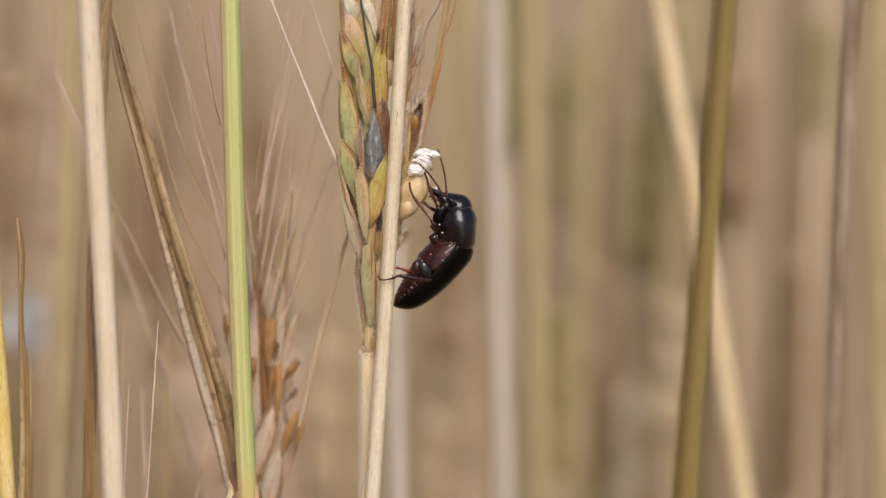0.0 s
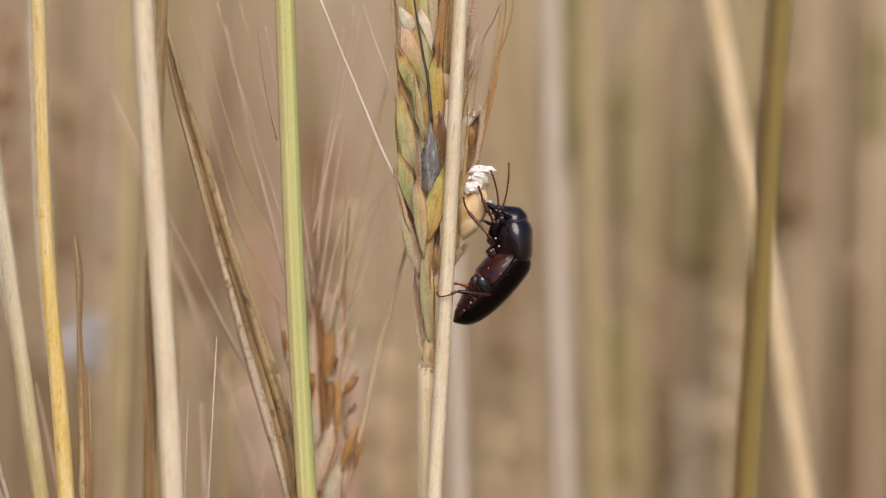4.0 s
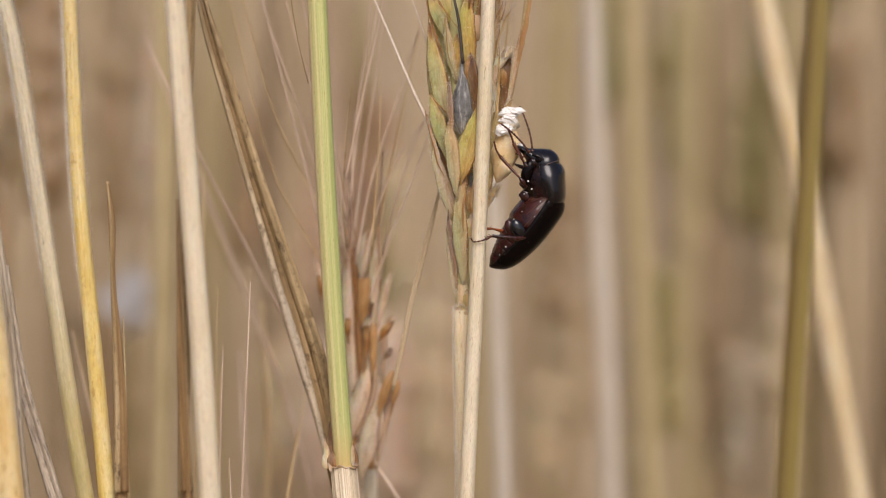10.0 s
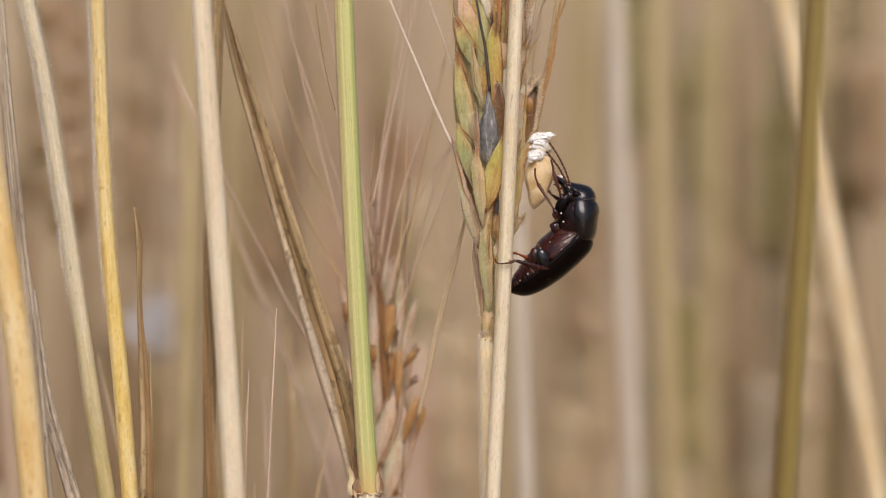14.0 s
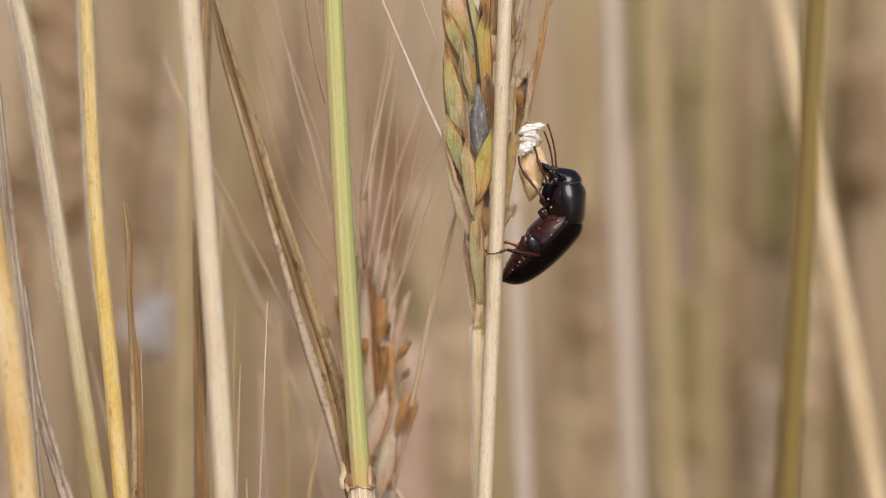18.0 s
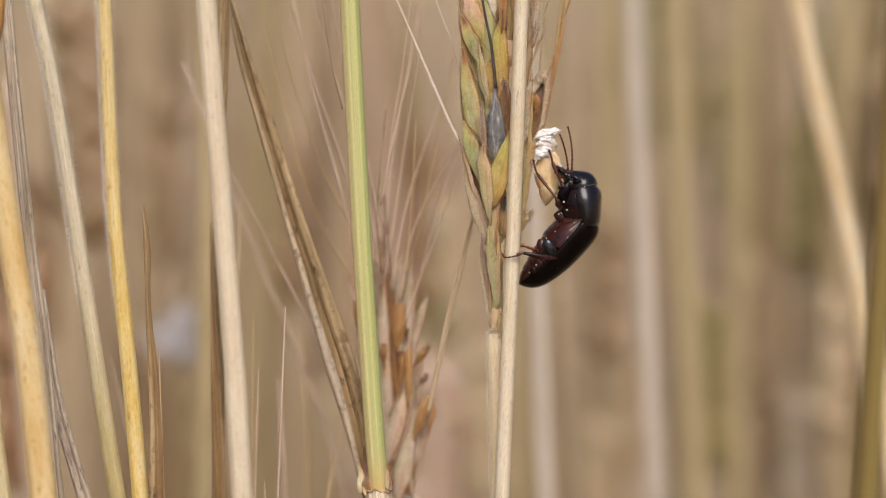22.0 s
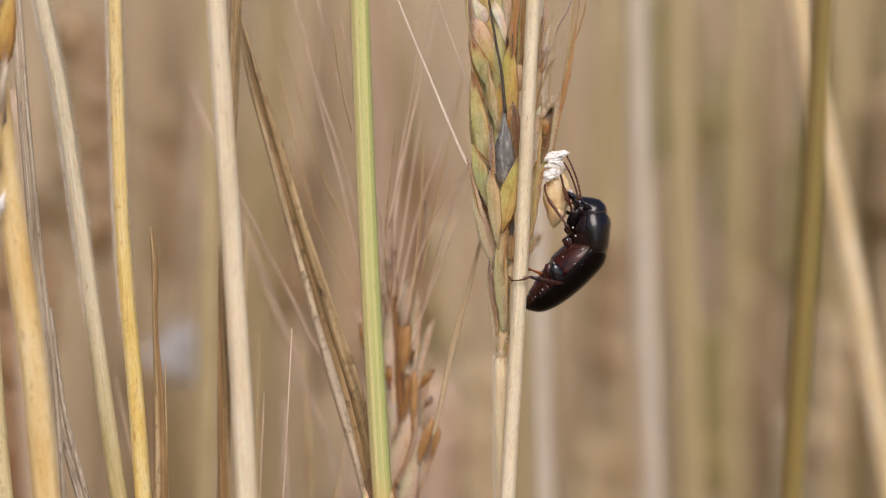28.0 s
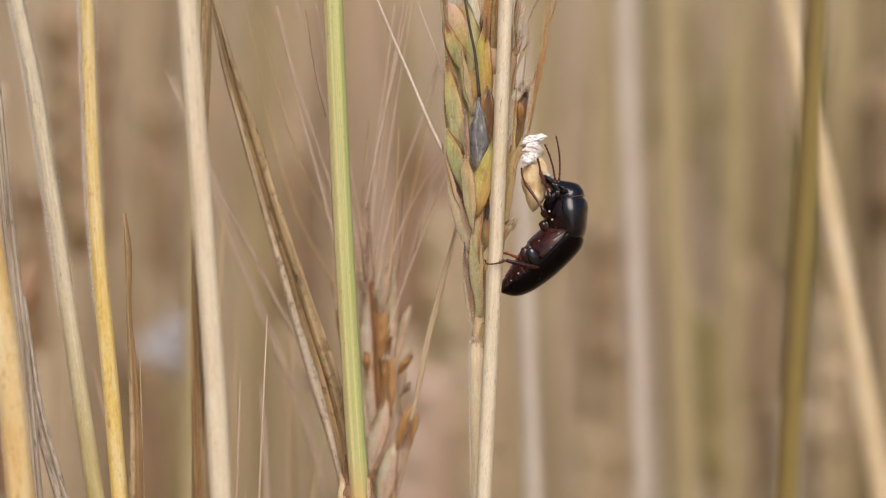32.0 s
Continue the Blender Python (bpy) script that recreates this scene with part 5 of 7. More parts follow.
skin = rough_ball((0, 0, 0), 1.0, 13, 24, 0.08, (1.5, 1.05, 3.0))
turn_ = Matrix.Rotation(radians(12), 3, "Y")
mid_k = Vector((8.75, 0.1, 10.55))
skin.v = [turn_ @ Vector((v.x * (1.0 - 0.05 * v.z if v.z > 0 else 1 + 0.12 * v.z), v.y, min(v.z, 2.5 + 0.25 * noise.noise(v * 2.0)))) + mid_k for v in skin.v]
skin.v = [v + noise.noise_vector(v * 1.6) * 0.16 + noise.noise_vector(v * 4.0) * 0.05 for v in skin.v]
part("skin", rel(skin), KERNEL, kernel, "wrinkled amber kernel skin")
part("ragged_end", rel(husk(mid_k + turn_ @ Vector((0.05, -0.25, -0.9)), mid_k + turn_ @ Vector((-0.25, -0.2, -3.35)), 1.9, 1.5, 0.1, point=0.8)), KERNEL, kernel, "torn foot of the kernel")
for k_ in range(16):
    s_ = random.Random(40 + k_)
    f_ = k_ / 15
    at_ = Vector((8.75, -0.7, 12.75)).lerp(Vector((9.5, -0.3, 15.0)), f_ ** 0.8) + Vector((s_.uniform(-0.5, 0.6), s_.uniform(-0.5, 0.4), s_.uniform(-0.4, 0.3)))
    bit_ = rough_ball(at_, s_.uniform(0.36, 0.66), 3 + 5 * k_, 5, 0.9, (s_.uniform(0.8, 1.6), 0.6, s_.uniform(0.4, 1.0)))
    part("crumb", rel(bit_), STARCH, kernel, "chewed white starch", smooth=False)
part("crumb", rel(rough_ball((9.55, -0.2, 13.6), 0.75, 77, 9, 0.5, (1.0, 0.8, 1.1))), MEAL, kernel, "cream-coloured gnawed meal")


# ---- beetle ----
bee_at = (11.18, 0, 4.16)
beetle = thing("ground_beetle", "glossy black ground beetle with mahogany belly clinging to straw", "beetle", foot=bee_at)
bo = Vector(bee_at)


def bp(px_y):
    return Vector(px_y) - bo


def body_loft(a, b, dors, prof, section, n=22, bend=0.0):
    """A solid along the axis a to b; prof: rows of (s, half width, half height); dors: the way the back faces."""
    a, b = Vector(a), Vector(b)
    rows = [(*(a + (b - a) * s + Vector(dors) * bend * math.sin(math.pi * s)), w, h) for s, w, h in prof]
    return loft(rows, section, facing=dors, n=n)


def arc(a0, a1, n):
    """A cross-section from angle a0 to a1 (90 is the back), closed straight across."""
    return [(math.cos(radians(a0 + (a1 - a0) * i / (n - 1))), math.sin(radians(a0 + (a1 - a0) * i / (n - 1)))) for i in range(n)]


tail, waist = bp((6.98, 0.2, -1.25)), bp((13.41, 0.2, 5.73))
neck = bp((13.35, 0.2, 10.29))
back = Vector((0.72, 0.20, -0.66)).normalized()
SHELL_PROF = [(0, 0.2, 0.15), (0.03, 0.75, 0.6), (0.10, 1.6, 1.3), (0.22, 2.2, 1.8), (0.4, 2.65, 2.08), (0.6, 2.95, 2.22), (0.82, 3.0, 2.28), (0.97, 2.85, 2.22), (1.06, 2.5, 1.85)]
part("elytron", body_loft(tail, waist, back, SHELL_PROF, arc(89.7, -12, 16) + [(0.93, -0.26), (0.2, -0.1)], 40, bend=0.35), SHELL, beetle, "glossy black wing case")
part("elytron", body_loft(tail, waist, back, SHELL_PROF, arc(192, 90.3, 16) + [(-0.2, -0.1), (-0.93, -0.26)], 40, bend=0.35), SHELL, beetle, "glossy black wing case")
BELLY_AT = [(0.02, 0.3, 0.2), (0.08, 0.95, 0.75), (0.2, 1.75, 1.3), (0.4, 2.4, 1.95), (0.6, 2.7, 2.25), (0.85, 2.75, 2.25), (1.04, 2.2, 1.95)]


def belly_plate(s0, s1, grow=1.0):
    """One plate of the underside; its rear rim stands a little proud of the next."""
    s_, w_, h_ = zip(*BELLY_AT)
    at = lambda s: (float(np.interp(s, s_, w_)), float(np.interp(s, s_, h_)))
    prof = []
    for f, k in ((0, 0.97), (0.08, 1.03), (0.5, 1.0), (0.92, 0.985), (1.0, 0.95)):
        w, h = at(s0 + (s1 - s0) * f)
        prof.append((s0 + (s1 - s0) * f, w * k * grow, h * k * grow))
    return body_loft(tail, waist, back, prof, arc(176, 364, 22), 12, bend=0.35)


for s0, s1 in ((0.02, 0.13), (0.13, 0.24), (0.24, 0.35), (0.35, 0.46), (0.46, 0.57)):
    part("belly_plate", belly_plate(s0, s1), BELLY, beetle, "dark mahogany belly plate")
part("breast_plate", belly_plate(0.57, 1.05, 1.02), BELLY, beetle, "polished dark red breast plate")
pro_rows = [(13.9, 0.1, 5.15, 2.70, 1.2), (13.86, 0.1, 5.75, 2.95, 1.5), (13.68, 0.1, 6.9, 2.98, 1.74), (13.4, 0.1, 8.0, 2.85, 2.05), (13.3, 0.1, 8.9, 2.5, 1.92), (13.28, 0.1, 9.45, 2.15, 1.6), (13.28, 0.1, 9.62, 1.8, 1.2)]
part("pronotum", loft([(*bp(r[:3]), *r[3:]) for r in pro_rows], arc(204, -24, 36) + [(0.4, -0.2), (-0.4, -0.2)], facing=(1, 0, 0), n=34), NECK, beetle, "glossy black neck shield")
part("margin", loft([(*bp((r[0] - r[4] * 0.41, r[1] - r[3] * 0.915, r[2])), 0.035) for r in pro_rows[1:-1]], circle(8), n=24), THORAX, beetle, "thin raised edge of the neck shield")
part("prosternum", loft([(*bp(p), w, h) for p, w, h in (((13.6, 0.1, 5.4), 2.2, 1.9), ((13.45, 0.1, 6.2), 2.45, 2.4), ((13.35, 0.1, 7.4), 2.5, 2.6), ((13.3, 0.1, 8.6), 2.3, 2.35), ((13.3, 0.1, 9.4), 1.8, 1.5))], arc(190, -10, 24), facing=(-1, 0, 0), n=24), THORAX, beetle, "dark red-brown pitted underside of the thorax")
part("neck_seam", loft([(*bp(p), 0.035) for p in ((13.22, -2.2, 9.22), (13.7, -2.12, 9.42), (14.25, -1.75, 9.58), (14.7, -1.1, 9.68), (14.95, -0.2, 9.7), (14.9, 0.8, 9.66))], circle(8), n=24), SEAM_PALE, beetle, "pale neck membrane behind the head")
head_dors = Vector((0.54, -0.18, 0.82)).normalized()
head_b, head_f = bp((14.05, 0, 8.85)), bp((10.95, -0.5, 10.98))
hd = part("head", body_loft(head_b, head_f, head_dors, [(0, 1.75, 1.35), (0.12, 2.0, 1.58), (0.32, 2.0, 1.66), (0.5, 1.7, 1.36), (0.66, 1.35, 0.98), (0.82, 1.1, 0.62), (0.95, 0.85, 0.36), (1.0, 0.5, 0.2)], circle(30), 34), NECK, beetle, "domed glossy black head", origin=head_b)
ho = Vector(head_b)


def on_head(g):
    g.v = [Vector(v) - ho for v in g.v]
    return g


part("labrum", on_head(loft([(*bp(p), w, h) for p, w, h in (((11.35, -0.6, 10.9), 0.95, 0.22), ((10.9, -0.6, 11.2), 0.9, 0.2), ((10.55, -0.6, 11.42), 0.6, 0.12), ((10.42, -0.6, 11.5), 0.3, 0.06))], circle(16), facing=(0.5, -0.2, 0.84), n=14)), HIP, hd, "shining upper lip")
part("brow", on_head(loft([(*bp(p), r) for p, r in (((11.9, -1.65, 10.45), 0.12), ((12.5, -1.86, 10.2), 0.2), ((13.1, -1.9, 9.75), 0.12))], circle(10), n=14)), NECK, hd, "ridge over the eye")
part("cheek", on_head(rough_ball(bp((12.0, -1.2, 9.5)), 0.78, 21, 14, 0.1, (1.0, 0.8, 0.9))), THORAX, hd, "dark cheek below the eye")
for sx in (-1, 1):
    e_ = bp((12.66, -0.1, 9.8)) + Vector((0.0, 1.62 * sx, 0.0))
    part("eye", on_head(rough_ball(e_, 0.44, 1, 12, 0.0, (1.1, 0.7, 0.9))), SHELL, hd, "bead-like black eye")
    j_ = bp((10.95, -0.5, 10.95)) + Vector((0, 0.45 * sx, 0))
    part("mandible", on_head(loft([(*j_, 0.32), (*(j_ + Vector((-0.5, 0.1 * sx, 0.2))), 0.26), (*(j_ + Vector((-0.85, -0.2 * sx, 0.5))), 0.06)], circle(9), n=8)), SHELL, hd, "black jaw")
    q_ = bp((11.24, -1, 10.26)) + Vector((0, 0.6 * sx, 0))
    part("palp", on_head(loft([(*q_, 0.09), (*(q_ + Vector((-0.5, -0.1, 0.0))), 0.1), (*(q_ + Vector((-0.8, -0.2, 0.3))), 0.12), (*(q_ + Vector((-1.1, -0.2, 0.3))), 0.05)], circle(7), n=9)), LIMB, hd, "reddish feeler by the mouth")


def feeler(length, curve):
    """Eleven beads in a gentle bow, from the origin upward."""
    g = Geo()
    rows = []
    n = 11
    for i in range(n):
        for f, r in ((0.06, 0.55), (0.35, 0.85), (0.75, 1.0), (0.96, 0.6)):
            s = (i + f) / n
            rows.append((curve * s * s * length, 0, s * length, r * (0.135 if i else 0.2) * (1 - 0.2 * s)))
    return loft(rows, circle(8), n=88)


ant_at = [bp((11.96, -1.1, 10.5)), bp((11.62, -1.9, 10.53))]
antennae = []
for k_ in range(2):
    a_ = part("antenna", feeler((5.3, 4.3)[k_], -0.22), LIMB, beetle, "beaded dark brown antenna")
    a_.location = Vector(ant_at[k_]) * 0.001
    antennae.append(a_)


def limb(name, pts, radii, material, parent, label="", n=14, spines=0, seed=1):
    g = loft([(*p, r) for p, r in zip(pts, radii)], circle(10), n=n)
    rnd = random.Random(seed)
    q = spline([(*p, r) for p, r in zip(pts, radii)], 40)
    for _ in range(spines):
        r = q[rnd.randrange(4, 39)]
        d = Vector((rnd.uniform(-1, 1), rnd.uniform(-1, 0.6), rnd.uniform(-0.2, 1.0))).normalized()
        c = Vector(r[:3])
        g.add(loft([(*c, 0.035), (*(c + d * (r[3] + 0.28)), 0.008)], circle(4), n=2))
    return part(name, g, material, parent, label)


def leg(label, femur, tibia, tarsus, rf, rt, material, seed=1):
    """Femur, tibia and tarsus under one joint; points in the beetle's millimetres."""
    o = Vector(femur[0])
    piv = new("leg")
    piv.parent = beetle
    piv.location = o * 0.001
    piv.empty_display_size = 0.002
    tagged(piv, label)
    r_ = lambda ps: [Vector(p) - o for p in ps]
    limb("femur", r_(femur), [rf * k for k in ((0.7, 1.1, 1.0, 0.65) if len(femur) > 3 else (0.75, 1.05, 0.5))], material if material is LIMB_PALE else DARK_LIMB, piv, n=14)
    limb("tibia", r_(tibia), [rt * k for k in (0.6, 0.9, 1.1, 1.25)][:len(tibia)], material, piv, spines=16, seed=seed)
    g = Geo()
    t_ = spline(r_(tarsus), 11)
    for i in range(0, 10, 2):
        a, c = Vector(t_[i]), Vector(t_[i + 2] if i + 2 < 11 else t_[-1])
        g.add(loft([(*a, rt * 0.45), (*(a + (c - a) * 0.7), rt * 0.75), (*c, rt * 0.4)], circle(8), n=6))
    part("tarsus", g, material, piv)
    return piv


def Q(*ps):
    return [Vector(p) - bo for p in ps]


leg("spiny dark foreleg holding the kernel", Q((11.06, -2.3, 7), (10.69, -2.6, 7.59), (10.39, -2.6, 8.01)), Q((10.39, -2.6, 8.01), (9.51, -2.2, 9.09), (8.46, -1.8, 10.35)), Q((8.46, -1.8, 10.35), (8.05, -1.6, 11.2), (7.94, -1.4, 11.98)), 0.25, 0.17, LIMB, 1)
leg("spiny dark foreleg on the kernel", Q((11.59, -1.2, 8.46), (11.34, -1.5, 9.05), (10.97, -1.6, 9.64)), Q((10.97, -1.6, 9.64), (10.49, -1.7, 10.6), (9.96, -1.6, 11.67)), Q((9.96, -1.6, 11.67), (9.78, -1.5, 12.39), (9.49, -1.4, 13.12)), 0.34, 0.19, LIMB, 2)
leg("reddish middle leg behind", Q((11.45, 0.6, 8.98), (10.77, 0.4, 9.22), (10.11, 0.3, 9.52)), Q((10.11, 0.3, 9.52), (9.63, 0.3, 9.94), (9.15, 0.4, 10.06)), Q((9.15, 0.4, 10.06), (8.79, 0.5, 9.82), (8.56, 0.6, 9.46)), 0.2, 0.15, LIMB, 3)
leg("red-brown hind leg hooked round the straw", Q((10.7, -2.4, 1.65), (9.83, -3, 1.65), (8.39, -3.4, 1.83), (7.26, -3.6, 2)), Q((7.26, -3.6, 2), (6.9, -3.7, 1.83), (6.49, -3.7, 1.65)), Q((6.49, -3.7, 1.65), (5.77, -3.7, 1.47), (5.25, -3.4, 1.47), (5.04, -2.6, 1.88)), 0.25, 0.13, LIMB, 4)
leg("orange hind leg behind", Q((8.88, -0.2, 2.36), (8.27, -0.6, 2.54), (7.53, -1, 2.72)), Q((7.53, -1, 2.72), (7.17, -1.2, 2.78), (6.8, -1.4, 2.78)), Q((6.8, -1.4, 2.78), (6.33, -1.3, 2.6), (5.85, -1.2, 2.48)), 0.17, 0.14, LIMB_PALE, 5)


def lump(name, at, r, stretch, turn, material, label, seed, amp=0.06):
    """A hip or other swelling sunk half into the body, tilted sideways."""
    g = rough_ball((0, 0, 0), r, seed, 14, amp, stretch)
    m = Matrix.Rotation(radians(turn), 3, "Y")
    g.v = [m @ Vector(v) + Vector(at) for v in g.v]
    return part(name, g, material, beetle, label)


def ridge(name, path, r, material, label="", grow=1.03):
    """A raised seam on the breast: path of (place along, angle round)."""
    s_, w_, h_ = zip(*BELLY_AT)
    ax = waist - tail
    side = ax.normalized().cross(back).normalized()
    up = side.cross(ax.normalized())
    pts = []
    for s, ang in path:
        w, h = float(np.interp(s, s_, w_)) * grow, float(np.interp(s, s_, h_)) * grow
        pts.append((*(tail + ax * s + back * 0.35 * math.sin(math.pi * s) + side * w * math.cos(radians(ang)) + up * h * math.sin(radians(ang))), r))
    return part(name, loft(pts, circle(7), n=20), material, beetle, label)


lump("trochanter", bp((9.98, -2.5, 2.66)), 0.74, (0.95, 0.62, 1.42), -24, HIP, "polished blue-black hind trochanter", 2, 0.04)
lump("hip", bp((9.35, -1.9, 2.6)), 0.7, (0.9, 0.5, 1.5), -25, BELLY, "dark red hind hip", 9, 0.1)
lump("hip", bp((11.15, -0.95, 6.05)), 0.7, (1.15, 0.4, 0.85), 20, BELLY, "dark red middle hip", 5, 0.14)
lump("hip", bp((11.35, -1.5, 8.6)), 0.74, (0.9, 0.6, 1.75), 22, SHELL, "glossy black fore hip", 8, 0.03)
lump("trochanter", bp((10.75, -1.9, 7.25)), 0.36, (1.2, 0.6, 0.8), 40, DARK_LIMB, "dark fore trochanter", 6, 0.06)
for path_, r_ in ((((1.0, 200), (0.9, 206), (0.78, 214), (0.62, 222)), 0.055), (((1.0, 206), (0.92, 216), (0.84, 230), (0.78, 246)), 0.04), (((0.98, 214), (0.92, 226), (0.88, 240)), 0.035), (((0.99, 196), (0.8, 200), (0.6, 203), (0.4, 203)), 0.06), (((0.62, 200), (0.66, 225), (0.70, 250)), 0.05), (((0.70, 228), (0.76, 244), (0.86, 262)), 0.04)):
    ridge("seam", path_, r_, SEAM, "glossy red seam of the breast")
for p_, q_ in (((11.4, -1.6, 7.5), (12.7, -2.35, 7.2)), ((11.6, -1.55, 6.35), (13.0, -2.35, 6.15)), ((11.9, -1.75, 8.45), (12.7, -2.15, 8.3))):
    m_ = (Vector(p_) + Vector(q_)) / 2 + Vector((0, -0.12, -0.12))
    part("seam", loft([(*bp(p_), 0.03), (*bp(m_), 0.04), (*bp(q_), 0.03)], circle(6), n=12), THORAX, beetle, "dark red seam of the thorax")
fold = Geo()
for k_ in range(16):
    c_ = Vector((11.3, -1.75, 5.62)).lerp(Vector((13.2, -2.65, 5.72)), k_ / 15)
    fold.add(loft([(*bp(c_ + Vector((0, 0, 0.16))), 0.03), (*bp(c_ + Vector((0.05, -0.06, -0.14))), 0.012)], circle(5), n=3))
tagged(part("bristle_row", fold, SEAM, beetle, "row of reddish bristles behind the thorax"), kind="stuff")


specks = Geo()
for k_, at_ in enumerate(((10.51, -2.6, 4.44), (11.82, -2.5, 3.85), (8.68, -2.3, 0.81), (12.48, -2.4, 5.4), (10.82, -2.3, 6.29), (11.29, -2.4, 7.6), (9.62, -2.6, 3.67), (13.03, -2.2, 3.55), (11.64, -2.5, 6.76), (7.97, -2.2, -0.02))):
    specks.add(rough_ball(bp(at_), 0.055 + 0.02 * (k_ % 3), k_, 5, 0.3))
# white specks along the neck shield's edge, painted in place of sparkling highlights
sp_ = random.Random(9)
for k_ in range(22):
    f_ = sp_.random()
    specks.add(rough_ball(bp((13.95 - 0.25 * f_ + sp_.uniform(-0.1, 0.5), -2.55 + sp_.uniform(-0.1, 0.25), 5.7 + 1.6 * f_)), sp_.uniform(0.015, 0.032), k_ + 50, 4, 0.3))
sh_s, sh_w, sh_h = zip(*SHELL_PROF)
ax_ = waist - tail
sd_ = ax_.normalized().cross(back).normalized()
up_ = sd_.cross(ax_.normalized())
for k_ in range(26):
    s_, an_ = sp_.uniform(0.15, 0.98), radians(sp_.uniform(128, 190))
    at_ = tail + ax_ * s_ + back * 0.35 * math.sin(math.pi * s_) + sd_ * float(np.interp(s_, sh_s, sh_w)) * math.cos(an_) + up_ * float(np.interp(s_, sh_s, sh_h)) * math.sin(an_)
    specks.add(rough_ball(at_, sp_.uniform(0.012, 0.026), k_, 4, 0.3))
rim_ = [(*(tail + ax_ * s_ + back * 0.35 * math.sin(math.pi * s_) + sd_ * float(np.interp(s_, sh_s, sh_w)) * math.cos(radians(191)) + up_ * float(np.interp(s_, sh_s, sh_h)) * math.sin(radians(191))), 0.07) for s_ in (0.2, 0.4, 0.6, 0.8, 1.0)]
part("rim", loft(rim_, circle(8), n=30), NECK, beetle, "shining rim of the wing case")
tagged(part("dust_and_glints", specks, STARCH, beetle, "white specks of meal and painted glints"), kind="stuff")
part("crumb", on_head(rough_ball(bp((10.72, -0.7, 11.47)), 0.24, 31, 6, 1.0, (1.2, 1, 0.8))), STARCH, hd, "crumb of white meal in the jaws", smooth=False)

# ---- the ear behind ----
back_foot = np.array((*(-5.85, 17, -33.42)[:2], -700.0))
rear = thing("grain_ear", "dry rust-brown grain ear out of focus", "grain ear", foot=back_foot)


def on_rear(g):
    """The whole ear drawn 1.8 percent towards a point before it, which brings it 5 mm nearer to the front ear."""
    o, c = Vector(back_foot), Vector((-2.4, -267.1, 2.3))
    g.v = [c + (Vector(v) - c) * 0.982 - o for v in g.v]
    return g


rows_, _ = rooted([(-5.98, 17, -23.83), (-5.98, 17, -25.88), (-5.91, 17, -28.94)], 1.5, up=0)
part("peduncle", loft(shifted(rows_, back_foot), circle(12), n=30), STRAW, rear)
part("rachis", on_rear(loft([(*p, r) for p, r in zip([(-5.98, 17, -24.47), (-6.36, 17, -18.08), (-7, 17, -10.41), (-7.38, 17, -4.03), (-7.77, 17, 0.45)], (0.6, 0.6, 0.6, 0.5, 0.3))], circle(10), n=20)), HUSK_RUST, rear)
rnd = random.Random(11)
for pts, w_ in (
    ([(-7.64, 17, -16.16), (-7.96, 17, -10.73), (-8.15, 17, -5.3), (-8.41, 17, 0.7)], (12, 26, 26, 5)),
    ([(-6.22, 16, -11.01), (-5.46, 16, -5.28), (-5.07, 16, -1.46), (-4.82, 16, 2.36)], (8, 20, 19, 6)),
    ([(-5.34, 17, -9.14), (-4.25, 17, -4.66), (-3.23, 17, -2.11)], (10, 18, 4)),
    ([(-7.75, 16, -20.94), (-6.98, 16, -17.5), (-6.09, 16, -14.57), (-5.2, 16, -9.73)], (14, 42, 34, 5)),
    ([(-6.73, 16, -25.39), (-6.22, 16, -22.08), (-5.33, 16, -19.28), (-4.56, 16, -16.1)], (6, 34, 32, 5)),
    ([(-4.96, 17, -23.19), (-4.44, 17, -19.68), (-3.55, 17, -16.29), (-2.66, 17, -13.86)], (7, 19, 16, 4)),
    ([(-6.89, 18, -3.41), (-6.63, 18, -1.1), (-6.38, 18, 0.57), (-5.8, 18, 2.62)], (8, 26, 23, 5)),
    ([(-8.94, 18, -3.41), (-8.81, 18, 0.18), (-8.56, 18, 3.01), (-8.88, 18, 6.47)], (12, 18, 14, 4)),
    ([(-6.12, 18, -18.15), (-6.38, 18, -14.31), (-6.76, 18, -10.46), (-7.4, 18, -6.61)], (14, 28, 24, 6)),
    ([(-4.45, 18, -14.31), (-4.45, 18, -11.1), (-4.07, 18, -8.54), (-3.3, 18, -7.25)], (8, 16, 13, 4)),
    ([(-10.35, 18, -7.89), (-10.99, 18, -5.33), (-11.5, 18, -2.77), (-12.27, 18, 0.44)], (10, 16, 12, 4)),
    ([(-7.3, 18, -29.5), (-8.0, 18, -24.5), (-8.43, 18, -20.08), (-8.81, 18, -15.59)], (12, 22, 22, 5)),
):
    blade(REAR_PALE, pts, w_, "scale", "papery rosy scale", flat=0.4, conv=on_rear, parent=rear)
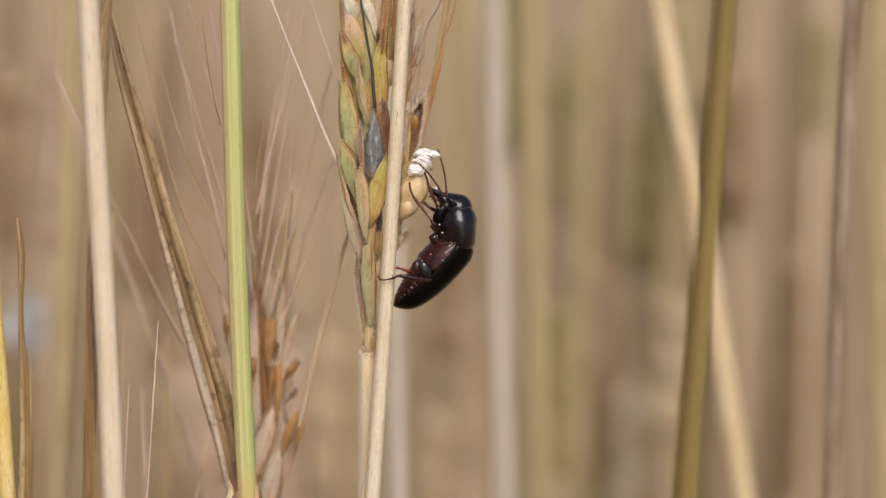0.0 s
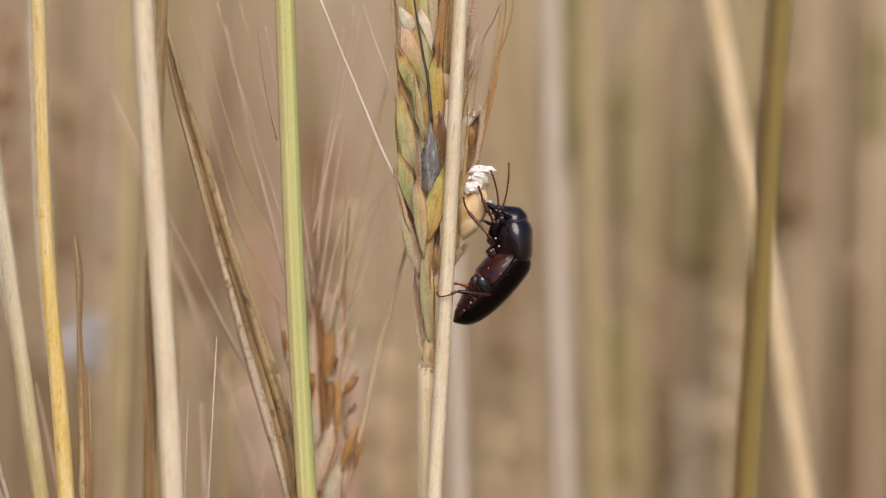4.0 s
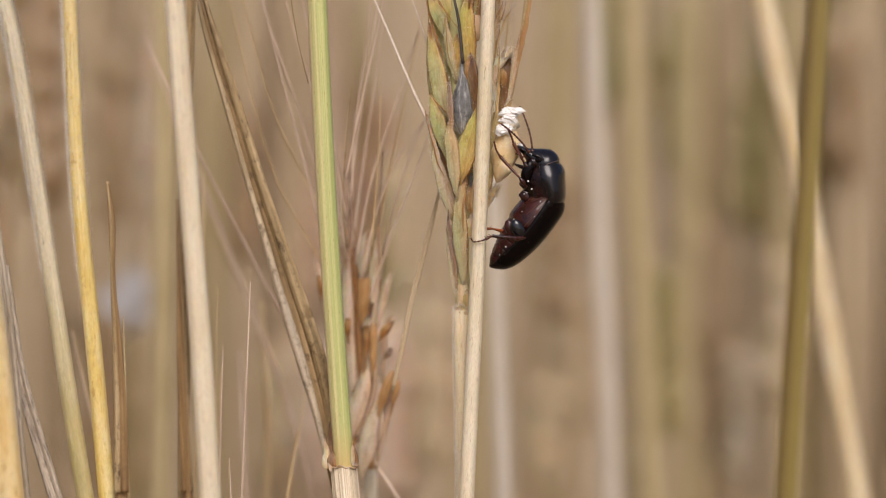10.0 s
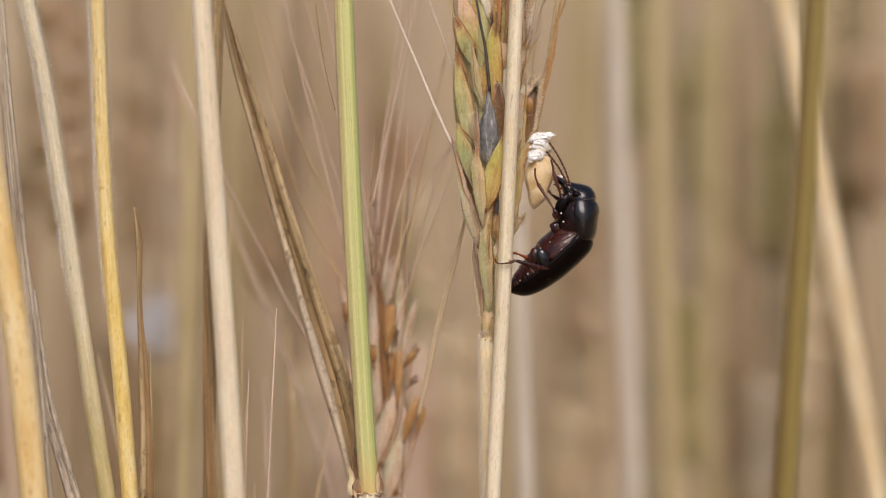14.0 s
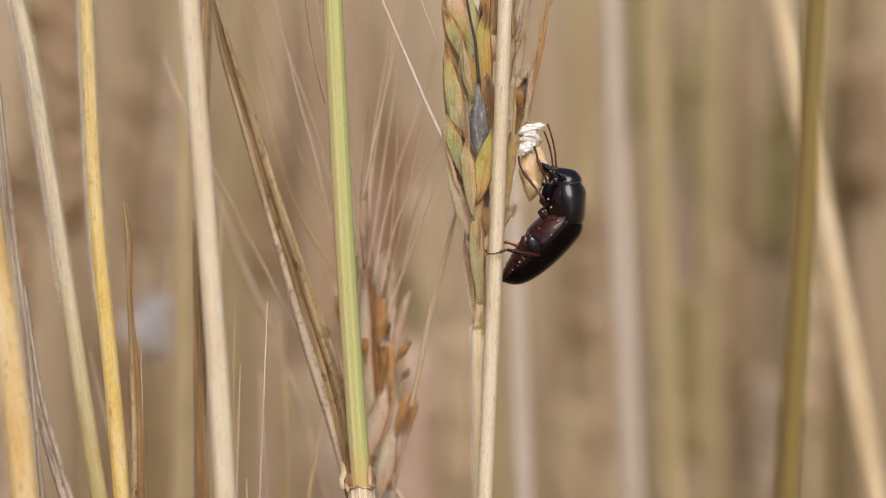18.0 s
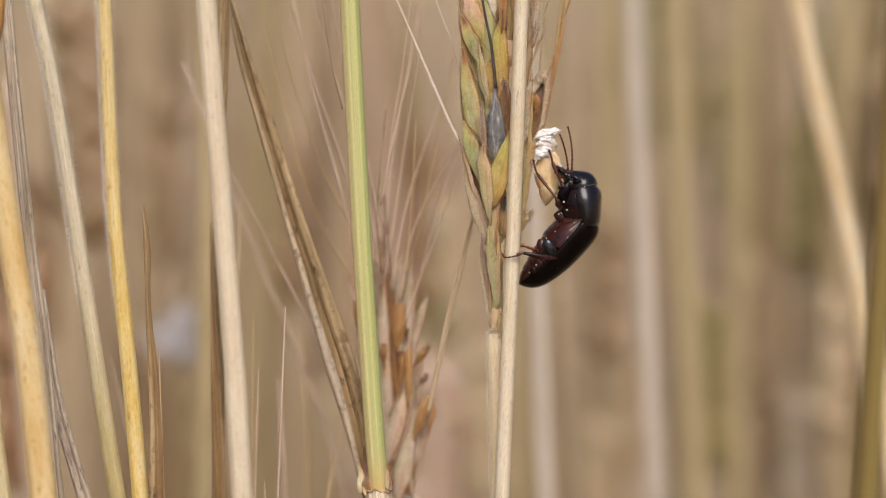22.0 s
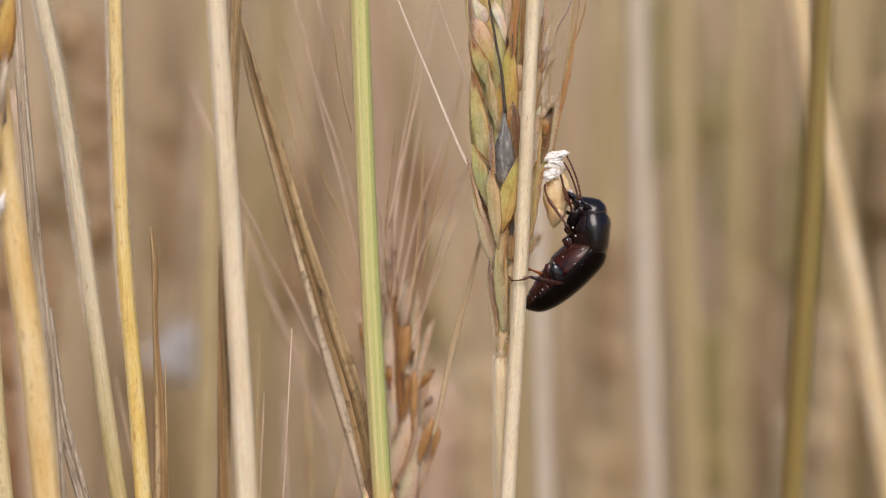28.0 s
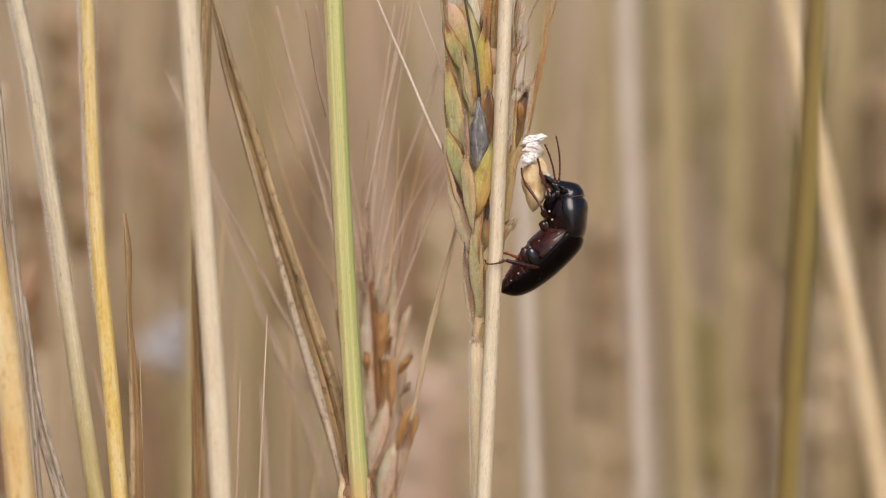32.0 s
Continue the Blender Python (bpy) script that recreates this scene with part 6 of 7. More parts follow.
for pts, w_, m_ in (
    ([(-6.65, 15, -8.04), (-6.52, 15, -6.52), (-6.4, 15, -4.74), (-6.4, 15, -2.97)], (5, 19, 22, 20), GRAIN),
    ([(-5.57, 15, -14.13), (-5.45, 15, -11.59), (-5.38, 15, -9.69), (-5.38, 15, -8.04)], (4, 12, 13, 10), GRAIN),
    ([(-6.47, 15.4, -13.65), (-6.34, 15.4, -11.61), (-6.15, 15.4, -9.71), (-6.21, 15.4, -8.31)], (3, 9, 12, 10), HUSK_RUST),
    ([(-4.81, 15, -18.06), (-4.43, 15, -16.54), (-3.8, 15, -14.77), (-3.29, 15, -13.37)], (5, 17, 17, 8), GRAIN),
    ([(-3.35, 15.4, -17.59), (-3.04, 15.4, -16.38), (-2.78, 15.4, -14.92), (-2.78, 15.4, -14.28)], (3, 9, 10, 5), GRAIN),
    ([(-8.24, 15, -9.56), (-8.3, 15, -8.55), (-8.24, 15, -7.41)], (5, 13, 10), HUSK_RUST),
    ([(-4.69, 15.4, -9.71), (-4.05, 15.4, -8.82), (-3.1, 15.4, -7.74)], (6, 15, 5), HUSK_RUST),
    ([(-4.12, 15.4, -11.87), (-3.73, 15.4, -11.36), (-3.42, 15.4, -10.85)], (5, 12, 6), HUSK_MAUVE),
    ([(-11.29, 15.4, -5.01), (-11.36, 15.4, -3.99), (-11.48, 15.4, -2.59)], (5, 11, 6), HUSK_RUST),
    ([(-5.7, 15, -7.15), (-5.64, 15, -6.39), (-5.51, 15, -5.63)], (3, 7, 4), HUSK_BROWN),
    ([(-8.37, 15.4, -23.18), (-7.74, 15.4, -21.46), (-7.36, 15.4, -20.51)], (5, 9, 4), HUSK_RUST),
):
    blade(m_, pts, w_, "grain", "orange-brown ripe grain", flat=0.7, conv=on_rear, parent=rear)
for pts in ([(-7.73, 15.2, -15.67), (-6.84, 15.2, -13.51), (-6.34, 15.2, -10.97), (-6.97, 15.2, -8.18)], [(-7.73, 15.2, -20.87), (-6.34, 15.2, -17.95), (-5.51, 15.2, -14.9), (-5.64, 15.2, -13.51)], [(-5.07, 15.2, -24.3), (-4.81, 15.2, -19.22), (-4.18, 15.2, -15.41)], [(-7.48, 15.2, -2.72), (-7.35, 15.2, 0.46), (-7.61, 15.2, 3.63), (-8.11, 15.2, 9.35)], [(-4.56, 15.2, -3.99), (-4.69, 15.2, -0.18), (-4.56, 15.2, 4.9), (-4.18, 15.2, 11.25)], [(-8.62, 15.2, -1.45), (-7.99, 15.2, 2.36), (-8.11, 15.2, 6.17)]):
    part("vein", on_rear(bristle(pts, 0.22, 0.12, 16)), HUSK_MAUVE, rear, "thin brown vein")

part("leaning_awn", on_rear(loft([(*p, w, w * 0.7) for p, w in zip([(-3.27, 9, -15.27), (-2.34, 9, -11.3), (-1.03, 9, -5.09), (0.58, 9, 1.12), (2.32, 9, 7.83)], (0.16, 0.28, 0.32, 0.3, 0.12))], groove(), n=30)), SHADED, rear, "broad tan awn leaning outward")
for pts in ([(-8.38, 16, 2.36), (-6.79, 16, 15.1), (-4.88, 16, 26.56), (-3.8, 16, 34.2)], [(-7.79, 18, 0.44), (-5.54, 18, 16.47), (-3.17, 18, 33.14)], [(-7.41, 15, -1.44), (-5.19, 15, 9.34), (-1.38, 15, 20.76), (0.52, 15, 27.74)], [(-8.36, 15, 0.46), (-10.9, 15, 13.78), (-14.07, 15, 24.57), (-16.61, 15, 34.08)], [(-9.02, 16, -0.18), (-13.48, 16, 15.1), (-17.62, 16, 27.83), (-19.21, 16, 34.2)], [(-8.34, 14, -0.8), (-10.24, 14, 11.21), (-11.5, 14, 22.59), (-12.26, 14, 33.97)], [(-8.77, 19, 0.43), (-15.85, 19, 13.95), (-20.67, 19, 30.67)], [(-10.41, 20, -2.8), (-16.86, 20, 9.47), (-22.67, 20, 33.36)], [(-5.8, 13, -5.2), (-2.65, 13, 3.62), (1, 13, 13.07)]):
    part("awn", on_rear(bristle(pts, 0.28, 0.14, 20)), rnd.choice((AWN, ROSE_AWN, ROSE_AWN)), rear)

for pts, w0, w1, m_ in (
    ([(-8.3, 12, 3.59), (-9.43, 12, 11.12), (-11.44, 12, 19.91), (-13.64, 12, 31.21)], 0.29, 0.14, ROSE_AWN),
    ([(-11.54, 15, 3.6), (-13.31, 15, 11.22), (-15.66, 15, 20.1), (-18.2, 15, 31.52)], 0.32, 0.18, ROSE_AWN),
    ([(-12.17, 6, 18.3), (-13.33, 6, 23.22), (-14.32, 6, 29.97)], 0.16, 0.12, DEAD),
    ([(-8.26, 10, 7.94), (-6.89, 10, 14.8), (-5.14, 10, 22.28), (-3.4, 10, 31)], 0.24, 0.14, ROSE_AWN),
    ([(-7.75, 16, 4.88), (-7.37, 16, 13.8), (-5.97, 16, 23.35), (-5.07, 16, 31.62)], 0.3, 0.17, ROSE_AWN),
    ([(-5.22, 18, 0.41), (-3.43, 18, 9.39), (-1.37, 18, 19.01), (0.23, 18, 26.7)], 0.29, 0.14, AWN),
    ([(-4.27, 20, -0.25), (-2.01, 20, 8.79), (0.89, 20, 15.9), (3.15, 20, 20.42)], 0.29, 0.17, ROSE_AWN),
    ([(-6.45, 14, -2.72), (-4.87, 14, 4.86), (-2.02, 14, 11.18), (1.14, 14, 15.61)], 0.24, 0.14, ROSE_AWN),
    ([(-5.48, 12, 0.45), (-5.04, 12, 6.1), (-4.66, 12, 11.12), (-4.41, 12, 17.4)], 0.22, 0.1, AWN),
    ([(-8.3, 12, 0.45), (-8.68, 12, 6.1), (-8.3, 12, 12.38), (-7.67, 12, 18.65)], 0.24, 0.1, DEAD),
):
    part("awn", on_rear(bristle(pts, w0, w1, 20)), m_, rear, "slender rosy awn")

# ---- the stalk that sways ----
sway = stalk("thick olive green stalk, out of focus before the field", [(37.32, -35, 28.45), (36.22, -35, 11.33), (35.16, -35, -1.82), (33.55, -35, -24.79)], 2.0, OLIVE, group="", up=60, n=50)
SWAY_FOOT = sway.location.copy()

# ---- stalks farther back ----
B_ = "stalks in the field behind"
stalk("leaning cream straw stalk behind the ear", [(44.15, 62, 37.9), (46.82, 62, 23.84), (49.7, 62, 10.52), (52.74, 62, -6.51), (57.11, 62, -31.67)], 2.9, STEM_TAN, B_)
stalk("weathered brown straw stalk, greyish on one flank", [(61.2, 22, 37.45), (60.57, 22, 24.84), (60.06, 22, 8.27), (59.69, 22, -8.28), (59.26, 22, -24.81)], 2.2, WEATHER, B_)
stalk("greyish pink pale field stalk", [(25.11, 97, 41.69), (25.77, 97, 17.94), (26.75, 97, -7.44), (27.73, 97, -35.28)], 2.9, ASH_PALE, B_)
stalk("pale grey stalk low behind the ear", [(9.99, 75, 13.15), (10.53, 75, -6.86), (11.29, 75, -33.01)], 2.4, ASH_PALE, B_, up=80)
stalk("olive yellow blurred field stalk", [(32.94, 120, 44.17), (33.82, 120, 5.87), (35.73, 120, -37.66)], 4.0, GOLDEN, B_)
stalk("tan blurred straw stalk in the field", [(82.3, 100, 47.02), (83.17, 100, 10.09), (84.12, 100, -31.83)], 3.6, GOLDEN, B_)
stalk("tan blurred straw stalk in the field", [(-34.41, 75, 39.31), (-34.56, 75, 5.45), (-35.33, 75, -33.01)], 2.8, GOLDEN, B_)

stalk("pale straw blurred low behind an ear", [(-13.33, 250, -11.54), (-12.87, 250, -27.82), (-12.4, 250, -51.08)], 8.0, HAZE, B_, up=4)
stalk("pale straw blurred low behind an ear", [(-1.69, 260, -16.55), (-1.45, 260, -30.77), (-0.98, 260, -52.11)], 9.0, HAZE, B_, up=4)
stalk("rosy brown blurred stalk low down", [(-57.02, 55, 6.72), (-56.15, 55, -12.12), (-54.84, 55, -30.95)], 2.6, ROSY, B_, up=20)
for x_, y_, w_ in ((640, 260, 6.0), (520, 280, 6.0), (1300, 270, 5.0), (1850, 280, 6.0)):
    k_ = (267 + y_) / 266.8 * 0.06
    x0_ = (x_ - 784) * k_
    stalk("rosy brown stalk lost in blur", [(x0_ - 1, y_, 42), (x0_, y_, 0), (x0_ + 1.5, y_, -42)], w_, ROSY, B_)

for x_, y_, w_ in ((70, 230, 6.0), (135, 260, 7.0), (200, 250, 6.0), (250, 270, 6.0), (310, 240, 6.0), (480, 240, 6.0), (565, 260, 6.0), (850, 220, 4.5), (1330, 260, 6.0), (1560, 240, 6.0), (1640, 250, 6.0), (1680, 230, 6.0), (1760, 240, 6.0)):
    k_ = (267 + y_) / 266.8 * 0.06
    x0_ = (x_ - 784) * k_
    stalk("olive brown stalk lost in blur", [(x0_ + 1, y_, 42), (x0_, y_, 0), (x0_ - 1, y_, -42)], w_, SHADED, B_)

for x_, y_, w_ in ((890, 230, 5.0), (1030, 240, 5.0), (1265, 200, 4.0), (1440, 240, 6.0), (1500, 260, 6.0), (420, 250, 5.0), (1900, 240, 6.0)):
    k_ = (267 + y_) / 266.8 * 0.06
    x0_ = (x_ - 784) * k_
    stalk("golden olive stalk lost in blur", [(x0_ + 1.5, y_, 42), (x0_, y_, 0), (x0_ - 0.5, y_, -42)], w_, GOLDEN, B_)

# ears lost in blur
def far_ear(label, at, length, width, tilt, material, seed):
    """An ear on its stalk deep in the field: scales set left and right of a thin axis."""
    r = random.Random(seed)
    foot = (at[0], at[1], -700)
    t = thing("grain_ear", label, "grain ear", "ears in the field behind", foot)
    lean = math.tan(radians(tilt))
    low, top = at[2] - length * 0.5, at[2] + length * 0.5
    on = lambda z: Vector(((z - low) * lean, 0, z + 700))
    part("stem", loft([(0, 0, -2, 1.0), (0, 0, low + 500, 0.9), (*on(low), 0.8), (*on(top), 0.4)], circle(7), n=14), FIELD, t)
    for k in range(10):
        z = low + length * 0.08 * k
        sd = -1 if k % 2 else 1
        b = on(z)
        e = on(z + length * 0.3) + Vector((sd * width * r.uniform(0.25, 0.5), r.uniform(-2, 2), 0))
        part("scale", husk(b, e, width * r.uniform(0.75, 0.95), width * 0.5, 0.3, n=9), material, t)
    return t


far_ear("pale ashen ear lost in blur", (70.62, 304.5, -6.6), 32.4, 11.3, 3, FAR_ASH, 1)
far_ear("dark brown withered ear lost in blur", (59.45, 253.8, -25.73), 33.4, 9.9, -4, FAR_DARK, 2)
far_ear("dark brown withered ear lost in blur", (26.39, 223.3, 1.28), 31.5, 7.5, 2, FAR_BROWN, 3)
far_ear("olive ear lost in blur", (43.67, 172.6, -17.4), 32.7, 4.5, -2, FAR_OLIVE, 4)
far_ear("pale tan ear lost in blur", (68.02, 203, -15.6), 27.9, 6.7, 4, FAR_TAN, 5)
far_ear("dark brown withered ear lost in blur", (83.27, 233.5, 27.15), 32.3, 7.1, -3, FAR_BROWN, 6)
far_ear("pale tan ear lost in blur", (24.74, 223.3, -36.23), 21.8, 7, 3, FAR_TAN, 7)
far_ear("rosy brown ear lost in blur", (-24.8, 274.1, 31.6), 34.8, 11.6, 3, FAR_ROSE, 8)
far_ear("rosy brown ear lost in blur", (-12.63, 274.1, 23.09), 29.5, 11.6, -5, FAR_ROSE, 9)
far_ear("rosy brown ear lost in blur", (-22.43, 262, 2.66), 30, 9.5, -3, FAR_ROSE, 70)
far_ear("rosy brown ear lost in blur", (-14.85, 269, 6.46), 30, 9.5, 4, FAR_ROSE, 71)
far_ear("rosy brown ear lost in blur", (-8.84, 276, 20.12), 30, 8.5, -2, FAR_ROSE, 72)
far_ear("rosy brown ear lost in blur", (-24.96, 283, 27.05), 32, 9.5, 2, FAR_ROSE, 73)
far_ear("pinkish pale ear lost in blur", (-41.8, 132, 20.31), 32.6, 4.1, 1, FAR_PINK, 10)
far_ear("dark brown withered ear lost in blur", (-57.64, 192.9, -26.59), 37.6, 7.6, -2, FAR_BROWN, 11)
far_ear("dark brown withered ear lost in blur", (-51.45, 213.2, -32.19), 33.2, 7.9, 2, FAR_BROWN, 12)
far_ear("reddish brown ear lost in blur", (-62.1, 81.2, -10.18), 36.2, 6.5, 2, FAR_RED, 13)
far_ear("dark brown withered ear lost in blur", (-32.44, 203, 14.01), 34.9, 6.2, 1, FAR_BROWN, 14)
far_ear("pale tan ear lost in blur", (-2.3, 192.9, 3.4), 27.3, 5.4, -3, FAR_TAN, 15)
far_ear("pale tan ear lost in blur", (2.64, 172.6, -23.34), 30.4, 5.9, 2, FAR_TAN, 16)
far_ear("dark brown withered ear lost in blur", (-57.92, 213.2, 22.91), 35.6, 6.8, -1, FAR_BROWN, 17)
far_ear("pale tan ear lost in blur", (32.05, 233.5, -21.26), 29.7, 5.9, -2, FAR_TAN, 18)
far_ear("pale tan ear lost in blur", (35.9, 152.3, -27.83), 27, 4, 1, FAR_TAN, 19)
far_ear("olive ear lost in blur", (69.76, 253.8, 18.79), 33.4, 7.4, 2, FAR_OLIVE, 20)
far_ear("pale tan ear lost in blur", (-27.1, 223.3, -32.92), 29.1, 8.2, 3, FAR_TAN, 21)
far_ear("dark brown withered ear lost in blur", (53.32, 213.2, -7.5), 22.6, 6.3, -3, FAR_DARK, 22)
far_ear("dark brown withered ear lost in blur", (85.98, 182.7, -15.6), 46.7, 4.7, 1, FAR_DARK, 23)
far_ear("dark brown withered ear lost in blur", (84.36, 223.3, 28.45), 31.5, 6.5, -2, FAR_BROWN, 24)
far_ear("olive ear lost in blur", (94.86, 203, 40.56), 23.2, 4.5, 2, FAR_OLIVE, 25)
far_ear("dark brown withered ear lost in blur", (115.01, 203, -9.69), 34.9, 6.7, -2, FAR_BROWN, 26)
far_ear("pale tan ear lost in blur", (104.7, 192.9, 9.44), 41, 5.4, 2, FAR_TAN, 27)
far_ear("olive ear lost in blur", (112.45, 213.2, 36.18), 26.2, 5.7, -2, FAR_OLIVE, 28)
far_ear("olive ear lost in blur", (42.51, 233.5, 44.43), 40.9, 9.5, -2, FAR_OLIVE, 60)
far_ear("olive ear lost in blur", (54.05, 243.6, 31.55), 37.8, 8.5, 2, FAR_OLIVE, 61)
far_ear("olive ear lost in blur", (73.95, 253.8, 36.08), 46.4, 8.5, 1, FAR_OLIVE, 62)
far_ear("pale tan ear lost in blur", (57.13, 243.6, -5.83), 32.8, 7.1, -3, FAR_TAN, 63)
far_ear("brown withered ear lost in blur", (-64.08, 152.3, 28.77), 43.5, 9.9, 1, FAR_BROWN, 70)
far_ear("brown withered ear lost in blur", (-72.34, 162.4, 6.23), 31.9, 6.1, -2, FAR_BROWN, 71)
far_ear("pinkish pale ear lost in blur", (-7.27, 174, -27.4), 32.7, 12.4, 2, FAR_PINK, 80)
far_ear("pinkish pale ear lost in blur", (-17.63, 203, -31.47), 30.2, 9.9, -2, FAR_PINK, 81)
far_ear("pale ashen ear lost in blur", (62.56, 217.5, -32.51), 26.3, 6.8, 2, FAR_ASH, 82)
far_ear("pale tan ear lost in blur", (17.93, 246.5, 18.55), 27.9, 6, -2, FAR_TAN, 83)

# white seed head far behind
fl_at = np.array((-47.2, 150.0, -702.6))
fl = thing("white_flower", "blurred white flower head on a thin stem", "flower", foot=fl_at)
part("stem", loft([(0, 0, -2, 0.8), (2, 0, 350, 0.7), (0, 0, 694, 0.5)], circle(8), n=16), OLIVE, fl)
for k_ in range(30):
    s_ = random.Random(70 + k_)
    a_ = k_ * 2.4
    part("floret", rough_ball((math.cos(a_) * s_.uniform(0.5, 5.4), s_.uniform(-2, 2), 694.5 + math.sin(a_) * s_.uniform(0.5, 4.4)), s_.uniform(1.2, 1.9), k_, 7, 0.3), FLUFF, fl, "small white floret")



# ---- the field ----
def field():
    rnd = random.Random(5)
    kinds = []
    for k in range(8):
        bow = rnd.uniform(-35, 35)
        rows = [(0, 0, -4, 1.5), (bow * 0.2, 0, 300, 1.4), (bow * 0.6, 0, 650, 1.25), (bow * 1.2, 0, 950, 0.9)]
        kinds.append((rows, bow))
    mats = [FIELD, FIELD, FIELD, STRAW, OLIVE, GREYED, PALE]
    meshes = []
    for k, (rows, bow) in enumerate(kinds):
        for m_ in mats:
            meshes.append(mesh_of("straw_stalk", loft(rows, circle(9), n=16), m_))
    for i in range(150):
        y = 260 + 500 * rnd.random() ** 1.2
        half = (y + 267) * 0.23 + 20
        x = rnd.uniform(-half, half)
        ob = new("straw_stalk", rnd.choice(meshes))
        s = rnd.uniform(0.8, 1.5)
        ob.matrix_basis = Matrix.Translation((x / 1000, y / 1000, 0)) @ Matrix.Rotation(rnd.uniform(0, 6.28), 4, "Z") @ Matrix.Diagonal((s, s, rnd.uniform(0.9, 1.1), 1))
        tagged(ob, "ripe tan straw stalk out of focus in the field", "stalk", "field stalks")
    g = Geo()
    for i in range(5200):
        a, r = rnd.uniform(0, 6.283), 0.6 + 3.0 * math.sqrt(rnd.random())
        x, y = r * math.sin(a), r * math.cos(a)
        if y < -0.1 and abs(x) < 0.6 + 0.1 * abs(y):
            continue
        z = rnd.uniform(0.66, 0.8) + 0.06 * r
        w = rnd.uniform(0.0012, 0.0022)
        dx, dy = rnd.uniform(-0.06, 0.06), rnd.uniform(-0.06, 0.06)
        k = len(g.v)
        for f, fat in ((0, 1.0), (0.5, 0.9), (0.9, 0.75), (0.93, 2.2), (1.02, 2.6), (1.1, 0.5)):
            c = Vector((x + dx * f * f, y + dy * f * f, z * f - 0.003)) * 1000
            for j in range(4):
                an = 1.57 * j
                g.v.append(c + Vector((math.cos(an) * w * fat * 1000, math.sin(an) * w * fat * 1000, 0)))
                g.uv.append((j * 1.5, f * 800 + i * 13.7))
        for q in range(5):
            for j in range(4):
                b = k + q * 4
                g.f.append((b + j, b + (j + 1) % 4, b + 4 + (j + 1) % 4, b + 4 + j))
    ob = new("grain_field", mesh_of("grain_field", g, FIELD, True))
    tagged(ob, "dense ripe tan grain field", "field", kind="stuff")


field()


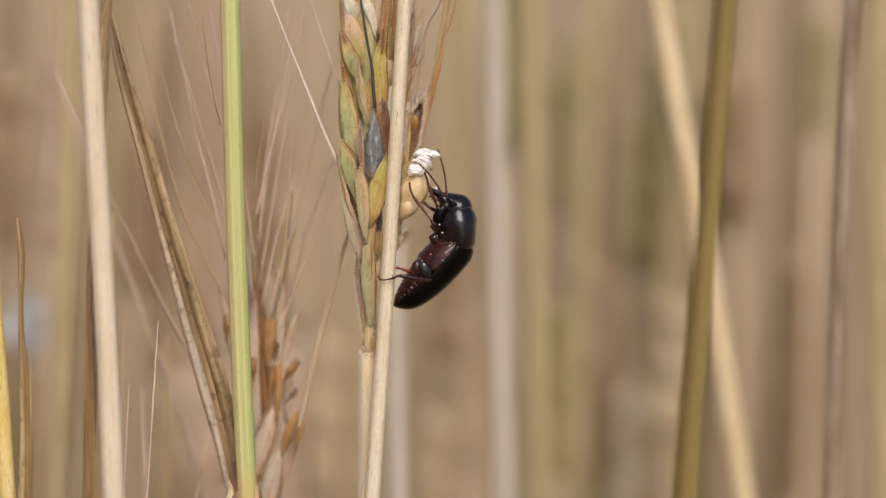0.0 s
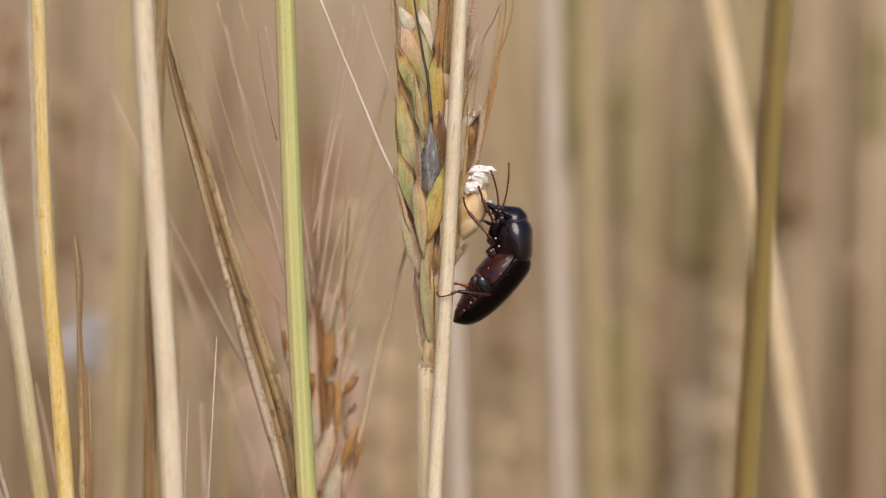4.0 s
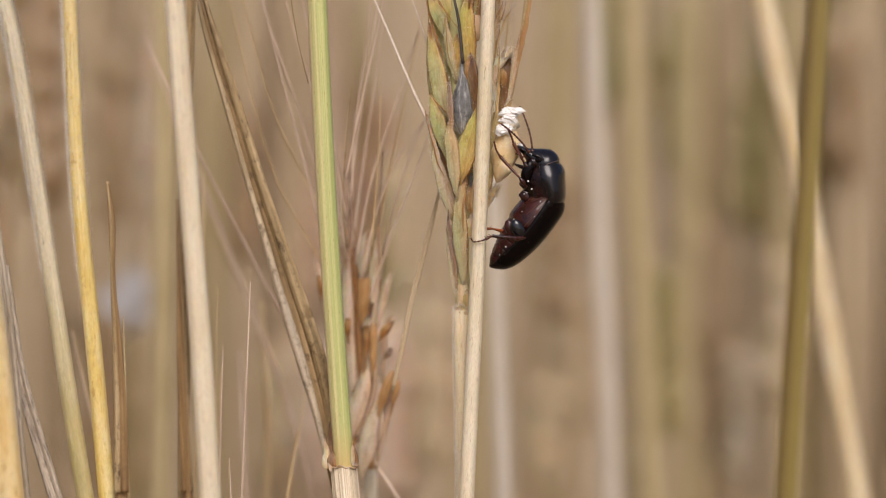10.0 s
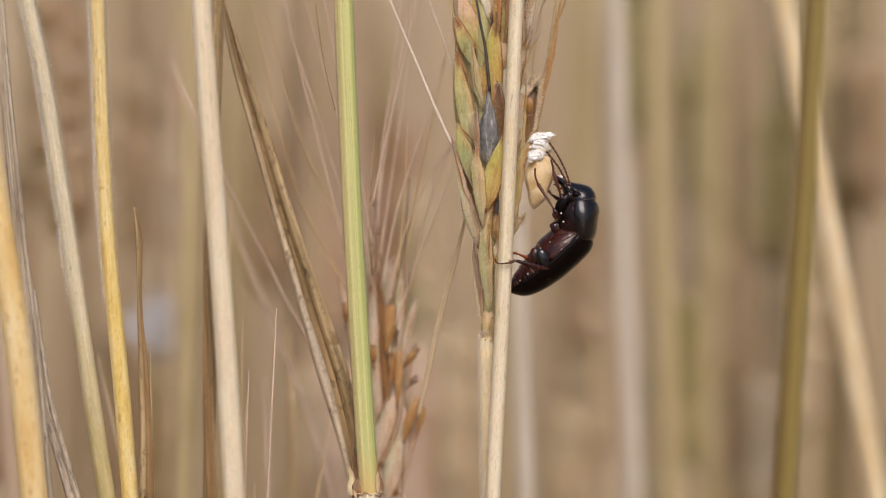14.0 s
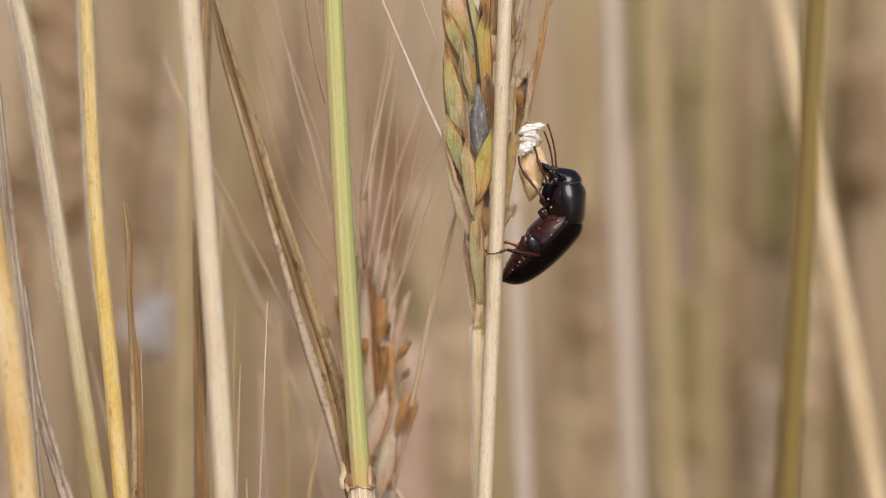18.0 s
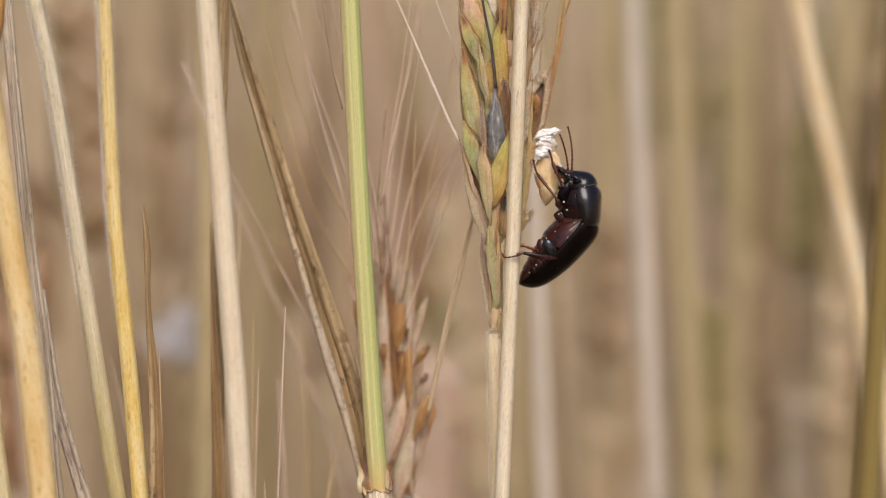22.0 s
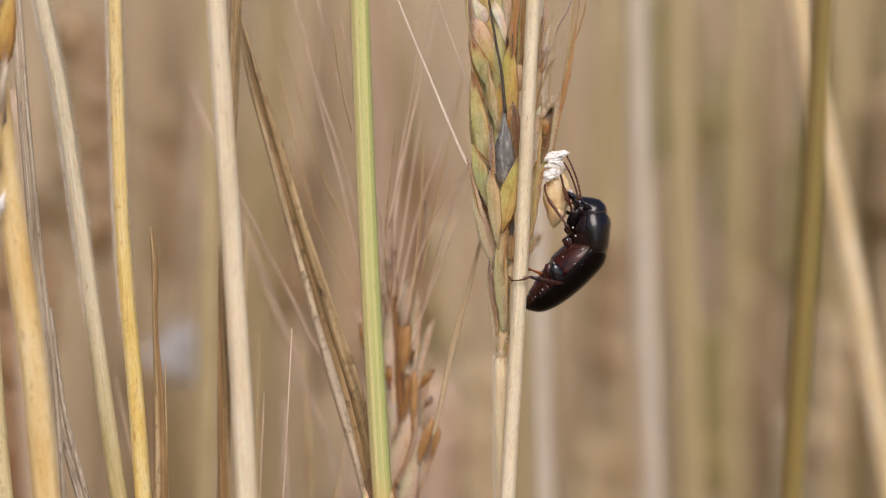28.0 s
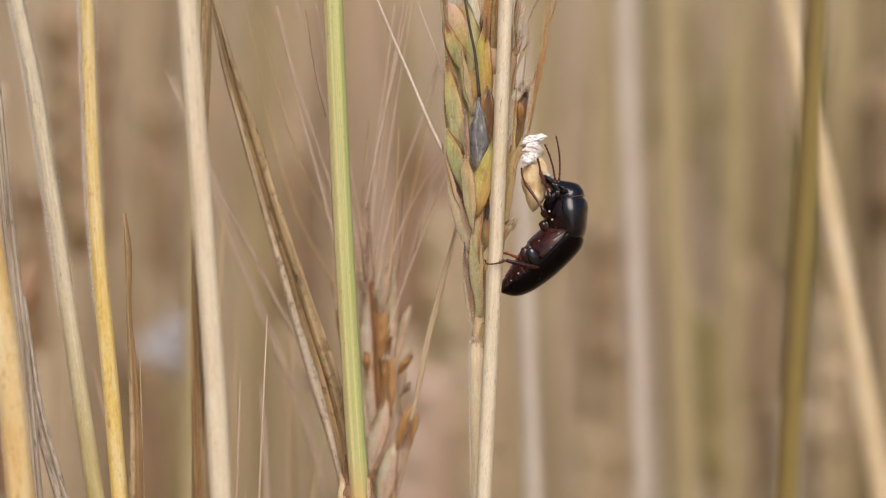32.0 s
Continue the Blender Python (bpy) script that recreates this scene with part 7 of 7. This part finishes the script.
def motions():
    walk(sway, [(t, Matrix.Translation(SWAY_FOOT) @ m) for t, m in (
        (0.0, pose(0.00034, 0, 0, 0, -0.138, 0)),
        (0.5, pose(0.00130, 0, 0, 0, -0.524, 0)),
        (1.0, pose(0.00063, 0, 0, 0, -0.254, 0)),
        (1.5, pose(0.00048, 0, 0, 0, -0.193, 0)),
        (2.0, pose(0.00104, 0, 0, 0, -0.420, 0)),
        (2.5, pose(0.00098, 0, 0, 0, -0.396, 0)),
        (3.0, pose(0.00081, 0, 0, 0, -0.328, 0)),
        (3.5, pose(0.00080, 0, 0, 0, -0.325, 0)),
        (5.5, pose(-0.00146, 0, 0, 0, 0.590, 0)),
        (6.0, pose(0.00019, 0, 0, 0, -0.078, 0)),
        (6.5, pose(0.00042, 0, 0, 0, -0.170, 0)),
        (7.0, pose(-0.00020, 0, 0, 0, 0.083, 0)),
        (7.5, pose(-0.00024, 0, 0, 0, 0.097, 0)),
        (8.0, pose(-0.00057, 0, 0, 0, 0.228, 0)),
        (8.5, pose(-0.00048, 0, 0, 0, 0.193, 0)),
        (9.0, pose(-0.00003, 0, 0, 0, 0.011, 0)),
        (9.5, pose(-0.00011, 0, 0, 0, 0.043, 0)),
        (10.0, pose(0.00012, 0, 0, 0, -0.047, 0)),
        (10.5, pose(0.00076, 0, 0, 0, -0.305, 0)),
        (11.0, pose(0.00069, 0, 0, 0, -0.279, 0)),
        (11.5, pose(0.00037, 0, 0, 0, -0.151, 0)),
        (12.0, pose(0.00000, 0, 0, 0, -0.000, 0)),
        (12.5, pose(0.00045, 0, 0, 0, -0.183, 0)),
        (13.0, pose(0.00158, 0, 0, 0, -0.636, 0)),
        (13.5, pose(0.00111, 0, 0, 0, -0.447, 0)),
        (14.0, pose(0.00084, 0, 0, 0, -0.339, 0)),
        (14.5, pose(0.00093, 0, 0, 0, -0.373, 0)),
        (16.5, pose(0.00096, 0, 0, 0, -0.387, 0)),
        (17.0, pose(0.00092, 0, 0, 0, -0.371, 0)),
        (17.5, pose(0.00088, 0, 0, 0, -0.354, 0)),
        (18.0, pose(0.00052, 0, 0, 0, -0.209, 0)),
        (18.5, pose(0.00018, 0, 0, 0, -0.071, 0)),
        (19.0, pose(-0.00086, 0, 0, 0, 0.349, 0)),
        (19.5, pose(-0.00117, 0, 0, 0, 0.473, 0)),
        (20.0, pose(-0.00152, 0, 0, 0, 0.611, 0)),
        (20.5, pose(-0.00113, 0, 0, 0, 0.456, 0)),
        (21.0, pose(-0.00039, 0, 0, 0, 0.158, 0)),
        (21.5, pose(-0.00054, 0, 0, 0, 0.219, 0)),
        (22.0, pose(-0.00107, 0, 0, 0, 0.430, 0)),
        (22.5, pose(-0.00137, 0, 0, 0, 0.552, 0)),
        (23.0, pose(-0.00115, 0, 0, 0, 0.465, 0)),
        (23.5, pose(0.00045, 0, 0, 0, -0.181, 0)),
        (24.0, pose(0.00086, 0, 0, 0, -0.347, 0)),
        (24.5, pose(0.00010, 0, 0, 0, -0.039, 0)),
        (26.5, pose(-0.00106, 0, 0, 0, 0.426, 0)),
        (27.0, pose(0.00049, 0, 0, 0, -0.197, 0)),
        (27.5, pose(0.00084, 0, 0, 0, -0.338, 0)),
        (28.0, pose(0.00097, 0, 0, 0, -0.389, 0)),
        (28.5, pose(0.00093, 0, 0, 0, -0.376, 0)),
        (29.0, pose(0.00057, 0, 0, 0, -0.229, 0)),
        (29.5, pose(0.00087, 0, 0, 0, -0.352, 0)),
        (30.0, pose(0.00068, 0, 0, 0, -0.276, 0)),
        (30.5, pose(0.00065, 0, 0, 0, -0.264, 0)),
        (31.0, pose(0.00058, 0, 0, 0, -0.234, 0)),
        (31.5, pose(0.00055, 0, 0, 0, -0.223, 0)),
        (32.0, pose(0.00036, 0, 0, 0, -0.147, 0)),
    )])
    k0 = kernel.location.copy()
    walk(kernel, [(t, Matrix.Translation(k0 + Vector((dx * 0.001, 0, dz * 0.001))) @ pose(0, 0, 0, 0, a, 0)) for t, dx, dz, a in (
        (0.0, -0.3, 0.6, 7), (3.0, -0.2, 0.4, 5), (6.0, 0.8, -0.3, -6), (8.0, 0.3, 0.0, -2), (9.0, 0, 0, 0), (11.0, 0.6, 0, -5), (13.0, 1.0, 0.2, -6),
        (14.5, 1.4, 0.2, -9), (17.0, 1.7, 0.2, -12), (19.0, 1.9, 0.3, -13), (24.0, 1.6, 0.2, -12), (27.0, 1.75, 0.2, -12), (28.0, 1.7, 0.5, -12), (29.0, 2.1, 0.8, -12), (30.0, 2.2, 0.75, -13), (31.0, 2.1, 0.5, -13), (32.0, 2.1, 0.5, -13))])
    b0 = beetle.location.copy()
    walk(beetle, [(t, Matrix.Translation(b0 + Vector((dx * 0.001, 0, dz * 0.001))) @ pose(0, 0, 0, 0, a, 0)) for t, dx, dz, a in (
        (0.0, 0, 0, 2), (1.0, 0, 0, 1), (2.0, 0, 0, 0), (3.0, 0.05, 0, 0), (6.0, -0.4, 0, -1), (7.0, -0.2, 0, 0), (8.0, 0, 0, 0), (9.0, 0, 0, 0), (10.0, 0, -0.2, -2), (11.0, 0, -0.1, 1),
        (12.0, 0.05, 0, -1), (13.0, 0.2, -0.2, 0), (14.0, 0.15, -0.6, 8), (17.0, 0.1, -0.2, 5), (19.0, 0, 0.1, 3.5), (20.0, 0, 0.1, 4), (21.0, 0, 0.12, 4.3), (22.0, 0, 0.15, 3), (23.0, 0, 0.15, 4),
        (24.0, 0, 0.15, 4.4), (27.0, 0, 0.1, 4.5), (28.0, 0, 0.1, 5), (29.0, 0.1, 0.2, 7.5), (30.0, -0.05, 0.25, 6.2), (31.0, 0, 0.15, 5.8), (32.0, 0.1, 0.1, 5.8))])
    first = ((0, -10, -37), (1, -15, -45), (2, -12, -48), (3, -8, -30), (5.5, 38, 4), (6, 32, 4), (7, -3, -30), (8, -4, -40), (9, -11, -30), (10, -10, -40),
             (11, 35, -25), (12, -18, -50), (13, 17, -45), (14, -30, -38), (17, -24, -28), (18, -10, -14), (19, -25, -15), (20, -5, -14), (21, -3, -16), (22, -3, -12),
             (23, -5, -22), (24, -3, -15), (27, -3, -16), (28, -20, -24), (29, -20, -26), (30, -3, -15), (31, -20, -25), (32, -5, -18))
    for k, a_ in enumerate(antennae):
        p0 = a_.location.copy()
        walk(a_, [(r[0], Matrix.Translation(p0) @ pose(0, 0, 0, (-12, 8)[k], r[1 + k] + 10, 0)) for r in first])


motions()
